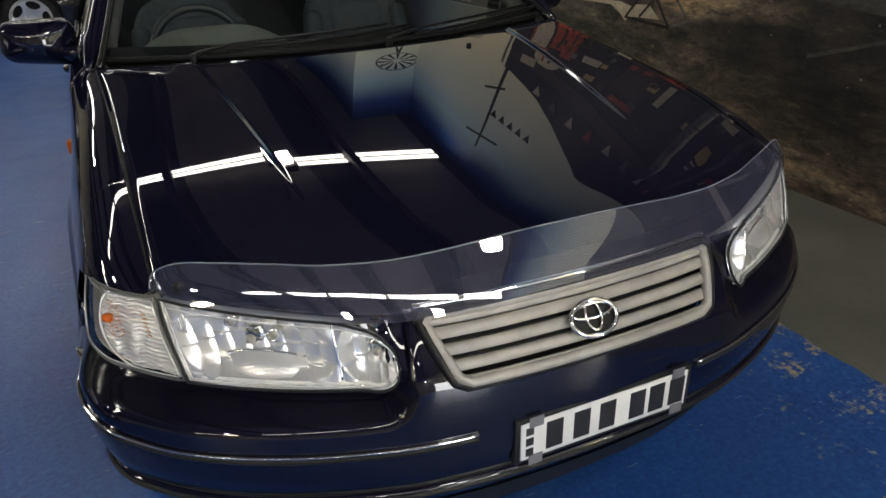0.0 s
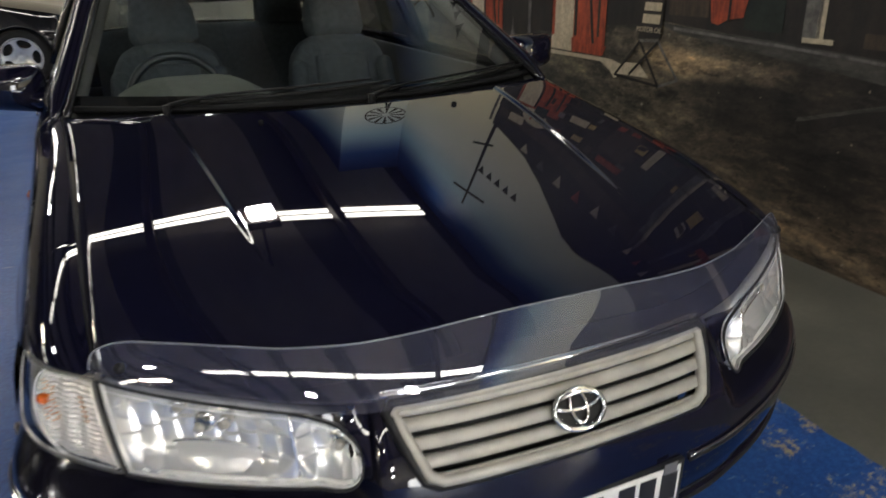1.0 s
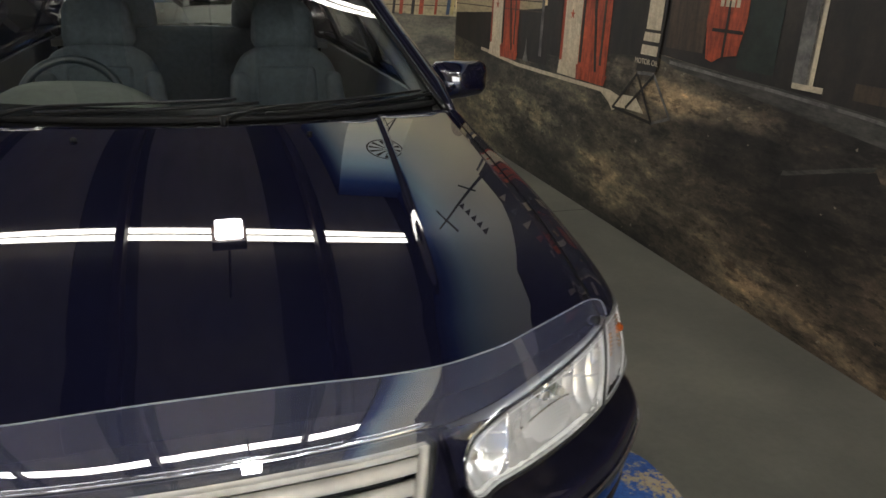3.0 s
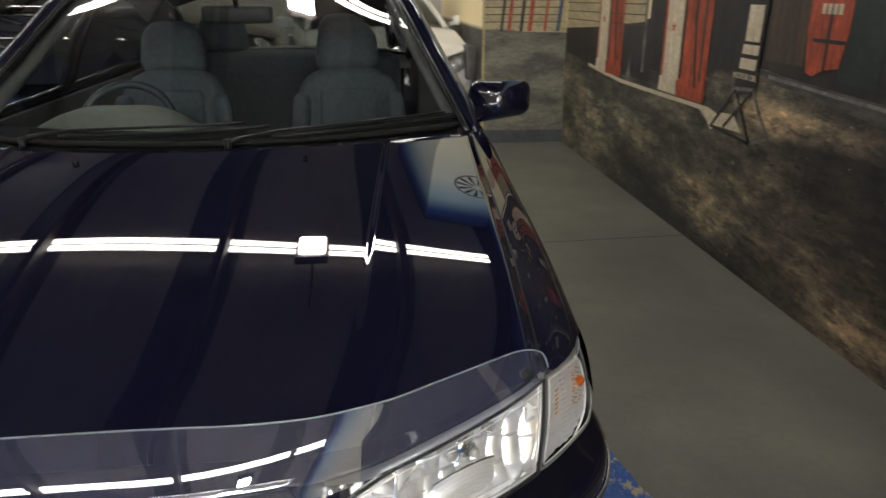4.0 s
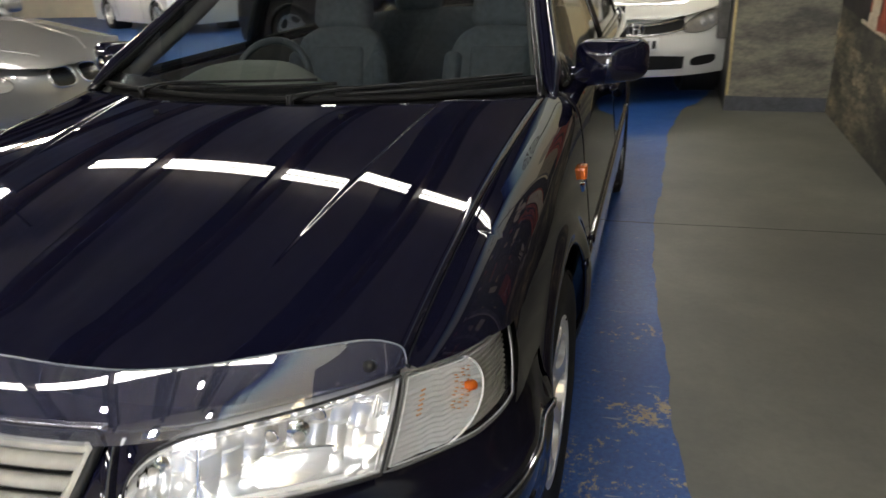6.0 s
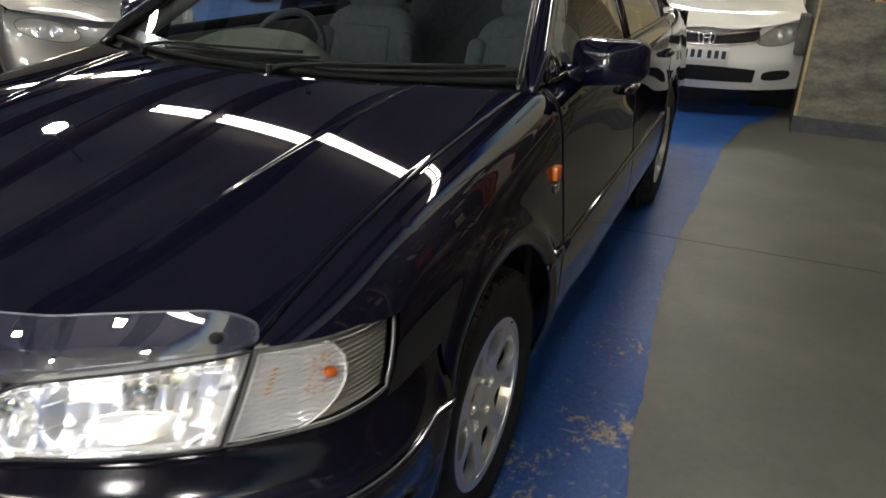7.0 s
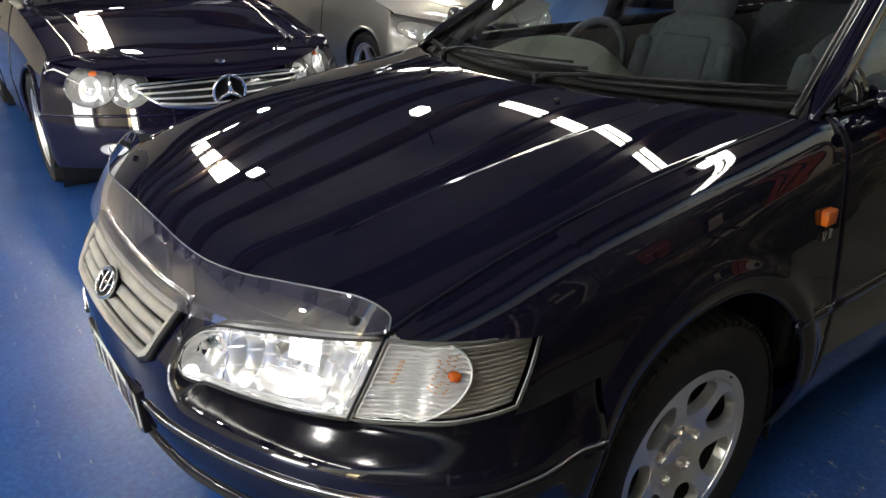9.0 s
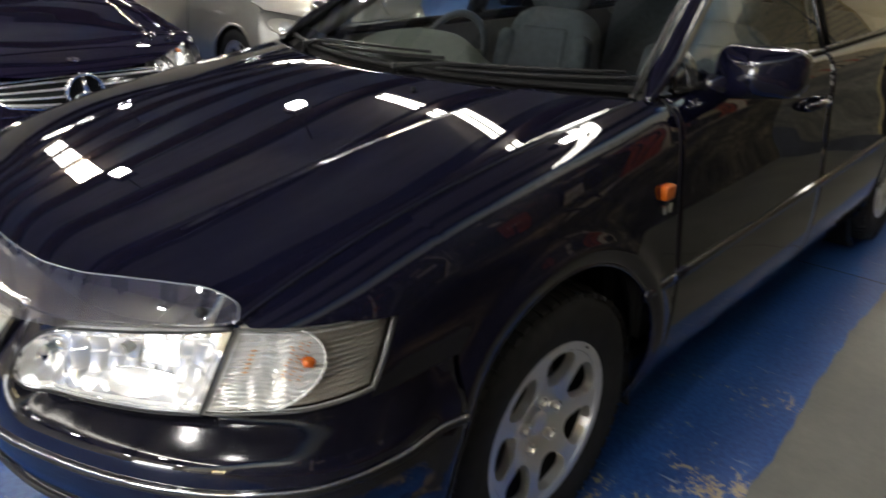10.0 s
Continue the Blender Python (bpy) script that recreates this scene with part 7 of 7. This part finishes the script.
# silver hatchback
bw = thing("hatchback", (-3.0, 3.74, 0), "silver five-door hatchback with swept-back headlamps", "car", "parked cars", 87)
bs = Shell(4.24, 1.75, [(0, 0.70), (0.2, 0.765), (0.7, 0.87), (1.2, 0.95), (1.6, 0.975), (3.6, 1.02), (4.0, 1.0), (4.24, 0.92)], 0.36, 0.14, power=2.4)
bbon = car_body(bw, bs, SILVER, (0.74, 3.40), 0.315, (1.22, 1.95, 3.5, 4.10, 1.42, 0.72, 0.55), 5, rim=0.225)
for sg in (1, -1):
    lamp("headlamp", bs, bw, sg * bs.at_x(0.66), 0.665, 0.20, 0.066, "clear swept-back headlamp with two ringed bulbs", bed_mat=SIDE_FIELD, tilt=sg * 0.20, shape=2.2, bowls=((sg * 0.060, 0.006, 0.72), (-sg * 0.050, -0.012, 0.62)))
    lamp("fog_lamp", bs, bw, sg * bs.at_x(0.62), 0.33, 0.05, 0.04, "round fog lamp")
    kid = patch("kidney_grille", bs, bw, sg * 0.13, 0.63, 0.105, 0.066, GLOSSBLACK, 0.006, 0.0, 0, 3.0, "chrome-ringed kidney grille")
    tube("grille_rim", [bs.skin(sg * 0.13 + 0.105 * c, 0.63 + 0.066 * s_, 0.01) for c, s_ in [(math.copysign(abs(math.cos(a)) ** 0.66, math.cos(a)), math.copysign(abs(math.sin(a)) ** 0.66, math.sin(a))) for a in lin(0, 2 * math.pi, 41)[:-1]]], 0.008, CHROME, kid, closed=True, sides=6)
    tube("bonnet_crease", [(lambda q: (q[0], q[1], q[2] + 0.001))(bs.deck_pt(sg * (0.4 + 0.25 * t), 0.12 + 1.0 * t)) for t in lin(0, 1, 20)], 0.009, SILVER, bbon, sides=8, flat=0.5)
sheet("lower_intake", lambda u, v: bs.skin(u * bs.at_x(0.5), 0.27 + 0.13 * v, 0.003), lin(-1, 1, 20), lin(0, 1, 4), BLACK, bw)

# white sedan behind
cv = thing("white_sedan", (0.77, 6.05, 0), "white four-door sedan with slim headlamps beside the pier", "car", "parked cars", 7)
cs = Shell(4.54, 1.755, [(0, 0.73), (0.2, 0.79), (0.6, 0.885), (1.0, 0.965), (1.5, 0.985), (3.6, 1.03), (4.2, 1.03), (4.54, 0.95)], 0.40, 0.16, low=0.245, power=2.3)
cbon = car_body(cv, cs, WHITE_PAINT, (0.92, 3.62), 0.315, (0.98, 1.85, 3.2, 4.0, 1.435, 0.73, 0.55), 5, glass_mat=DARKGLASS)
for sg in (1, -1):
    lamp("headlamp", cs, cv, sg * cs.at_x(0.62), 0.695, 0.25, 0.075, "slim clear wedge headlamp", bed_mat=SIDE_FIELD, tilt=sg * 0.22, shape=1.7, bowls=((sg * 0.070, 0.016, 0.62), (-sg * 0.03, -0.006, 0.55)))
    patch("fog_recess", cs, cv, sg * cs.at_x(0.60), 0.37, 0.14, 0.042, BLACK, 0.003, 0, sg * 0.05, 3.0)
cg = sheet("grille", lambda u, v: cs.skin(u * cs.at_x(0.43), 0.60 + (0.085 + 0.02 * u * u) * v + 0.045 * u * u, 0.004), lin(-1, 1, 30), lin(0, 1, 5), BLACK, cv, "black grille under a chrome bar")
tube("chrome_bar", [cs.skin(u * cs.at_x(0.43), 0.683 + 0.05 * u * u, 0.012) for u in lin(-1, 1, 30)], 0.014, CHROME, cg, sides=8)
tube("grille_rim", [cs.skin(u * cs.at_x(0.43), 0.60 + 0.045 * u * u, 0.008) for u in lin(-1, 1, 30)], 0.008, CHROME, cg, sides=8)
cp = Vector(cs.skin(0, 0.655, 0.022))
tube("badge", [cp + Vector((0.062 * math.copysign(abs(math.cos(a)) ** 0.6, math.cos(a)), 0, 0.05 * math.copysign(abs(math.sin(a)) ** 0.6, math.sin(a)))) for a in lin(0, 2 * math.pi, 33)[:-1]], 0.008, CHROME, cg, "chrome badge", closed=True, up=(0, 1, 0))
for dx in (-0.026, 0.026):
    tube("badge_bar", [cp + Vector((dx * 1.2, -0.004, 0.042)), cp + Vector((dx * 0.8, -0.004, -0.042))], 0.008, CHROME, cg, sides=6)
tube("badge_bar", [cp + Vector((-0.024, -0.004, 0)), cp + Vector((0.024, -0.004, 0))], 0.007, CHROME, cg, sides=6)
nb = box("number_plate", (-0.19, -0.035, 0.475), (0.19, -0.012, 0.585), WHITE, cv, "white number plate with dark bars", 0.004)
for k in range(6):
    x = -0.15 + 0.056 * k + (0.02 if k > 2 else 0)
    box("plate_bar", (x - 0.016, -0.0385, 0.497), (x + 0.016, -0.0345, 0.562), INK, nb)
sheet("lower_intake", lambda u, v: cs.skin(u * cs.at_x(0.42), 0.31 + (0.125 - 0.02 * u * u) * v, 0.004), lin(-1, 1, 20), lin(0, 1, 4), BLACK, cv, "black lower air intake")
box("windscreen_card", (-0.5, 1.12, 1.0), (-0.28, 1.13, 1.07), WHITE, cv, "white card on the dashboard")

# dark sedan crosswise at the back, and a pale car beyond
dk = thing("black_sedan", (-0.70, 10.4, 0), "black sedan with five-spoke alloys parked crosswise", "car", "parked cars", 90)
ds = Shell(4.7, 1.80, [(0, 0.72), (0.3, 0.80), (0.8, 0.90), (1.3, 0.98), (1.6, 1.0), (3.6, 1.04), (4.3, 1.03), (4.7, 0.95)], 0.34, 0.18)
car_body(dk, ds, BLACK_PAINT, (0.85, 3.65), 0.33, (1.35, 2.1, 3.3, 4.1, 1.45, 0.74, 0.56), 5, rim=0.235)
for sg in (1, -1):
    lamp("headlamp", ds, dk, sg * ds.at_x(0.66), 0.68, 0.17, 0.07, "clear headlamp", tilt=sg * 0.15, bowls=((0.05, 0, 0.8), (-0.05, 0, 0.7)))
wt = thing("pale_wagon", (-7.6, 12.6, 0), "pale silver wagon at the far side of the hall", "car", "parked cars", 60)
wsx = Shell(4.5, 1.76, [(0, 0.75), (0.3, 0.84), (0.9, 0.95), (1.3, 1.0), (3.9, 1.03), (4.3, 1.03), (4.5, 0.95)], 0.32, 0.14)
car_body(wt, wsx, PALE_PAINT, (0.85, 3.5), 0.32, (1.2, 1.95, 3.9, 4.4, 1.48, 0.74, 0.56), 5)
for sg in (1, -1):
    lamp("headlamp", wsx, wt, sg * wsx.at_x(0.66), 0.68, 0.16, 0.07, "clear headlamp with an amber bulb", amber=True)
